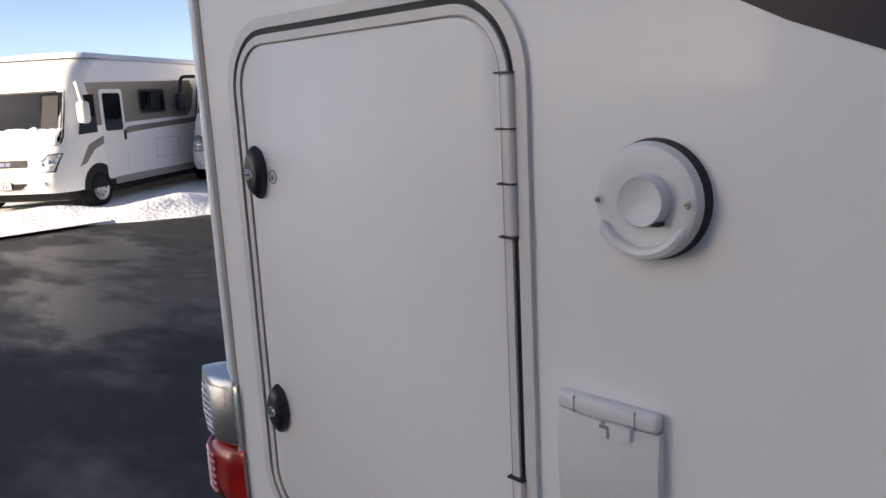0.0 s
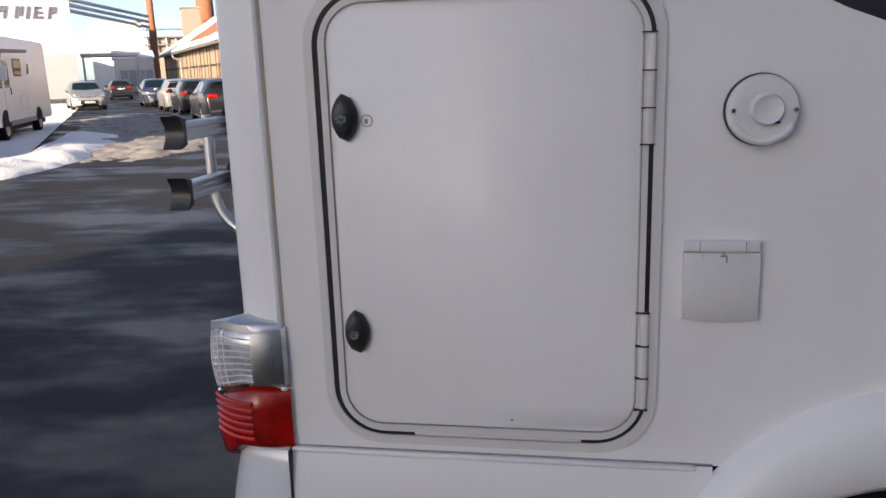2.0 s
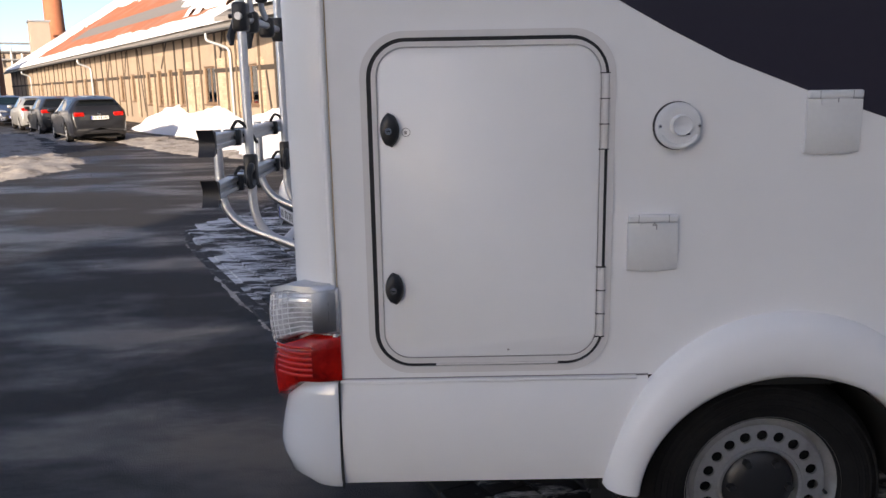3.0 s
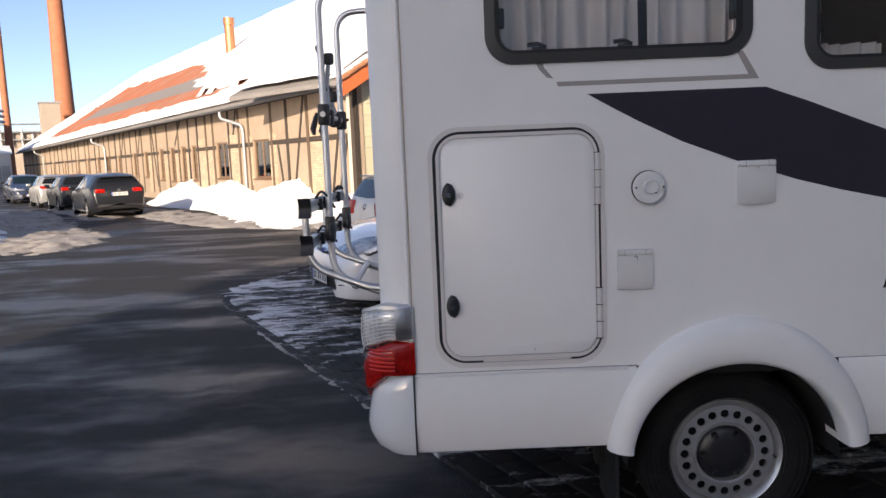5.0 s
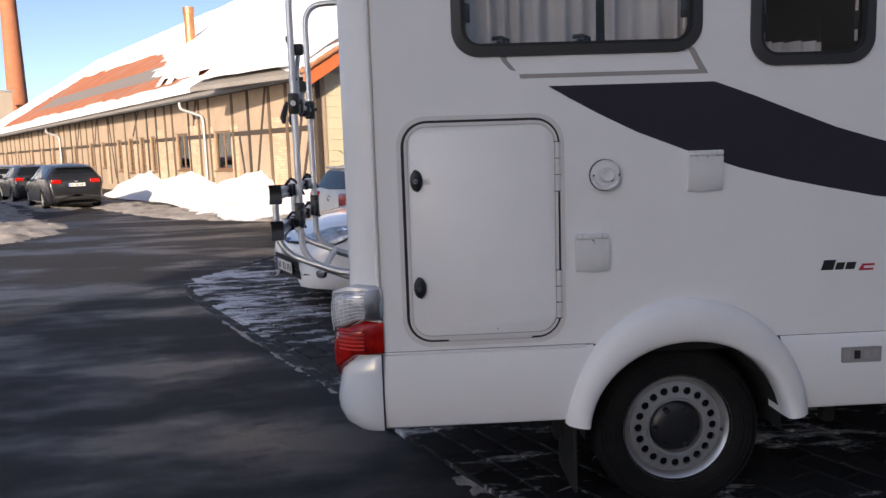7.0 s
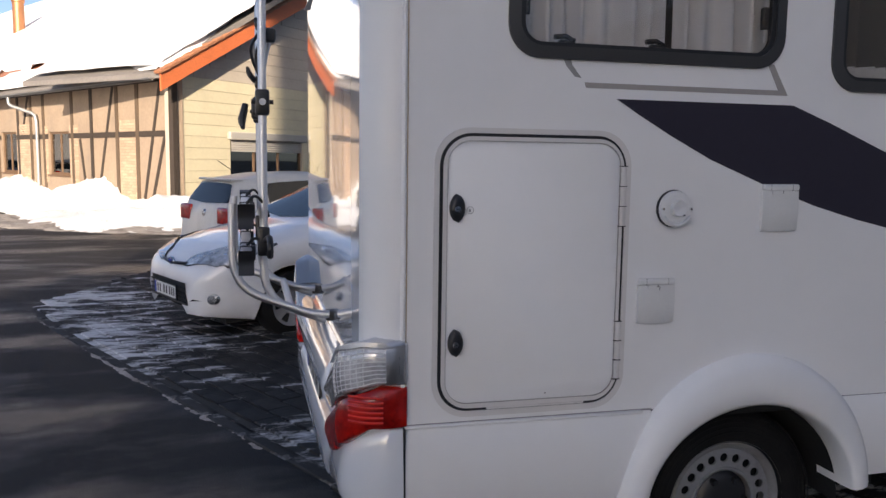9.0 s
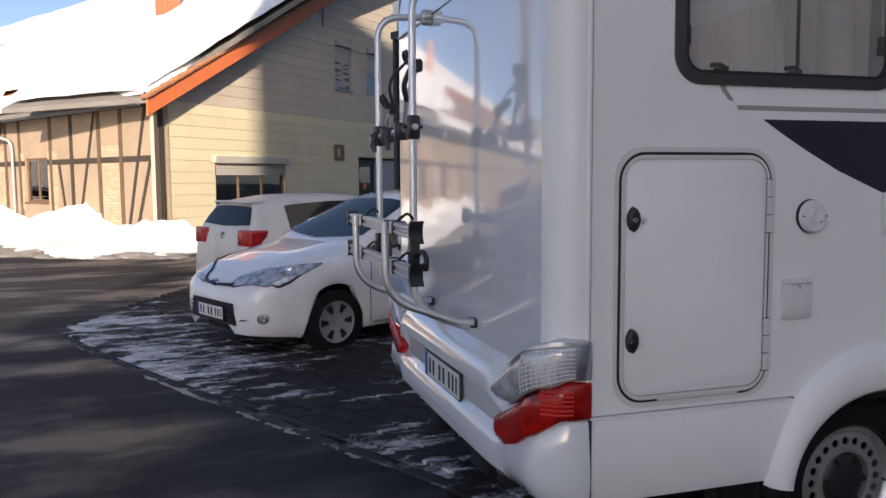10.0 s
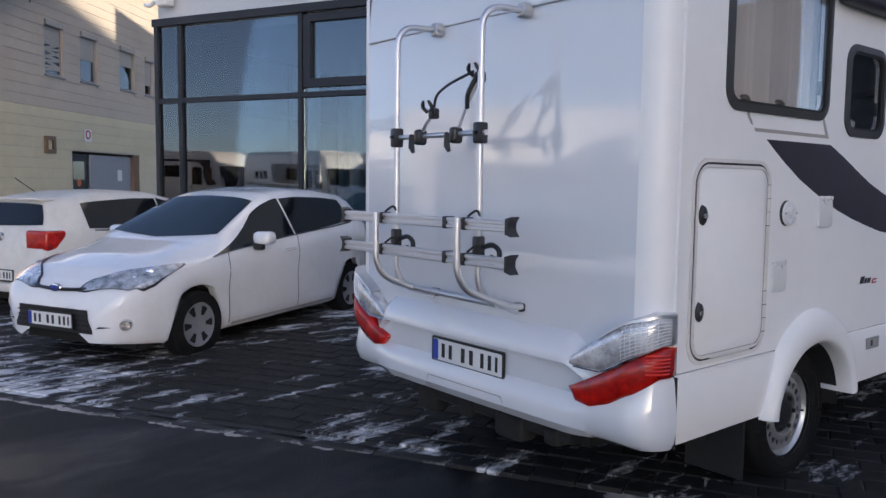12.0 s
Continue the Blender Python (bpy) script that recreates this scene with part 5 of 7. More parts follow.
    part("lens_edge", tube([lens_pt(0.3 + 0.69 * i / 20, 0.0) for i in range(21)], 0.0035, 6), CHROME, lamp, "bright lower lens edge", True)
    for kk, z in ((0.57, 0.945),):
        part("bulb", moved(lathe([(0.0, 0.002), (0.01, 0.0), (0.022, -0.003), (0.03, 0.008)], 20, "x"), Matrix.Translation(pt(kk, z, 0.044 * bulge(kk, 1.0) + 0.004))), CHROME, lamp, "", True)


tail_lamp(False)
tail_lamp(True)


def bars_plate(parent, m, w=0.52, h=0.11, lab="licence plate with blue band"):
    """A licence plate in the local x-z plane, facing -y, its writing as plain bars."""
    hold = part("licence_plate", moved(slab(rrect(-w / 2 - 0.012, -h / 2 - 0.02, w / 2 + 0.012, h / 2 + 0.012, 0.01, 3), 0.004, -0.008), m), BLACK_PLASTIC, parent, lab, True)
    part("face", moved(slab(rrect(-w / 2, -h / 2, w / 2, h / 2, 0.008, 3), -0.006, -0.0105), m), PLATE_WHITE, hold, "", True)
    part("band", moved(slab(rrect(-w / 2 + 0.002, -h / 2 + 0.002, -w / 2 + 0.042, h / 2 - 0.002, 0.006, 3), -0.0105, -0.0125), m), PLATE_BLUE, hold, "blue band", True)
    x = -w / 2 + 0.062
    for wd, gap in ((0.045, 0.012), (0.045, 0.05), (0.05, 0.012), (0.05, 0.035), (0.042, 0.012), (0.042, 0.012), (0.03, 0.01)):
        if x + wd < w / 2 - 0.005:
            part("bar", moved(slab([(x + wd * 0.22, -h * 0.33), (x + wd * 0.78, -h * 0.33), (x + wd * 0.78, h * 0.33), (x + wd * 0.22, h * 0.33)], -0.0105, -0.012), m), INK, hold, "", True)
        x += wd + gap
    return hold


bars_plate(VAN, Matrix.Translation((-1.405, VAN_MID + 0.005, 0.76)) @ Matrix.Rotation(radians(-90), 4, "Z"))

# garage flap on the side
DX0, DZ0, DX1, DZ1 = -1.139, 0.886, -0.534, 1.727
flap_door = vpart("garage_door", slab(rrect(DX0 + 0.026, DZ0 + 0.026, DX1 - 0.028, DZ1 - 0.024, 0.07, 8), Y0 + 0.002, Y0 - 0.005, None, 0.003), GEL, "white garage flap door with two black locks")
vpart("frame", ring(rrect(DX0 - 0.014, DZ0 - 0.016, DX1 + 0.008, DZ1 + 0.014, 0.11, 10), rrect(DX0 + 0.002, DZ0 + 0.002, DX1 - 0.0085, DZ1 - 0.002, 0.097, 10), Y0, Y0 - 0.006), GEL_WARM, "cream frame", flap_door)
vpart("gasket", ring(rrect(DX0 + 0.002, DZ0 + 0.002, DX1 - 0.0085, DZ1 - 0.002, 0.097, 10), rrect(DX0 + 0.0135, DZ0 + 0.011, DX1 - 0.017, DZ1 - 0.0115, 0.086, 10), Y0, Y0 - 0.003), RUBBER, "black rubber gasket", flap_door)
vpart("rim", ring(rrect(DX0 + 0.0135, DZ0 + 0.011, DX1 - 0.017, DZ1 - 0.0115, 0.086, 10), rrect(DX0 + 0.026, DZ0 + 0.026, DX1 - 0.028, DZ1 - 0.024, 0.07, 10), Y0, Y0 - 0.0075), GEL_WARM, "cream rim", flap_door)
vpart("rim_line", ring(rrect(DX0 + 0.0255, DZ0 + 0.0255, DX1 - 0.0275, DZ1 - 0.0235, 0.0705, 10), rrect(DX0 + 0.0268, DZ0 + 0.0268, DX1 - 0.0288, DZ1 - 0.0248, 0.0692, 10), Y0, Y0 - 0.0077), TAUPE, "", flap_door)
vpart("drip_edge", box((-0.98, Y0 - 0.009, DZ0 + 0.004), (-0.66, Y0 - 0.001, DZ0 + 0.012), 0.002, 1), GEL_WARM, "", flap_door)
for z0, z1 in ((1.449, 1.634), (0.963, 1.149)):
    hg = vpart("hinge", box((DX1 - 0.0235, Y0 - 0.013, z0), (DX1 - 0.0085, Y0 - 0.002, z1), 0.005, 3), GEL_WARM, "cream three-part hinge", flap_door)
    for f in (1 / 3, 2 / 3):
        z = z0 + (z1 - z0) * f
        vpart("hinge_gap", box((DX1 - 0.031, Y0 - 0.0148, z - 0.0011), (DX1 - 0.0075, Y0 - 0.003, z + 0.0011)), INK, "", hg)
    for z in (z0, z1):
        vpart("hinge_end", box((DX1 - 0.032, Y0 - 0.0135, z - 0.0011), (DX1 - 0.0075, Y0 - 0.003, z + 0.0011)), INK, "", hg)


def lens_outline(cx, cz, w, h, n=12):
    """A pointed oval."""
    pts = []
    for k in range(n):
        t = -1 + 2 * k / n
        pts.append((cx + w / 2 * (1 - t * t) ** 0.8 + 0.004, cz + h / 2 * t))
    for k in range(n):
        t = 1 - 2 * k / n
        pts.append((cx - w / 2 * (1 - t * t) ** 0.8 - 0.004, cz + h / 2 * t))
    return pts


for cx, cz in ((-1.083, 1.505), (-1.083, 1.101)):
    o = lens_outline(cx, cz, 0.04, 0.085)
    rows = [[(cx + (x - cx) * f, Y0 - d, cz + (z - cz) * f) for x, z in o] for d, f in ((0.004, 1.0), (0.01, 1.0), (0.016, 0.93), (0.021, 0.78), (0.023, 0.5))]
    lk = vpart("lock", loft(rows), BLACK_PLASTIC, "black oval turn lock", flap_door)
    mm = Matrix.Translation((cx - 0.002, Y0 - 0.023, cz - 0.002))
    part("barrel", moved(lathe([(0.0, -0.004), (0.0085, -0.004), (0.01, -0.001), (0.01, 0.006)], 20, "y"), mm), CHROME, lk, "chrome key barrel", True)
    part("keyhole", moved(box((-0.005, -0.0048, -0.0014), (0.005, -0.0038, 0.0014)), mm), INK, lk, "", True)
mm = Matrix.Translation((-1.043, Y0 - 0.0058, 1.499))
rd = part("roundel", moved(lathe([(0.011, 0), (0.011, -0.001), (0.0095, -0.001), (0.0095, 0)], 24, "y", closed=True), mm), GREY_VINYL, flap_door, "small printed roundel", True)
part("roundel_mark", moved(box((-0.004, -0.001, -0.005), (0.002, 0, 0.003)), mm), GREY_VINYL, rd, "", True)
for x, z, r in ((-0.79, 0.93, 0.004),):
    vpart("dirt_spot", slab([(x + r * math.cos(k) * random.uniform(0.6, 1.3), z + 0.6 * r * math.sin(k)) for k in range(0, 6)], Y0 - 0.005, Y0 - 0.0056), TAUPE, "", flap_door)

# flue cowl
CM = Matrix.Translation((-0.372, Y0, 1.503))
part("cowl_gasket", moved(lathe([(0.0, -0.012), (0.058, -0.012), (0.06, 0.0)], 40, "y"), CM), RUBBER, VAN, "", True)
cowl = part("flue_cowl", moved(lathe([(0.0, -0.02), (0.026, -0.02), (0.028, -0.021), (0.045, -0.024), (0.054, -0.021), (0.0575, -0.014), (0.0575, -0.006)], 48, "y"), CM), WHITE_PLASTIC, VAN, "round white flue cowl with two screws", True)
part("cowl_button", moved(lathe([(0.0, -0.033), (0.018, -0.034), (0.0235, -0.037), (0.0255, -0.034), (0.0265, -0.02)], 36, "y"), CM @ Matrix.Translation((0.004, 0, 0.002))), WHITE_PLASTIC, cowl, "raised centre button", True)
part("cowl_lip", moved(tube([(0.05 * math.cos(a), -0.026, 0.05 * math.sin(a)) for a in [radians(205 + 130 * k / 18) for k in range(19)]], [0.002] + [0.0065] * 17 + [0.002], 8), CM), WHITE_PLASTIC, cowl, "", True)
part("button_notch", moved(box((0.012, -0.036, -0.021), (0.024, -0.024, -0.017), 0.001, 1), CM), INK, cowl, "", True)
for dx in (-0.048, 0.049):
    sc = part("screw", moved(lathe([(0.0, -0.028), (0.0035, -0.028), (0.0052, -0.025), (0.0055, -0.02)], 14, "y"), CM @ Matrix.Translation((dx, 0, 0.0))), CHROME, cowl, "chrome screw", True)
    part("slot", moved(box((-0.0035, -0.0288, -0.0008), (0.0035, -0.0279, 0.0008)), CM @ Matrix.Translation((dx, 0, 0))), INK, sc, "", True)


def service_flap(x0, z0, x1, z1, tap):
    """A curved white service flap with a hinge bar along its top."""
    rows = []
    for i in range(13):
        f = i / 12
        x = x0 + (x1 - x0) * f
        bow = 0.004 * (1 - (2 * f - 1) ** 2)
        rows.append([(x, Y0 - d - bow * (d > 0), z - (bow if z < (z0 + z1) / 2 else 0)) for d, z in ((0.0, z0), (0.007, z0 + 0.001), (0.011, z0 + 0.006), (0.014, (z0 + z1) / 2), (0.011, z1 - 0.022), (0.0, z1 - 0.022))])
    f = vpart("service_flap", loft(rows, True, True), WHITE_PLASTIC, "white bowed service flap with hinge bar")
    hb = vpart("hinge_bar", box((x0 + 0.0, Y0 - 0.017, z1 - 0.021), (x1, Y0, z1), 0.006, 3), WHITE_PLASTIC, "", f)
    for k in (0.2, 0.8):
        xx = x0 + (x1 - x0) * k
        vpart("gap", box((xx - 0.0007, Y0 - 0.0175, z1 - 0.02), (xx + 0.0007, Y0 - 0.01, z1 - 0.001)), GREY_VINYL, "", hb)
    tab = [(x0 + 0.03, z1 - 0.021), (x1 - 0.03, z1 - 0.021), (x1 - 0.03, z1 - 0.034)]
    for k in range(1, 8):
        t = k / 8
        tab.append((x1 - 0.03 - (x1 - x0 - 0.06) * t, z1 - 0.034 - 0.009 * math.sin(math.pi * t)))
    tab.append((x0 + 0.03, z1 - 0.034))
    vpart("pull_tab", slab(tab[::-1], Y0 - 0.008, Y0 - 0.0185), WHITE_PLASTIC, "", f)
    xm, zm = (x0 + x1) / 2 + 0.002, z1 - 0.026
    if tap:
        mk = vpart("tap_mark", box((xm - 0.006, Y0 - 0.0192, zm - 0.002), (xm + 0.005, Y0 - 0.018, zm + 0.002)), GREY_VINYL, "grey tap symbol", f)
        vpart("spout", box((xm + 0.003, Y0 - 0.0192, zm - 0.012), (xm + 0.006, Y0 - 0.018, zm)), GREY_VINYL, "", mk)
        vpart("knob", box((xm - 0.003, Y0 - 0.0192, zm + 0.003), (xm + 0.001, Y0 - 0.018, zm + 0.006)), GREY_VINYL, "", mk)
    else:
        vpart("tick_mark", box((xm, Y0 - 0.0192, zm - 0.004), (xm + 0.0025, Y0 - 0.018, zm + 0.006)), GREY_VINYL, "", f)


service_flap(-0.487, 1.138, -0.36, 1.283, True)
service_flap(-0.055, 1.43, 0.08, 1.583, False)

# swoosh stripe and trims
low = [(-0.582, 1.838), (-0.5, 1.79), (-0.4, 1.735), (-0.25, 1.66), (-0.056, 1.584), (0.15, 1.512), (0.322, 1.465), (0.5, 1.425), (0.694, 1.385), (1.2, 1.33), (2.0, 1.3)]
upp = [(2.0, 1.42), (1.2, 1.49), (0.9, 1.545), (0.689, 1.603), (0.52, 1.655), (0.364, 1.716), (0.2, 1.782), (0.046, 1.838)]
vpart("swoosh_stripe", filled([low + upp], -0.0012, "y", Y0), NAVY, "dark grey swoosh stripe")
vpart("trim_line", filled([[(-0.684, 1.868), (0.022, 1.868), (-0.035, 1.965), (-0.058, 1.965), (-0.015, 1.884), (-0.69, 1.884)]], -0.0012, "y", Y0), TAUPE, "taupe trim line under the window")
vpart("trim_hook", filled([[(-0.768, 1.968), (-0.74, 1.968), (-0.732, 1.935), (-0.7, 1.896), (-0.722, 1.9), (-0.75, 1.93)]], -0.0012, "y", Y0), GREY_VINYL, "grey curved trim hook")
# model name as plain bars
for x0, x1, z0, z1, mt in ((0.477, 0.525, 1.104, 1.143, INK), (0.532, 0.565, 1.104, 1.132, INK), (0.573, 0.61, 1.104, 1.132, INK), (0.628, 0.685, 1.098, 1.106, RED_INK), (0.64, 0.69, 1.116, 1.124, RED_INK), (0.632, 0.646, 1.106, 1.116, RED_INK)):
    vpart("name_bar", moved(slanted(x0, x1, z0, z1, Y0 - 0.0015, Y0, 0.3), Matrix.Identity(4)), mt)
st = vpart("info_sticker", slab(rrect(0.56, 0.735, 0.72, 0.797, 0.004, 2), Y0 - 0.017, Y0 - 0.0225), GREY_VINYL, "grey printed info sticker")
for x in (0.57, 0.61, 0.65, 0.685):
    vpart("print_block", box((x, Y0 - 0.0232, 0.75), (x + 0.025, Y0 - 0.0222, 0.783)), TAUPE if x != 0.61 else INK, "", st)


def van_window(x0, z0, x1, z1, drape):
    w = vpart("window", ring(rrect(x0 - 0.036, z0 - 0.036, x1 + 0.036, z1 + 0.036, 0.1, 10), rrect(x0, z0, x1, z1, 0.07, 10), Y0 + 0.02, Y0 - 0.014, lip=0.005), WINDOW_FRAME, "acrylic window in a dark grey frame")
    vpart("inner_frame", ring(rrect(x0 - 0.002, z0 - 0.002, x1 + 0.002, z1 + 0.002, 0.07, 10), rrect(x0 + 0.016, z0 + 0.012, x1 - 0.016, z1 - 0.012, 0.055, 10), Y0 + 0.012, Y0 - 0.006), RUBBER, "", w)
    pane = vpart("pane", slab(rrect(x0 - 0.004, z0 - 0.004, x1 + 0.004, z1 + 0.004, 0.07, 10), Y0 + 0.002, Y0 - 0.003), PANE, "tinted acrylic pane", w)
    pane.visible_shadow = False
    for x in (x0 + 0.024, x1 - 0.024):
        vpart("stay", tube([(x, Y0 + 0.02, z0 + 0.05), (x, Y0 + 0.02, z1 - 0.05)], 0.006, 8), ALU, "aluminium stay", w)
        vpart("stay_end", box((x - 0.012, Y0 + 0.01, z0 + 0.09), (x + 0.012, Y0 + 0.03, z0 + 0.16), 0.004, 1), BLACK_PLASTIC, "", w)
    if drape:
        for xm in ((x0 + 0.3 * (x1 - x0) * 0.5 + 0.03), (x0 + x1) / 2 + 0.03):
            lt = vpart("latch", box((xm - 0.03, Y0 + 0.006, z0 + 0.008), (xm + 0.022, Y0 + 0.026, z0 + 0.024), 0.006, 2), BLACK_PLASTIC, "black latch handle", w)
            vpart("lever", tube([(xm - 0.045, Y0 + 0.012, z0 + 0.03), (xm - 0.01, Y0 + 0.012, z0 + 0.034), (xm + 0.02, Y0 + 0.012, z0 + 0.02)], 0.008, 8), BLACK_PLASTIC, "", lt)
    # the inside: a box in dark colours that stand in for the dim room
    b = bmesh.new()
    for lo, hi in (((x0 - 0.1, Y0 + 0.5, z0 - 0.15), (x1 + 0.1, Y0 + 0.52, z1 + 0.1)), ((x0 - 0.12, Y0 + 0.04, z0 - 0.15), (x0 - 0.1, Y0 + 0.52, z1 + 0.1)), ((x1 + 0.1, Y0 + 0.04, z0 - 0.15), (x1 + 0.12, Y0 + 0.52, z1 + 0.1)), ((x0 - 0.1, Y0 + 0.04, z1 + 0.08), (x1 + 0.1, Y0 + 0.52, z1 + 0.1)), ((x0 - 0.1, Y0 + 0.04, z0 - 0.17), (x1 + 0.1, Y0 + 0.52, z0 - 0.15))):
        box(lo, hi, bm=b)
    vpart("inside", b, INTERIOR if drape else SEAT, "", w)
    spans = ((x0 - 0.05, x0 + 0.6 * (x1 - x0)), (x0 + 0.645 * (x1 - x0), x1 + 0.05)) if drape else ((x0 - 0.05, x0 + 0.75 * (x1 - x0)),)
    for a, c in spans:
        rows = []
        n = int((c - a) / 0.006)
        for i in range(n + 1):
            x = a + (c - a) * i / n
            y = Y0 + 0.095 + 0.03 * math.sin(x * 88 + 1.5 * math.sin(x * 17)) + 0.014 * math.sin(x * 41)
            rows.append([(x + 0.01 * math.sin(x * 31) * (z1 - z) , y, z) for z in ((z0 - 0.1, (z0 + z1) / 2, z1 + 0.05) if drape else (z0 - 0.1, z0 + 0.02, z0 + 0.06))])
        vpart("curtain", loft(rows, False, False), CURTAIN, "grey pleated curtain", w, 180)


van_window(*WIN1, True)
van_window(*WIN2, False)

# ---- bike rack on the tail ----
RACK = thing("bike_rack", pose(-1.36, VAN_MID, 1.05), "folding aluminium bike rack with black clamps", "bike rack")


def rpart(name, bm, m, label="", parent=None):
    return part(name, bm, m, parent or RACK, label, True)


XR = -1.62
for y in (1.46, 2.085):
    rpart("upright", tube(rounded([(-1.375, y - 0.03, 2.405), (XR, y, 2.4), (XR, y, 1.115), (-1.39, y - 0.02, 1.03)], 0.11, 8), 0.0155, 12), ALU, "bent aluminium tube")
    mt = rpart("top_mount", moved(lathe([(0.0, -0.03), (0.028, -0.03), (0.033, -0.02), (0.033, 0.025), (0.026, 0.03)], 20, "x"), Matrix.Translation((-1.385, y - 0.03, 2.405))), HUB, "grey top mount")
    rpart("mount_cap", box((-1.42, y - 0.058, 2.37), (-1.36, y - 0.002, 2.44), 0.016, 3), HUB, "", mt)
    rpart("arm", tube(rounded([(-1.735, y + 0.015, 1.475), (-1.735, y + 0.015, 1.16), (-1.45, y - 0.03, 1.06), (-1.38, y - 0.04, 1.055)], 0.12, 8), 0.0155, 12), ALU, "bent lower arm")
    rpart("bottom_mount", box((-1.395, y - 0.05, 1.03), (-1.355, y + 0.01, 1.07), 0.01, 2), BLACK_PLASTIC, "black foot bracket")
    cl = rpart("clamp", box((XR - 0.026, y - 0.026, 1.8), (XR + 0.026, y + 0.026, 1.895), 0.01, 2), BLACK_PLASTIC, "black tube clamp")
    rpart("bolt", tube([(XR - 0.04, y, 1.85), (XR + 0.04, y, 1.85)], 0.008, 8), BLACK_PLASTIC, "", cl)
    for z in (1.33,):
        hk = rpart("strap_hook", tube(rounded([(XR, y, z), (XR + 0.02, y - 0.07, z + 0.03), (XR + 0.02, y - 0.12, z + 0.0), (XR + 0.02, y - 0.11, z - 0.045), (XR + 0.02, y - 0.06, z - 0.03)], 0.03), 0.012, 8), BLACK_PLASTIC, "black rubber strap hook")
        rpart("hook_base", box((XR - 0.022, y - 0.022, z - 0.05), (XR + 0.022, y + 0.022, z + 0.06), 0.008, 2), BLACK_PLASTIC, "", hk)
rpart("foot_bar", tube([(-1.52, 1.44, 1.075), (-1.52, 2.1, 1.085)], 0.015, 12), ALU, "low horizontal tube")
rpart("cross_bar", tube([(XR, 1.42, 1.848), (XR, 2.12, 1.848)], 0.0125, 12), ALU, "horizontal tube")
for z in (1.447, 1.29):
    b = bmesh.new()
    for dz in (-0.024, 0.006):
        box((XR - 0.085, 1.19, z + dz), (XR - 0.045, 2.45, z + dz + 0.018), 0.004, 1, b)
    box((XR - 0.078, 1.19, z - 0.022), (XR - 0.052, 2.45, z + 0.022), bm=b)
    rail = rpart("wheel_rail", b, ALU, "grooved aluminium wheel rail")
    for y0, y1 in ((1.165, 1.2), (2.44, 2.475)):
        yi, yo = (y1, y0) if y0 < 2 else (y0, y1)
        ym = yi + (yo - yi) * 0.45
        rpart("end_cap", filled([[(yi, z - 0.032), (yo, z - 0.042), (ym, z - 0.014), (ym, z + 0.014), (yo, z + 0.042), (yi, z + 0.032)]], 0.052, "x", XR - 0.091), BLACK_PLASTIC, "black swallow-tailed end cap", rail)
    for y in (1.47, 2.1, 1.6):
        rpart("rail_clamp", box((XR - 0.089, y - 0.014, z - 0.028), (XR - 0.03, y + 0.014, z + 0.028), 0.006, 2), BLACK_PLASTIC, "", rail)
    for y in (1.47, 2.1):
        rpart("strap", tube(rounded([(XR - 0.06, y, z + 0.03), (XR - 0.03, y - 0.03, z + 0.065), (XR, y - 0.02, z + 0.03), (XR + 0.02, y + 0.02, z - 0.02)], 0.03), 0.006, 6), RUBBER, "", rail)
# frame holders: arms with claws
for y, top, reach in ((1.62, (XR + 0.03, 1.5, 2.1), 1), (1.885, (XR + 0.0, 1.79, 1.955), 2)):
    kn = rpart("holder_knob", box((XR - 0.036, y - 0.022, 1.805), (XR + 0.024, y + 0.022, 1.88), 0.015, 3), BLACK_PLASTIC, "black clamping knob")
    rpart("knob_wing", tube([(XR - 0.06, y, 1.85), (XR - 0.075, y - 0.02, 1.79), (XR - 0.07, y - 0.03, 1.765)], [0.012, 0.015, 0.008], 8), BLACK_PLASTIC, "", kn)
    rpart("holder_arm", tube([(XR, y, 1.86), ((XR + top[0]) / 2 - 0.01, (y + top[1]) / 2, (1.86 + top[2]) / 2), top], 0.011, 10), ALU, "short holder tube")
    cw = rpart("claw", box((top[0] - 0.022, top[1] - 0.021, top[2] - 0.03), (top[0] + 0.022, top[1] + 0.021, top[2] + 0.022), 0.011, 2), BLACK_PLASTIC, "black frame claw")
    for sg in (-1, 1):
        rpart("finger", tube(rounded([(top[0] - 0.02, top[1] + sg * 0.02, top[2]), (top[0] - 0.042, top[1] + sg * 0.036, top[2] + 0.025), (top[0] - 0.05, top[1] + sg * 0.018, top[2] + 0.052)], 0.02), [0.0095] * 8 + [0.006], 8), BLACK_PLASTIC, "", cw)
rpart("ratchet_strap", tube(rounded([(XR - 0.0, 1.79, 1.97), (XR - 0.03, 1.74, 2.03), (XR - 0.04, 1.64, 2.07), (XR - 0.0, 1.51, 2.12)], 0.08), 0.0065, 8), BLACK_PLASTIC, "black ratchet strap")
rpart("strap_tail", tube(rounded([(XR + 0.01, 1.5, 2.1), (XR - 0.02, 1.53, 2.02), (XR - 0.0, 1.55, 1.96)], 0.03), 0.011, 8), BLACK_PLASTIC, "")


# ---- cars: local x runs back from the nose, y to the car's right-hand picture side, z up ----
CAR_PANE = mat("dark_glossy_glass", (0.008, 0.01, 0.012), 0.05, vary=0.1, rough_vary=0.02, spec=0.4)
SCREEN_PANE = mat("bluish_glossy_glass", (0.008, 0.018, 0.024), 0.05, vary=0.1, rough_vary=0.02, spec=0.22)

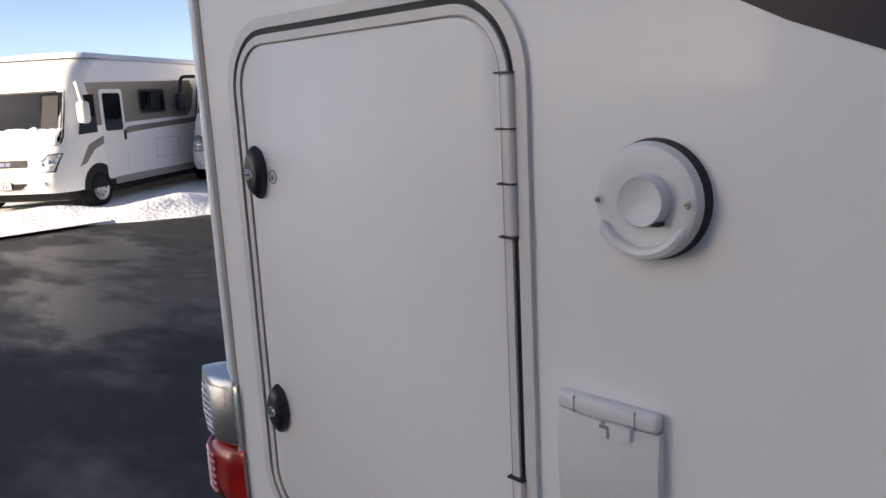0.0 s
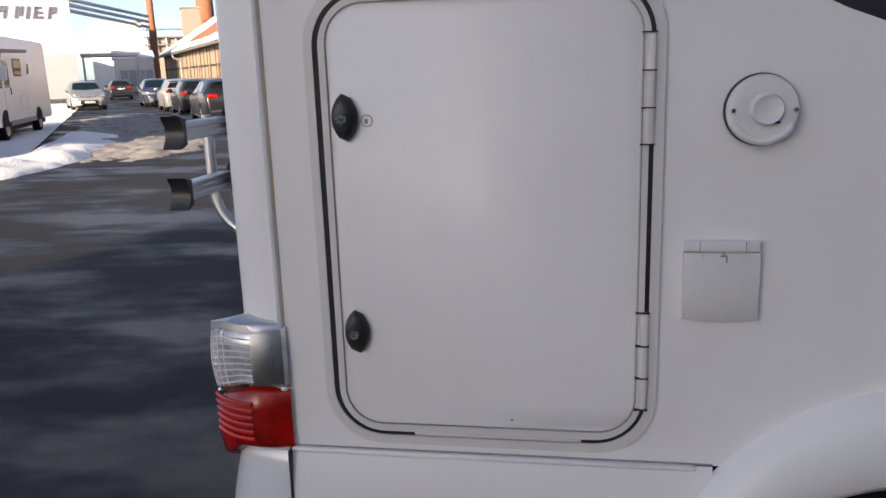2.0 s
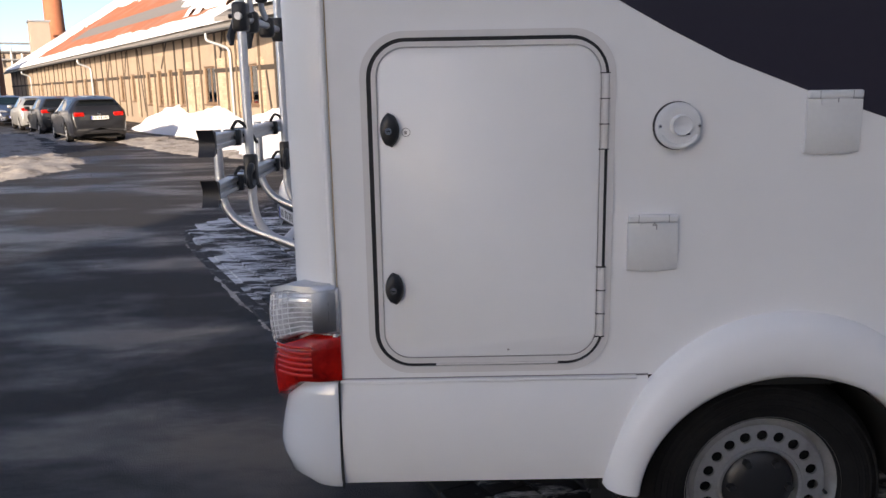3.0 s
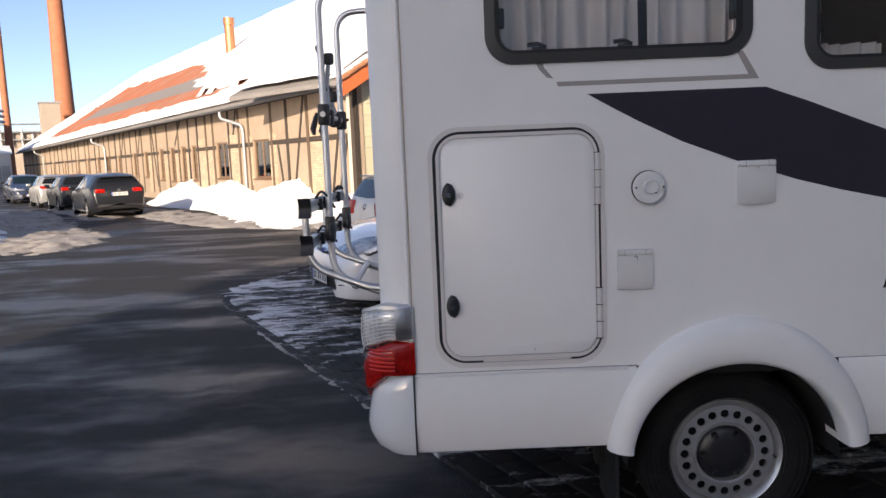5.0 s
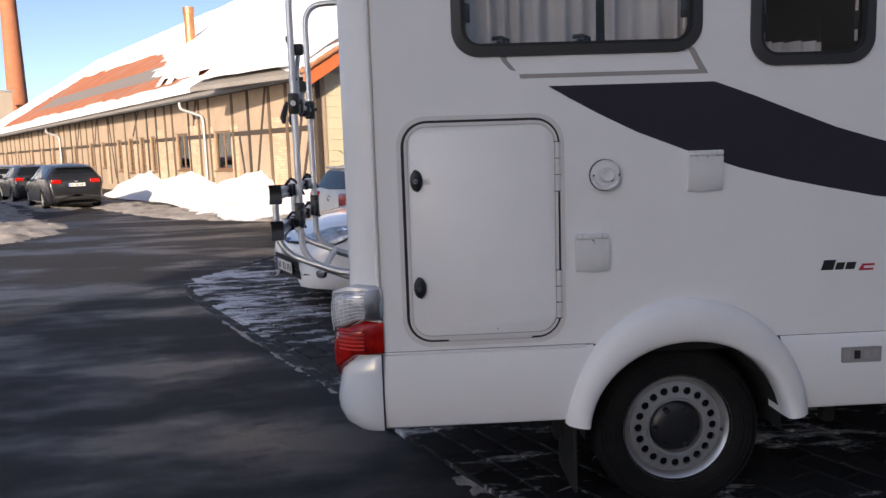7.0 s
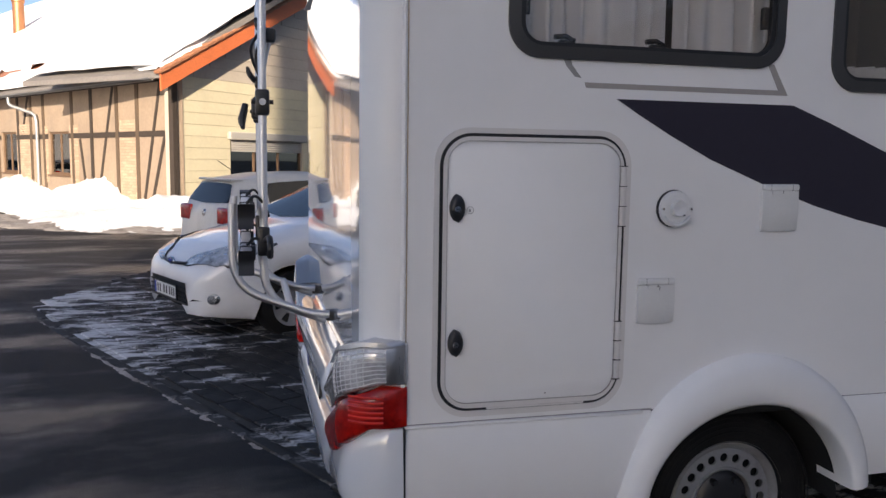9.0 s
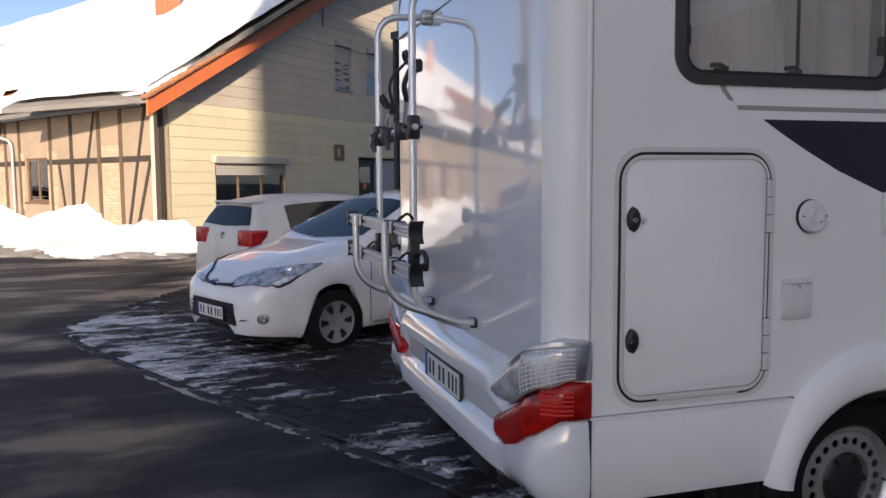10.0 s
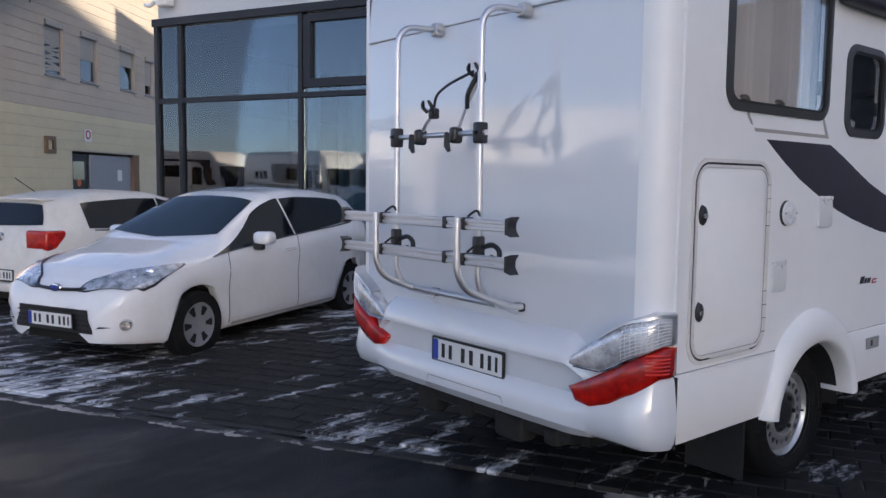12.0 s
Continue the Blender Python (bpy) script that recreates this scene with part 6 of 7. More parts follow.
HATCH_FIVE = dict(L=3.95, top=[(0, 0.5), (0.03, 0.62), (0.1, 0.72), (0.3, 0.83), (0.6, 0.91), (1.0, 0.985), (1.1, 1.005), (1.9, 1.385), (2.1, 1.44), (2.5, 1.475), (3.0, 1.455), (3.5, 1.39), (3.68, 1.34), (3.85, 1.0), (3.92, 0.8), (3.95, 0.5)],
              belt=[(0, 0.47), (0.03, 0.56), (0.1, 0.64), (0.3, 0.73), (0.6, 0.8), (1.0, 0.87), (1.2, 0.9), (2.0, 0.96), (3.0, 1.02), (3.5, 1.06), (3.7, 1.02), (3.88, 0.88), (3.95, 0.47)],
              wide=[(0, 0.5), (0.03, 0.6), (0.1, 0.68), (0.25, 0.76), (0.5, 0.825), (0.8, 0.85), (1.3, 0.855), (2.8, 0.86), (3.3, 0.845), (3.7, 0.77), (3.9, 0.68), (3.95, 0.6)],
              edge=[(0, 0.42), (0.1, 0.55), (0.3, 0.62), (0.6, 0.68), (1.05, 0.71), (1.3, 0.68), (1.9, 0.575), (2.5, 0.56), (3.3, 0.53), (3.65, 0.5), (3.85, 0.58), (3.95, 0.55)],
              axles=(0.81, 3.3), r=0.3)
HATCH_SMALL = dict(L=3.97, top=[(0, 0.5), (0.05, 0.66), (0.2, 0.78), (0.6, 0.88), (1.05, 0.97), (1.2, 1.02), (1.9, 1.38), (2.2, 1.45), (2.6, 1.47), (3.2, 1.45), (3.6, 1.39), (3.72, 1.35), (3.9, 1.02), (3.94, 0.8), (3.97, 0.5)],
            belt=[(0, 0.47), (0.05, 0.6), (0.2, 0.7), (0.6, 0.8), (1.1, 0.9), (2.0, 0.94), (3.2, 0.97), (3.75, 0.99), (3.92, 0.93), (3.97, 0.47)],
            wide=[(0, 0.55), (0.1, 0.72), (0.4, 0.81), (0.8, 0.84), (2.9, 0.845), (3.5, 0.82), (3.85, 0.77), (3.97, 0.7)],
            edge=[(0, 0.45), (0.2, 0.6), (0.6, 0.68), (1.15, 0.7), (1.9, 0.58), (2.6, 0.565), (3.5, 0.54), (3.72, 0.52), (3.9, 0.66), (3.97, 0.62)],
            axles=(0.8, 3.27), r=0.3)
ESTATE = dict(L=4.6, top=[(0, 0.5), (0.05, 0.66), (0.2, 0.76), (0.9, 0.92), (1.25, 1.0), (2.05, 1.4), (2.4, 1.47), (3.0, 1.49), (3.9, 1.45), (4.25, 1.38), (4.5, 1.05), (4.57, 0.8), (4.6, 0.5)],
              belt=[(0, 0.47), (0.05, 0.6), (0.2, 0.68), (0.9, 0.84), (1.3, 0.92), (2.2, 0.96), (3.8, 1.0), (4.3, 1.02), (4.52, 0.95), (4.6, 0.47)],
              wide=[(0, 0.55), (0.1, 0.72), (0.5, 0.84), (1.0, 0.89), (3.6, 0.9), (4.2, 0.86), (4.5, 0.8), (4.6, 0.7)],
              edge=[(0, 0.45), (0.2, 0.6), (0.9, 0.72), (1.3, 0.72), (2.05, 0.6), (3.0, 0.6), (4.1, 0.57), (4.3, 0.56), (4.5, 0.7), (4.6, 0.65)],
              axles=(0.9, 3.6), r=0.32)


def section(d, x):
    """Half a cross-section of a car at x: (y, z) from the sill to the roof's middle."""
    zt, zb, w, e = (lerp_table(d[k], x) for k in ("top", "belt", "wide", "edge"))
    end = min(x / 0.5, (d["L"] - x) / 0.4, 1)
    zs = 0.19 + 0.06 * (1 - end)
    e = min(e, w)
    pts = [(w - 0.09, zs), (w - 0.03, zs + 0.04), (w - 0.008, zs + 0.14), (w - 0.01, zs + (zb - zs) * 0.55), (w + 0.018, zs + (zb - zs) * 0.78), (w - 0.008, zb)]
    sh = (zt - zb)
    pts += [(w - 0.012 + (e - w + 0.012) * f, zb + sh * g) for f, g in ((0.12, 0.12), (0.34, 0.33), (0.56, 0.54), (0.78, 0.74), (1.0, 0.92))]
    pts += [(e * 0.8, zb + sh * 0.965), (e * 0.5, zb + sh * 0.99), (0.0, zt)]
    crown = 0.65 * min(max((1.2 - x) / 0.3, 0), 1)
    if crown:
        for i in range(6, 14):
            a = math.pi / 2 * (i - 5) / 8
            y, z = pts[i]
            pts[i] = (y + (w * math.cos(a) - y) * crown, z + (zb + sh * math.sin(a) - z) * crown)
    return pts


def surf(d, x, v, side=-1, off=0.0):
    """A place on the car's skin; v counts section points."""
    pts = section(d, x)
    i = min(int(v), len(pts) - 2)
    t = v - i
    y, z = pts[i][0] + (pts[i + 1][0] - pts[i][0]) * t, pts[i][1] + (pts[i + 1][1] - pts[i][1]) * t
    return Vector((x, side * y, z))


def skin(d, x, v, side, off):
    p = surf(d, x, v, side)
    px = surf(d, min(x + 0.03, d["L"]), v, side) - surf(d, max(x - 0.03, 0), v, side)
    pv = surf(d, x, min(v + 0.15, 12.999), side) - surf(d, x, max(v - 0.15, 0), side)
    n = px.cross(pv)
    if n.length > 1e-9:
        n.normalize()
    c = Vector((d["L"] / 2, 0, 0.6))
    if n.dot(p - c) < 0:
        n = -n
    return p + n * off


def patch(d, side, corners, off, n=10, m=8):
    """A patch on the skin between four (x, v) corners: low front, low back, high back, high front."""
    a, b_, c, e = corners
    rows = []
    for i in range(n + 1):
        s = i / n
        row = []
        for j in range(m + 1):
            t = j / m
            x = (a[0] * (1 - s) + b_[0] * s) * (1 - t) + (e[0] * (1 - s) + c[0] * s) * t
            v = (a[1] * (1 - s) + b_[1] * s) * (1 - t) + (e[1] * (1 - s) + c[1] * s) * t
            row.append(skin(d, x, v, side, off))
        rows.append(row)
    return loft(rows, False, False)


def lamp_strip(d, side, grow, off):
    """The swept headlight: a band over the wing, from the grille back to its tip."""
    low = [(0.06, 10.9), (0.1, 8.6), (0.16, 5.8), (0.25, 4.75), (0.35, 4.8), (0.5, 5.3), (0.68, 6.5)]
    high = [(0.06, 11.3), (0.16, 11.0), (0.25, 10.2), (0.35, 9.3), (0.5, 8.1), (0.68, 6.7)]
    rows = []
    for i in range(25):
        x = 0.06 - grow * 0.03 + (0.62 + grow * 0.08) * i / 24
        a, c = lerp_table(low, x) - grow, lerp_table(high, x) + grow
        rows.append([skin(d, x, a + (c - a) * j / 10, side, off) for j in range(11)])
    return loft(rows, False, False)


def car_body(d):
    b = bmesh.new()
    n = int(d["L"] / 0.05)
    xs = [d["L"] * i / n for i in range(n + 1)]
    for s in (-1, 1):
        rows = []
        for x in xs:
            row = []
            for y, z in section(d, x):
                xx = x
                for ax in d["axles"]:
                    r = d["r"] + 0.055
                    dx, dz = x - ax, z - 0.3
                    dist = math.hypot(dx, dz)
                    if y > 0.6 and dist < r and z < 0.9:
                        k = r / max(dist, 0.01)
                        if dz < 0:
                            xx = ax + math.copysign(math.sqrt(max(r * r - dz * dz, 0)), dx) if abs(dx) > r * 0.55 else xx
                        if abs(dx) <= r * 0.999 and not (dz < 0 and abs(dx) > r * 0.55):
                            z = 0.3 + math.sqrt(max(r * r - dx * dx, 0))
                row.append(b.verts.new((xx, s * y, z)))
            rows.append(row)
        for r0, r1 in zip(rows, rows[1:]):
            for i in range(len(r0) - 1):
                q = [r0[i], r0[i + 1], r1[i + 1], r1[i]]
                try:
                    b.faces.new(q)
                except ValueError:
                    pass
        for row in (rows[0], rows[-1]):
            b.faces.new(row)
    bmesh.ops.remove_doubles(b, verts=b.verts, dist=0.002)
    bmesh.ops.dissolve_degenerate(b, edges=b.edges, dist=0.0005)
    return b


def car_wheel(parent, x, y, r, mt, face):
    m = Matrix.Translation((x, y, r)) @ Matrix.Diagonal((1, -face, 1, 1))
    w = part("wheel", moved(lathe([(r * 0.66, 0.0), (r * 0.97, 0.012), (r, 0.04), (r, 0.17), (r * 0.95, 0.19), (r * 0.66, 0.19)], 40, "y", closed=True), m), TYRE, parent, "black winter tyre and cover")
    part("rim", moved(lathe([(0.0, 0.03), (r * 0.2, 0.016), (r * 0.55, 0.02), (r * 0.64, 0.008), (r * 0.67, 0.014), (r * 0.66, 0.12)], 40, "y"), m), mt, w, "silver wheel cover")
    for k in range(6):
        a = 2 * math.pi * k / 6
        o = [(r * 0.3 * math.cos(a + q), r * 0.3 * math.sin(a + q)) for q in (-0.16, 0.16)] + [(r * 0.56 * math.cos(a + q), r * 0.56 * math.sin(a + q)) for q in (0.2, 0.07, -0.07, -0.2)]
        part("slot", moved(slab(o, 0.03, 0.011), m), DARK, w)
    return w


def make_car(m, d, paint, label, group="", detail=0, rear=True, glass=None, lamp_red=True):
    car = thing("car", m, label, "car", group)
    glass = glass or CAR_PANE
    body = part("body", car_body(d), paint, car, sharp=50)
    L = d["L"]
    xt = [p for p in d["top"]]
    part("underside", box((0.25, -0.66, 0.17), (L - 0.25, 0.66, 0.5)), DARK, car)
    cowl = next(x for x, z in xt if z > 0.99)
    roofx = next(x for x, z in xt if z > 1.375)
    tailx = [x for x, z in xt if z > 1.335][-1]
    for s in (-1, 1):
        part("windscreen", patch(d, s, ((cowl + 0.14, 10.15), (roofx - 0.02, 10.2), (roofx + 0.02, 13), (cowl + 0.03, 13)), 0.006, 14, 8), SCREEN_PANE if glass is CAR_PANE else glass, car)
        part("front_side_window", patch(d, s, ((cowl - 0.12, 5.7), (2.2, 5.35), (2.2, 9.5), (roofx - 0.17, 9.3)), 0.006), glass, car)
        part("rear_side_window", patch(d, s, ((2.225, 5.4), (L - 0.6, 5.9), (L - 0.62, 9.0), (2.225, 9.4)), 0.006), glass, car)
        part("rear_screen", patch(d, s, ((tailx + 0.02, 10.4), (tailx + 0.14, 9.6), (tailx + 0.16, 13), (tailx + 0.02, 13)), 0.006), glass, car)
        part("sill_line", patch(d, s, ((1.22, 1.0), (L - 1.05, 1.0), (L - 1.05, 1.25), (1.22, 1.25)), 0.004, 12, 2), GREY_VINYL, car)
        part("window_trim", patch(d, s, ((cowl - 0.1, 5.25), (L - 0.66, 5.35), (L - 0.66, 5.6), (cowl - 0.1, 5.45)), 0.007, 20, 2), BLACK_PLASTIC, car)
        part("headlight", lamp_strip(d, s, 0.0, 0.012), HEADLAMP, car, "clear swept headlight")
        part("headlight_rim", lamp_strip(d, s, 0.2, 0.006), BLACK_PLASTIC, car)
        part("door_handle", moved(box((2.0, -0.02, -0.012), (2.16, 0.02, 0.012), 0.008, 2), Matrix.Translation((0, s * (lerp_table(d["wide"], 2.1) + 0.012), 0.86))), paint, car)
        mr = part("mirror", moved(box((-0.07, -0.1, -0.055), (0.09, 0.1, 0.07), 0.05, 3), Matrix.Translation((cowl + 0.46, s * (lerp_table(d["wide"], 1.5) + 0.1), 1.01))), paint, car, "door mirror")
        part("mirror_foot", moved(box((-0.03, -0.08, -0.1), (0.04, 0.03, -0.02), 0.015, 1), Matrix.Translation((cowl + 0.44, s * (lerp_table(d["wide"], 1.5) + 0.03), 1.0))), BLACK_PLASTIC, mr)
        for xl in (1.18, 2.23):
            part("door_gap", patch(d, s, ((xl, 1.2), (xl + 0.009, 1.2), (xl + 0.009, 5.3), (xl, 5.3)), 0.003, 1, 14), INK, car)
        big = paint is CAR_DIRTY
        lx0, ly, lz0 = (L - 0.3, 0.79, 0.8) if big else (L - 0.16, 0.74, 0.84)
        part("tail_lens", box((lx0, min(s * 0.43, s * ly), lz0), (L - 0.035, max(s * 0.43, s * ly), 1.02 if big else 0.98), 0.035, 4), LAMP_RED, car, "red tail lens")
        for ax in d["axles"]:
            car_wheel(car, ax, s * (lerp_table(d["wide"], ax) - 0.015), d["r"], HUB, s)
            b = bmesh.new()
            r = d["r"] + 0.06
            loft([[(ax + r * math.cos(math.pi * k / 16), y, 0.3 + r * math.sin(math.pi * k / 16)) for k in range(17)] for y in (s * 0.6,)] + [[(ax + r * math.cos(math.pi * k / 16), s * (lerp_table(d["wide"], ax + r * math.cos(math.pi * k / 16)) - 0.035), 0.3 + r * math.sin(math.pi * k / 16)) for k in range(17)]], False, False, b)
            part("wheel_well", b, DARK, car)
    part("aerial", tube([(L - 0.5 if detail == 2 else 2.3, 0, 1.44), (L - 0.25 if detail == 2 else 2.36, 0, 1.6)], 0.006, 6), BLACK_PLASTIC, car)
    return car


def front_face(car, d):
    """Grille, badge, fog lamps and plate on the nose."""
    g = part("lower_mouth", loft([[(-0.012 + 0.1 * max(0, abs(y) - 0.4) ** 2 / 0.04 * 0.5, y * (0.9 + 0.1 * (z < 0.4)), z) for z in (0.325, 0.36, 0.44, 0.52)] for y in [-0.46 + 0.92 * k / 20 for k in range(21)]], False, False), BLACK_PLASTIC, car, "black lower grille mouth")
    for k in range(4):
        part("grille_slat", tube([(-0.016 + 0.05 * max(0, abs(y) - 0.4) ** 2 / 0.04, y, 0.35 + 0.042 * k) for y in [-0.42 + k2 * 0.042 for k2 in range(21)]], 0.006, 6), RUBBER, g)
    part("upper_grille", tube([(0.03 + 0.16 * (y / 0.6) ** 2, y, 0.665 + 0.03 * (y / 0.5) ** 2) for y in [-0.42 + k2 * 0.042 for k2 in range(21)]], 0.016, 6), BLACK_PLASTIC, car, "narrow upper grille slit")
    part("badge", moved(lathe([(0.0, -0.012), (0.05, -0.01), (0.058, 0.0), (0.058, 0.01)], 24, "x"), Matrix.Translation((0.03, 0, 0.675)) @ Matrix.Diagonal((1, 1.25, 0.62, 1))), CHROME, car, "oval badge")
    part("badge_field", moved(lathe([(0.0, -0.014), (0.036, -0.012)], 24, "x"), Matrix.Translation((0.029, 0, 0.675)) @ Matrix.Diagonal((1, 1.25, 0.6, 1))), PLATE_BLUE, car, "blue field")
    for s in (-1, 1):
        f = part("fog_lamp", moved(lathe([(0.0, -0.03), (0.04, -0.028), (0.05, -0.01), (0.06, 0.02)], 20, "x"), Matrix.Translation((0.13, s * 0.68, 0.4)) @ Matrix.Rotation(radians(-s * 40), 4, "Z")), CHROME, car, "round chrome fog lamp")
        for k in range(2):
            part("light_bulb", moved(lathe([(0.0, -0.02), (0.035, -0.01), (0.045, 0.02)], 16, "x"), Matrix.Translation((0.27 + 0.12 * k, s * (0.655 + 0.04 * k), 0.745 + 0.045 * k)) @ Matrix.Rotation(radians(-s * 35), 4, "Z")), CHROME, car, "round reflector")
    bars_plate(car, world_of(car) @ Matrix.Translation((-0.03, 0, 0.42)) @ Matrix.Rotation(radians(-90), 4, "Z"))


def rear_face(car, d, plate_z=0.72, low=False):
    L = d["L"]
    part("rear_bumper_strip", box((L - 0.09, -0.6, 0.3), (L - 0.0, 0.6, 0.42), 0.03, 2), BLACK_PLASTIC if not low else CAR_DIRTY, car)
    bars_plate(car, world_of(car) @ Matrix.Translation((L + 0.003, 0, plate_z)) @ Matrix.Rotation(radians(90), 4, "Z"))
    part("badge", moved(lathe([(0.0, 0.012), (0.045, 0.01), (0.05, 0.0), (0.05, -0.03)], 24, "x"), Matrix.Translation((L - 0.055, 0, 0.93))), CHROME, car, "round chrome badge")
    part("spoiler_edge", box((L - 0.42, -0.52, 1.345), (L - 0.2, 0.52, 1.375), 0.012, 2), CAR_DIRTY if low else CAR_BLACK, car)


f = make_car(pose(-2.36, 5.91, 0.04, 0, -0.9, 24.8), HATCH_FIVE, CAR_WHITE, "white five-door hatchback parked on snowy setts", "parked cars", 1)
front_face(f, HATCH_FIVE)
PU = Vector((math.cos(radians(24.8)), math.sin(radians(24.8))))
p = Vector((-2.25, 8.95)) + PU * 3.97
f = make_car(pose(p.x, p.y, 0.02, 0, 0, 204.8), HATCH_SMALL, CAR_DIRTY, "dirty white small hatchback parked tail to the lane", "parked cars", 2)
rear_face(f, HATCH_SMALL, 0.5, True)
# cars along the hall
for s, w, d, paint, lab, tail in ((7.5, 4.9, ESTATE, CAR_BLACK, "black estate car parked along the hall", True), (13.8, 5.0, HATCH_SMALL, CAR_BLACK, "dark hatchback parked along the hall", True), (19.0, 5.1, HATCH_SMALL, CAR_SILVER, "silver hatchback parked along the hall", True), (26.0, 5.4, ESTATE, CAR_BLUE, "dark blue saloon parked nose outward", False), (34, 4.8, ESTATE, CAR_BLACK, "black car parked along the hall", True), (45, 6.5, HATCH_SMALL, CAR_BLACK, "dark car parked far along the hall", True)):
    if tail:
        q = HC + HU * (s + d["L"]) + HN * w
        c = make_car(pose(q.x, q.y, 0, 0, 0, 304), d, paint, lab, "parked cars", 2)
        rear_face(c, d, 0.8)
    else:
        q = HC + HU * s + HN * w
        c = make_car(pose(q.x, q.y, 0, 0, 0, 124), d, paint, lab, "parked cars", 2)
        front_face(c, d)

# ---- the row of parked motorhomes: local x back from the nose, y sideways, z up ----
RV_PROFILE = [(0.1, 0.38), (0.0, 0.5), (0.0, 0.72), (0.03, 0.86), (0.12, 1.05), (0.22, 1.25), (0.32, 1.34), (0.47, 1.75), (0.6, 2.18), (0.68, 2.4), (0.8, 2.62), (1.0, 2.76), (1.3, 2.8), (7.0, 2.8), (7.1, 2.7), (7.1, 0.45), (6.9, 0.38)]


def rv_x(z):
    f = RV_PROFILE[1:12]
    return lerp_table([(b, a) for a, b in f], z)


def rv_k(y):
    t = abs(y) / 1.12
    return 0.04 * t * t + 0.3 * max(0, t - 0.8) ** 2 / 0.04


def rv_front(y0a, y0b, y1a, y1b, z0, z1, off, n=12, m=8):
    """A patch on the nose between heights; its side ends may slant."""
    rows = []
    for i in range(n + 1):
        row = []
        for j in range(m + 1):
            t = j / m
            z = z0 + (z1 - z0) * t
            a, c = y0a + (y0b - y0a) * t, y1a + (y1b - y1a) * t
            y = a + (c - a) * i / n
            row.append((rv_x(z) + rv_k(y) - off, y, z))
        rows.append(row)
    return loft(rows, False, False)


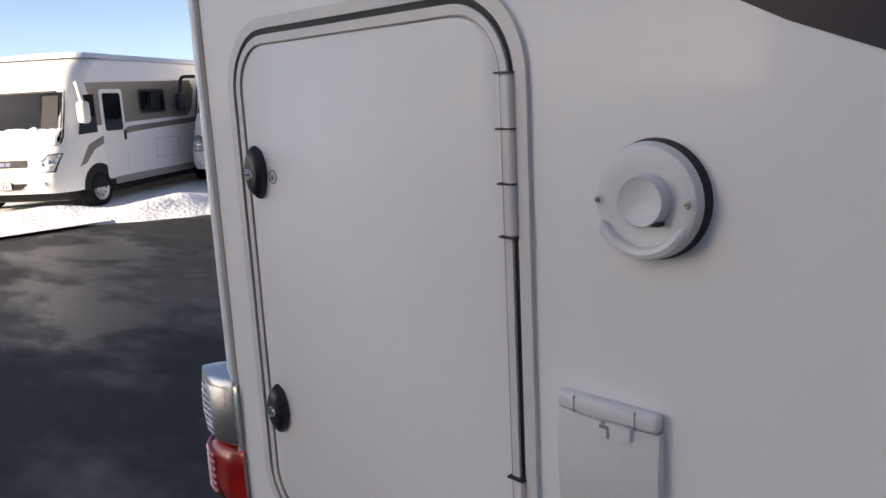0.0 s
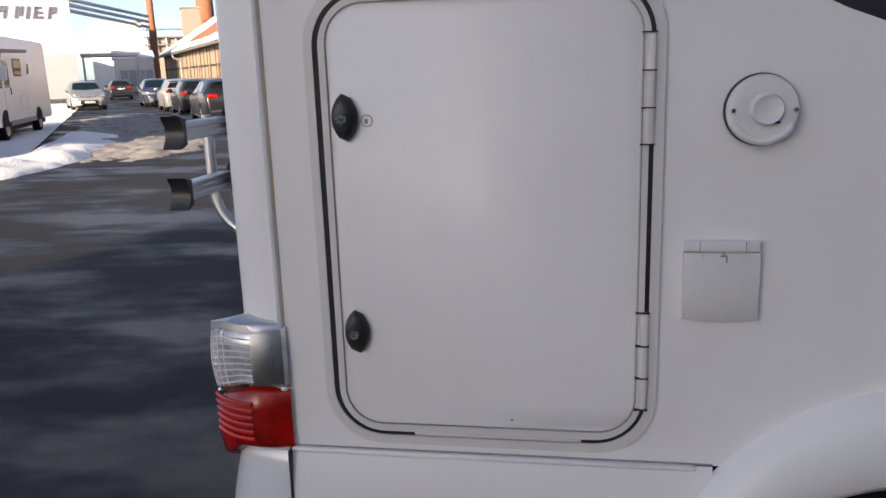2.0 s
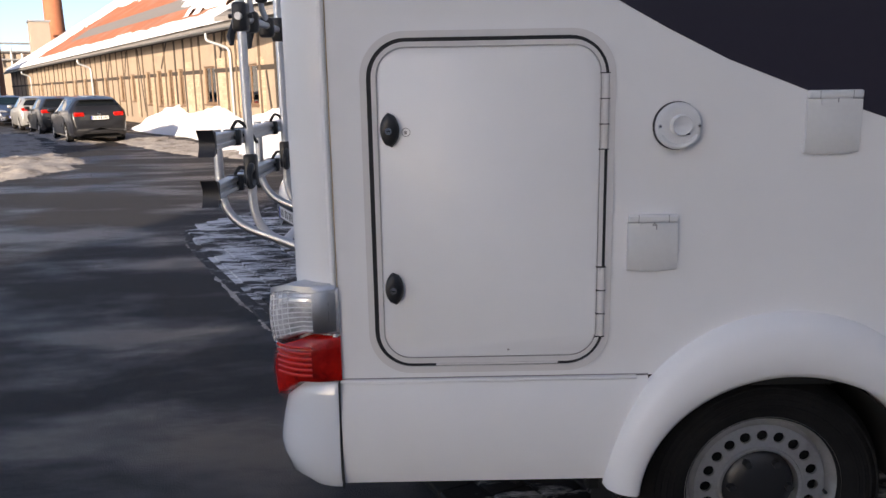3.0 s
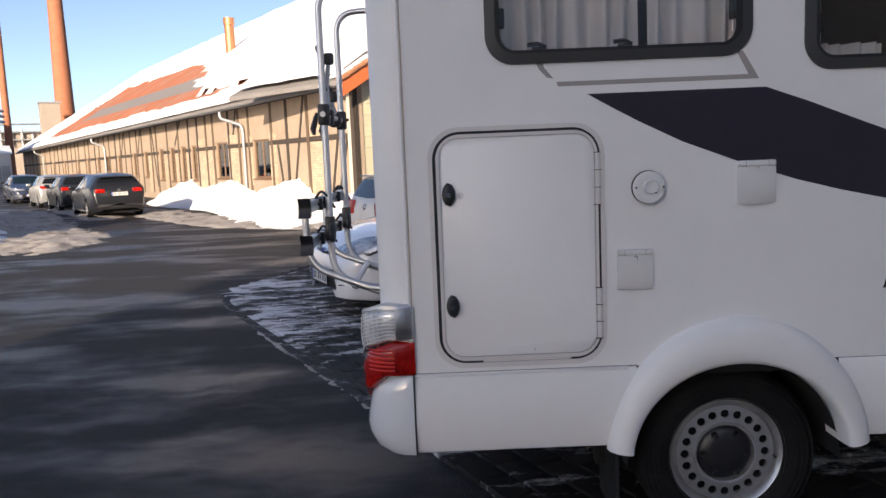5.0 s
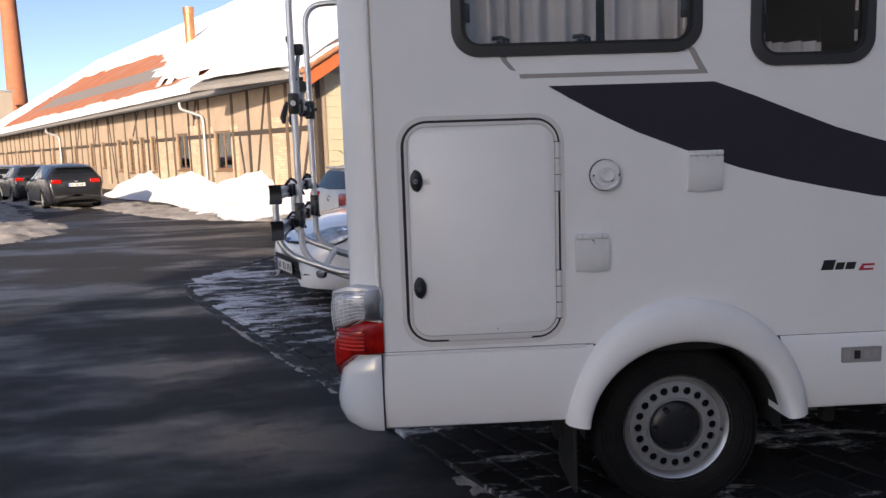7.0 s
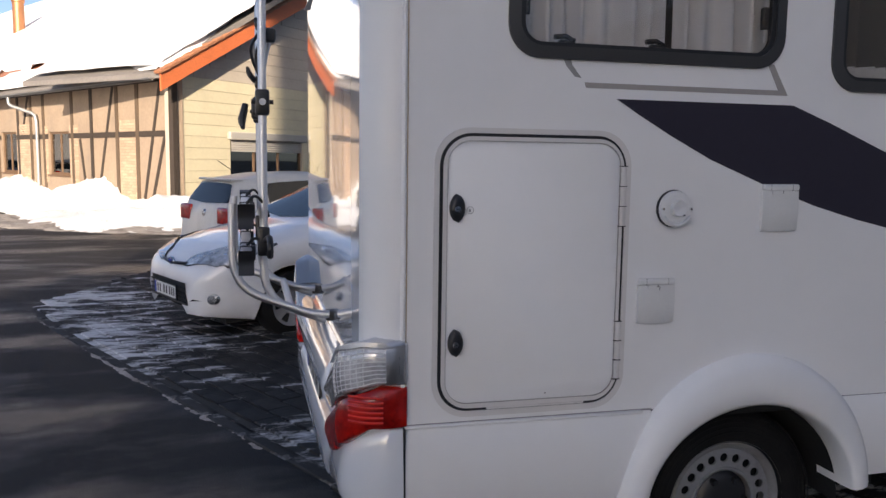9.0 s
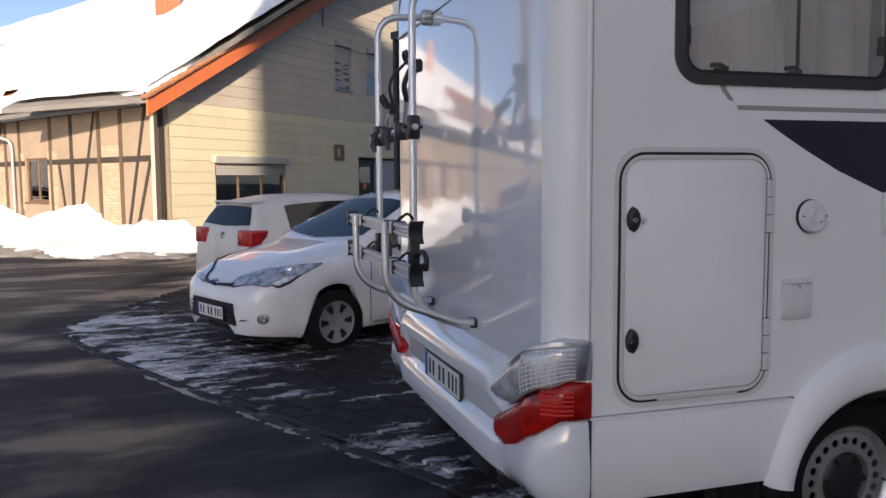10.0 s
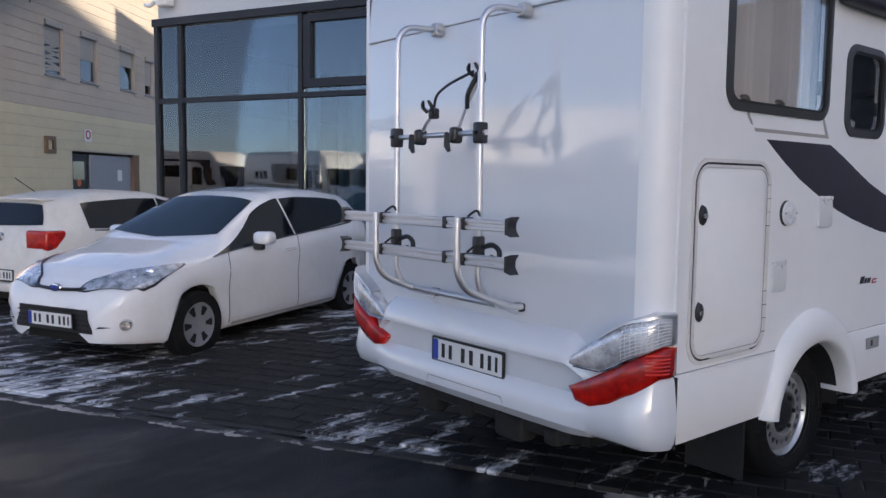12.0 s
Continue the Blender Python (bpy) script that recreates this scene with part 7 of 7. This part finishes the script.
def rv(m, label, vinyl, badge=True, snow=True, mirror=WHITE_PLASTIC, side=1, stripes=True):
    t = thing("motorhome", m, label, "motorhome", "parked motorhomes")
    rows = []
    for y in (-1.12, -1.115, -1.09, -1.03, -0.93, -0.75, -0.4, 0, 0.4, 0.75, 0.93, 1.03, 1.09, 1.115, 1.12):
        e = max(0, (abs(y) - 1.03) / 0.09)
        row = []
        for x, z in RV_PROFILE:
            zz = z - 0.06 * e * e if z > 2.5 else z
            row.append((x + (rv_k(y) if x < 1.5 else 0), y, zz))
        rows.append(row)
    part("body", loft(rows), GEL, t, sharp=45)
    part("windscreen", rv_front(-0.97, -0.93, 0.97, 0.93, 1.28, 2.16, 0.006), CAR_PANE, t, "large dark windscreen")
    part("screen_rubber", rv_front(-1.0, -0.96, 1.0, 0.96, 1.24, 2.19, 0.003), RUBBER, t)
    for sg in (-1, 1):
        part("blind_panel", rv_front(sg * 0.9, sg * 0.87, sg * 0.62, sg * 0.6, 1.5, 2.1, 0.009), SEAT, t, "dark pleated blind folded at the side")
        part("wiper", tube([(rv_x(1.36) + 0.02, sg * 0.15 - 0.1, 1.36), (rv_x(1.5) - 0.03, sg * 0.5 - 0.1, 1.52)], 0.012, 6), BLACK_PLASTIC, t)
        hl = part("headlight", rv_front(sg * 0.62, sg * 0.88, sg * 0.98, sg * 1.03, 0.78, 1.06, 0.008), HEADLAMP, t, "almond headlight")
        part("light_rim", rv_front(sg * 0.59, sg * 0.86, sg * 1.0, sg * 1.04, 0.76, 1.08, 0.005), BLACK_PLASTIC, hl)
        for k in range(2):
            part("reflector", moved(lathe([(0.0, -0.02), (0.06, -0.01), (0.075, 0.03)], 18, "x"), Matrix.Translation((rv_x(0.9) + rv_k(0.85) - 0.01, sg * (0.79 + 0.12 * k), 0.88 + 0.04 * k))), CHROME, hl)
        part("fog_lamp", moved(lathe([(0.0, -0.02), (0.05, -0.01), (0.06, 0.03)], 18, "x"), Matrix.Translation((rv_k(0.85) - 0.005, sg * 0.83, 0.55))), CHROME, t)
        part("front_wheel_arch", moved(slab([(0.46 * math.cos(math.pi * k / 16), 0.46 * math.sin(math.pi * k / 16)) for k in range(17)], 0, sg * 0.012), Matrix.Translation((1.05, sg * 1.118, 0.36))), DARK, t)
        for x in (1.05, 5.15):
            m2 = Matrix.Translation((x, sg * 1.1, 0.34)) @ Matrix.Diagonal((1, -sg, 1, 1))
            w = part("wheel", moved(lathe([(0.22, -0.03), (0.3, -0.035), (0.335, -0.02), (0.34, 0.0), (0.34, 0.18), (0.22, 0.18)], 32, "y", closed=True), m2), TYRE, t)
            part("rim", moved(lathe([(0.0, -0.02), (0.08, -0.03), (0.1, -0.01), (0.19, -0.015), (0.22, -0.03), (0.22, 0.1)], 32, "y"), m2), STEEL, w)
            for k in range(10):
                a = 2 * math.pi * k / 10
                part("hole", moved(lathe([(0.0, -0.0165), (0.02, -0.0165), (0.02, 0.0)], 8, "y"), m2 @ Matrix.Translation((0.15 * math.cos(a), 0, 0.15 * math.sin(a)))), DARK, w)
        part("rear_wheel_arch", moved(slab([(0.44 * math.cos(math.pi * k / 16), 0.4 * math.sin(math.pi * k / 16)) for k in range(17)], 0, sg * 0.012), Matrix.Translation((5.15, sg * 1.118, 0.36))), DARK, t)
        # side openings and vinyl
        yy = sg * 1.12

        def sidep(name, o, depth, mt, lab=""):
            return part(name, filled([o], sg * depth, "y", yy), mt, t, lab)
        if stripes:
            sidep("side_band", [(0.95, 2.32), (4.6, 2.4), (4.75, 2.2), (4.6, 1.75), (4.4, 1.6), (1.15, 1.52), (1.1, 1.8)], 0.003, vinyl, "grey window band")
            sidep("side_sweep", [(0.55, 0.8), (0.75, 0.86), (1.0, 1.08), (1.5, 1.24), (2.2, 1.34), (6.9, 1.52), (6.9, 1.62), (2.2, 1.46), (1.4, 1.36), (0.85, 1.18)], 0.004, vinyl, "sweeping stripe")
        else:
            sidep("side_band", [(0.9, 2.42), (4.6, 2.5), (4.6, 2.4), (1.5, 2.32), (1.25, 1.6), (1.05, 1.6)], 0.003, vinyl)
        sidep("cab_window", [(0.62, 1.38), (1.15, 1.4), (1.15, 2.1), (0.86, 2.1)], 0.007, CAR_PANE, "cab side window")
        dr = sidep("entrance_door", rrect(1.3, 0.48, 2.0, 2.2, 0.08, 4), 0.012, GEL, "white cab door")
        part("door_window", filled([rrect(1.38, 1.4, 1.92, 2.12, 0.06, 4)], sg * 0.006, "y", yy + sg * 0.012), CAR_PANE, dr)
        part("door_handle", moved(box((1.92, -0.03, 1.2), (1.99, 0.03, 1.4), 0.01, 1), Matrix.Translation((0, yy, 0))), BLACK_PLASTIC, dr)
        w = sidep("living_window", rrect(2.55, 1.7, 3.5, 2.2, 0.08, 5), 0.014, BLACK_PLASTIC, "framed living window")
        part("pane", filled([rrect(2.6, 1.75, 3.45, 2.15, 0.06, 5)], sg * 0.004, "y", yy + sg * 0.014), CAR_PANE, w)
        for x in (5.0, 5.4, 5.8) if stripes else (4.2,):
            sidep("side_mark", [(x, 1.75), (x + 0.3, 1.78), (x + 0.4, 2.1), (x + 0.1, 2.08)], 0.003, NAVY if stripes else CAR_PANE)
        part("locker_flap", ring(rrect(3.0, 0.75, 3.9, 1.15, 0.03, 3), rrect(3.008, 0.758, 3.892, 1.142, 0.025, 3), yy, yy + sg * 0.003), GREY_VINYL, t)
        part("mirror", moved(box((-0.09, -0.09, -0.2), (0.09, 0.09, 0.2), 0.07, 3), Matrix.Translation((0.5, sg * 1.34, 1.78))), mirror, t, "tall door mirror")
        part("mirror_arm", tube(rounded([(0.75, sg * 1.1, 2.3), (0.5, sg * 1.28, 2.3), (0.5, sg * 1.34, 1.95)], 0.1), 0.035, 8), mirror, t)
        part("sill", box((1.5, min(yy, yy + sg * 0.02), 0.36), (4.7, max(yy, yy + sg * 0.02), 0.5), 0.008, 1), GREY_VINYL, t)
    gr = part("grille", rv_front(-0.55, -0.52, 0.55, 0.52, 0.86, 0.99, 0.012), BLACK_PLASTIC, t, "dark grille bar")
    if badge:
        for k in range(5):
            part("badge_bar", rv_front(-0.26 + 0.105 * k, -0.25 + 0.105 * k, -0.175 + 0.105 * k, -0.165 + 0.105 * k, 0.895, 0.955, 0.018, 2, 2), CHROME, gr, "silver badge block")
    part("air_slot", rv_front(-0.42, -0.55, 0.42, 0.55, 0.47, 0.58, 0.012), DARK, t)
    for z in (0.7, 0.66):
        part("crease", rv_front(-0.98, -0.98, 0.98, 0.98, z, z + 0.008, 0.004, 12, 1), GREY_VINYL, t)
    bars_plate(t, world_of(t) @ Matrix.Translation((-0.015, 0, 0.54)) @ Matrix.Rotation(radians(-90), 4, "Z"))
    part("underbody", box((0.4, -0.95, 0.2), (6.8, 0.95, 0.45)), DARK, t)
    if snow:
        b = bmesh.new()
        rows = []
        for i in range(41):
            y = -0.98 + 1.96 * i / 40
            h = 0.1 + 0.13 * max(0, noise.noise((y * 2.2, m.translation.y, 0)) + 0.35) + 0.05 * noise.noise((y * 9, 0, 2))
            rows.append([(rv_x(1.22) + rv_k(y) - 0.02, y, 1.22), (rv_x(1.28) + rv_k(y) - 0.09, y, 1.29), (rv_x(1.34) + rv_k(y) - 0.1, y, 1.34 + h * 0.5), (rv_x(1.36 + h) + rv_k(y) - 0.04, y, 1.36 + h), (rv_x(1.37 + h) + rv_k(y) + 0.01, y, 1.37 + h)])
        part("screen_snow", loft(rows, False, False), SNOW, t, "snow lying against the windscreen", sharp=80)
        rows = []
        for i in range(25):
            y = -1.12 + 2.24 * i / 24
            rows.append([(x + rv_k(y) * (x < 1.5), y * (1 if 0 < j < 9 else 1), 2.78 + (0.1 + 0.05 * noise.noise((x, y, 4))) * (0 if j in (0, 9) or i in (0, 24) else 1)) for j, x in enumerate((0.95, 1.05, 1.4, 2, 3, 4, 5, 6, 6.9, 7.05))])
        part("roof_snow", loft(rows, False, False), SNOW, t, "snow on the roof", sharp=80)
    return t


def rv_place(corner, ang, half=1.1):
    """Pose from the nose corner on the lane side; ang is the way from nose to tail."""
    lat = Vector((math.cos(radians(ang - 90)), math.sin(radians(ang - 90))))
    c = Vector(corner) - lat * half
    return pose(c.x, c.y, 0.03, 0, 0, ang)


rv(rv_place((-12.92, 4.32), 126) @ Matrix.Diagonal((1, 1, 0.89, 1)), "white motorhome with bronze side band and snowy windscreen", BRONZE_VINYL)
rv(rv_place((-12.8, 8.7), 130) @ Matrix.Diagonal((1, 1, 0.95, 1)), "white motorhome with blank grille and black mirrors", GREY_VINYL, False, True, BLACK_PLASTIC)
rv(rv_place((-12.3, 12.8), 132) @ Matrix.Diagonal((0.8, 1, 0.95, 1)), "white motorhome with snow heaped on its windscreen", GREY_VINYL, True, True)
rv(rv_place((-15.4, 17.5), 115), "white motorhome with dark outline stripe parked behind", NAVY, True, False, stripes=False)
c = make_car(pose(-25.5, 37.0, 0, 0, 0, 128), ESTATE, CAR_SILVER, "silver off-roader facing the lane", "parked cars", 2)
front_face(c, ESTATE)


# ---- the setts of the parking bay ----
sett_mesh = [mesh_of(box((-0.117, -0.077, -0.03), (0.117, 0.077, 0.0), 0.006, 1), "sett", SETT_SNOW) for _ in range(1)]
ANG = radians(116.6)
ca, sa = math.cos(ANG), math.sin(ANG)
spots = []
for j in range(-60, 110):
    for i in range(-60, 90):
        u, v = i * 0.242 + (0.121 if j % 2 else 0), j * 0.162
        x, y = -1.19 + u * ca - v * sa * -1 * -1, 1.98 + u * sa + v * ca * -1 * -1
        if inside(x, y, BAY) and -4 < x < 3.2 and -0.4 < y < 12.5:
            spots.append((x, y))
spots.sort(key=lambda p: math.hypot(p[0] + 2.2, p[1] - 3.6))
for x, y in spots[:300]:
    o = new("sett", sett_mesh[0])
    o.parent = pavement
    o.matrix_basis = pose(x, y, lift(x, y) + 0.026 + random.uniform(-0.004, 0.003), random.uniform(-0.6, 0.6), random.uniform(-0.6, 0.6), 116.6 + random.uniform(-0.8, 0.8))
verts, faces = [], []
for x, y in spots[300:]:
    z = lift(x, y) + 0.026 + random.uniform(-0.004, 0.003)
    a = ANG + radians(random.uniform(-0.8, 0.8))
    c, s = math.cos(a), math.sin(a)
    k = len(verts)
    for w, l, dz in ((0.119, 0.079, -0.02), (0.117, 0.077, -0.006), (0.111, 0.071, 0.0)):
        for sx, sy in ((-1, -1), (1, -1), (1, 1), (-1, 1)):
            verts.append((x + sx * w * c - sy * l * s, y + sx * w * s + sy * l * c, z + dz))
    for r in (0, 4):
        for q in range(4):
            faces.append((k + r + q, k + r + (q + 1) % 4, k + r + 4 + (q + 1) % 4, k + r + 4 + q))
    faces.append((k + 8, k + 9, k + 10, k + 11))
me = bpy.data.meshes.new("setts_rest")
me.from_pydata(verts, [], faces)
me.materials.append(SETT_SNOW)
o = new("setts", me)
o.parent = pavement
tagged(o, "dark setts under patches of trodden snow", kind="stuff")
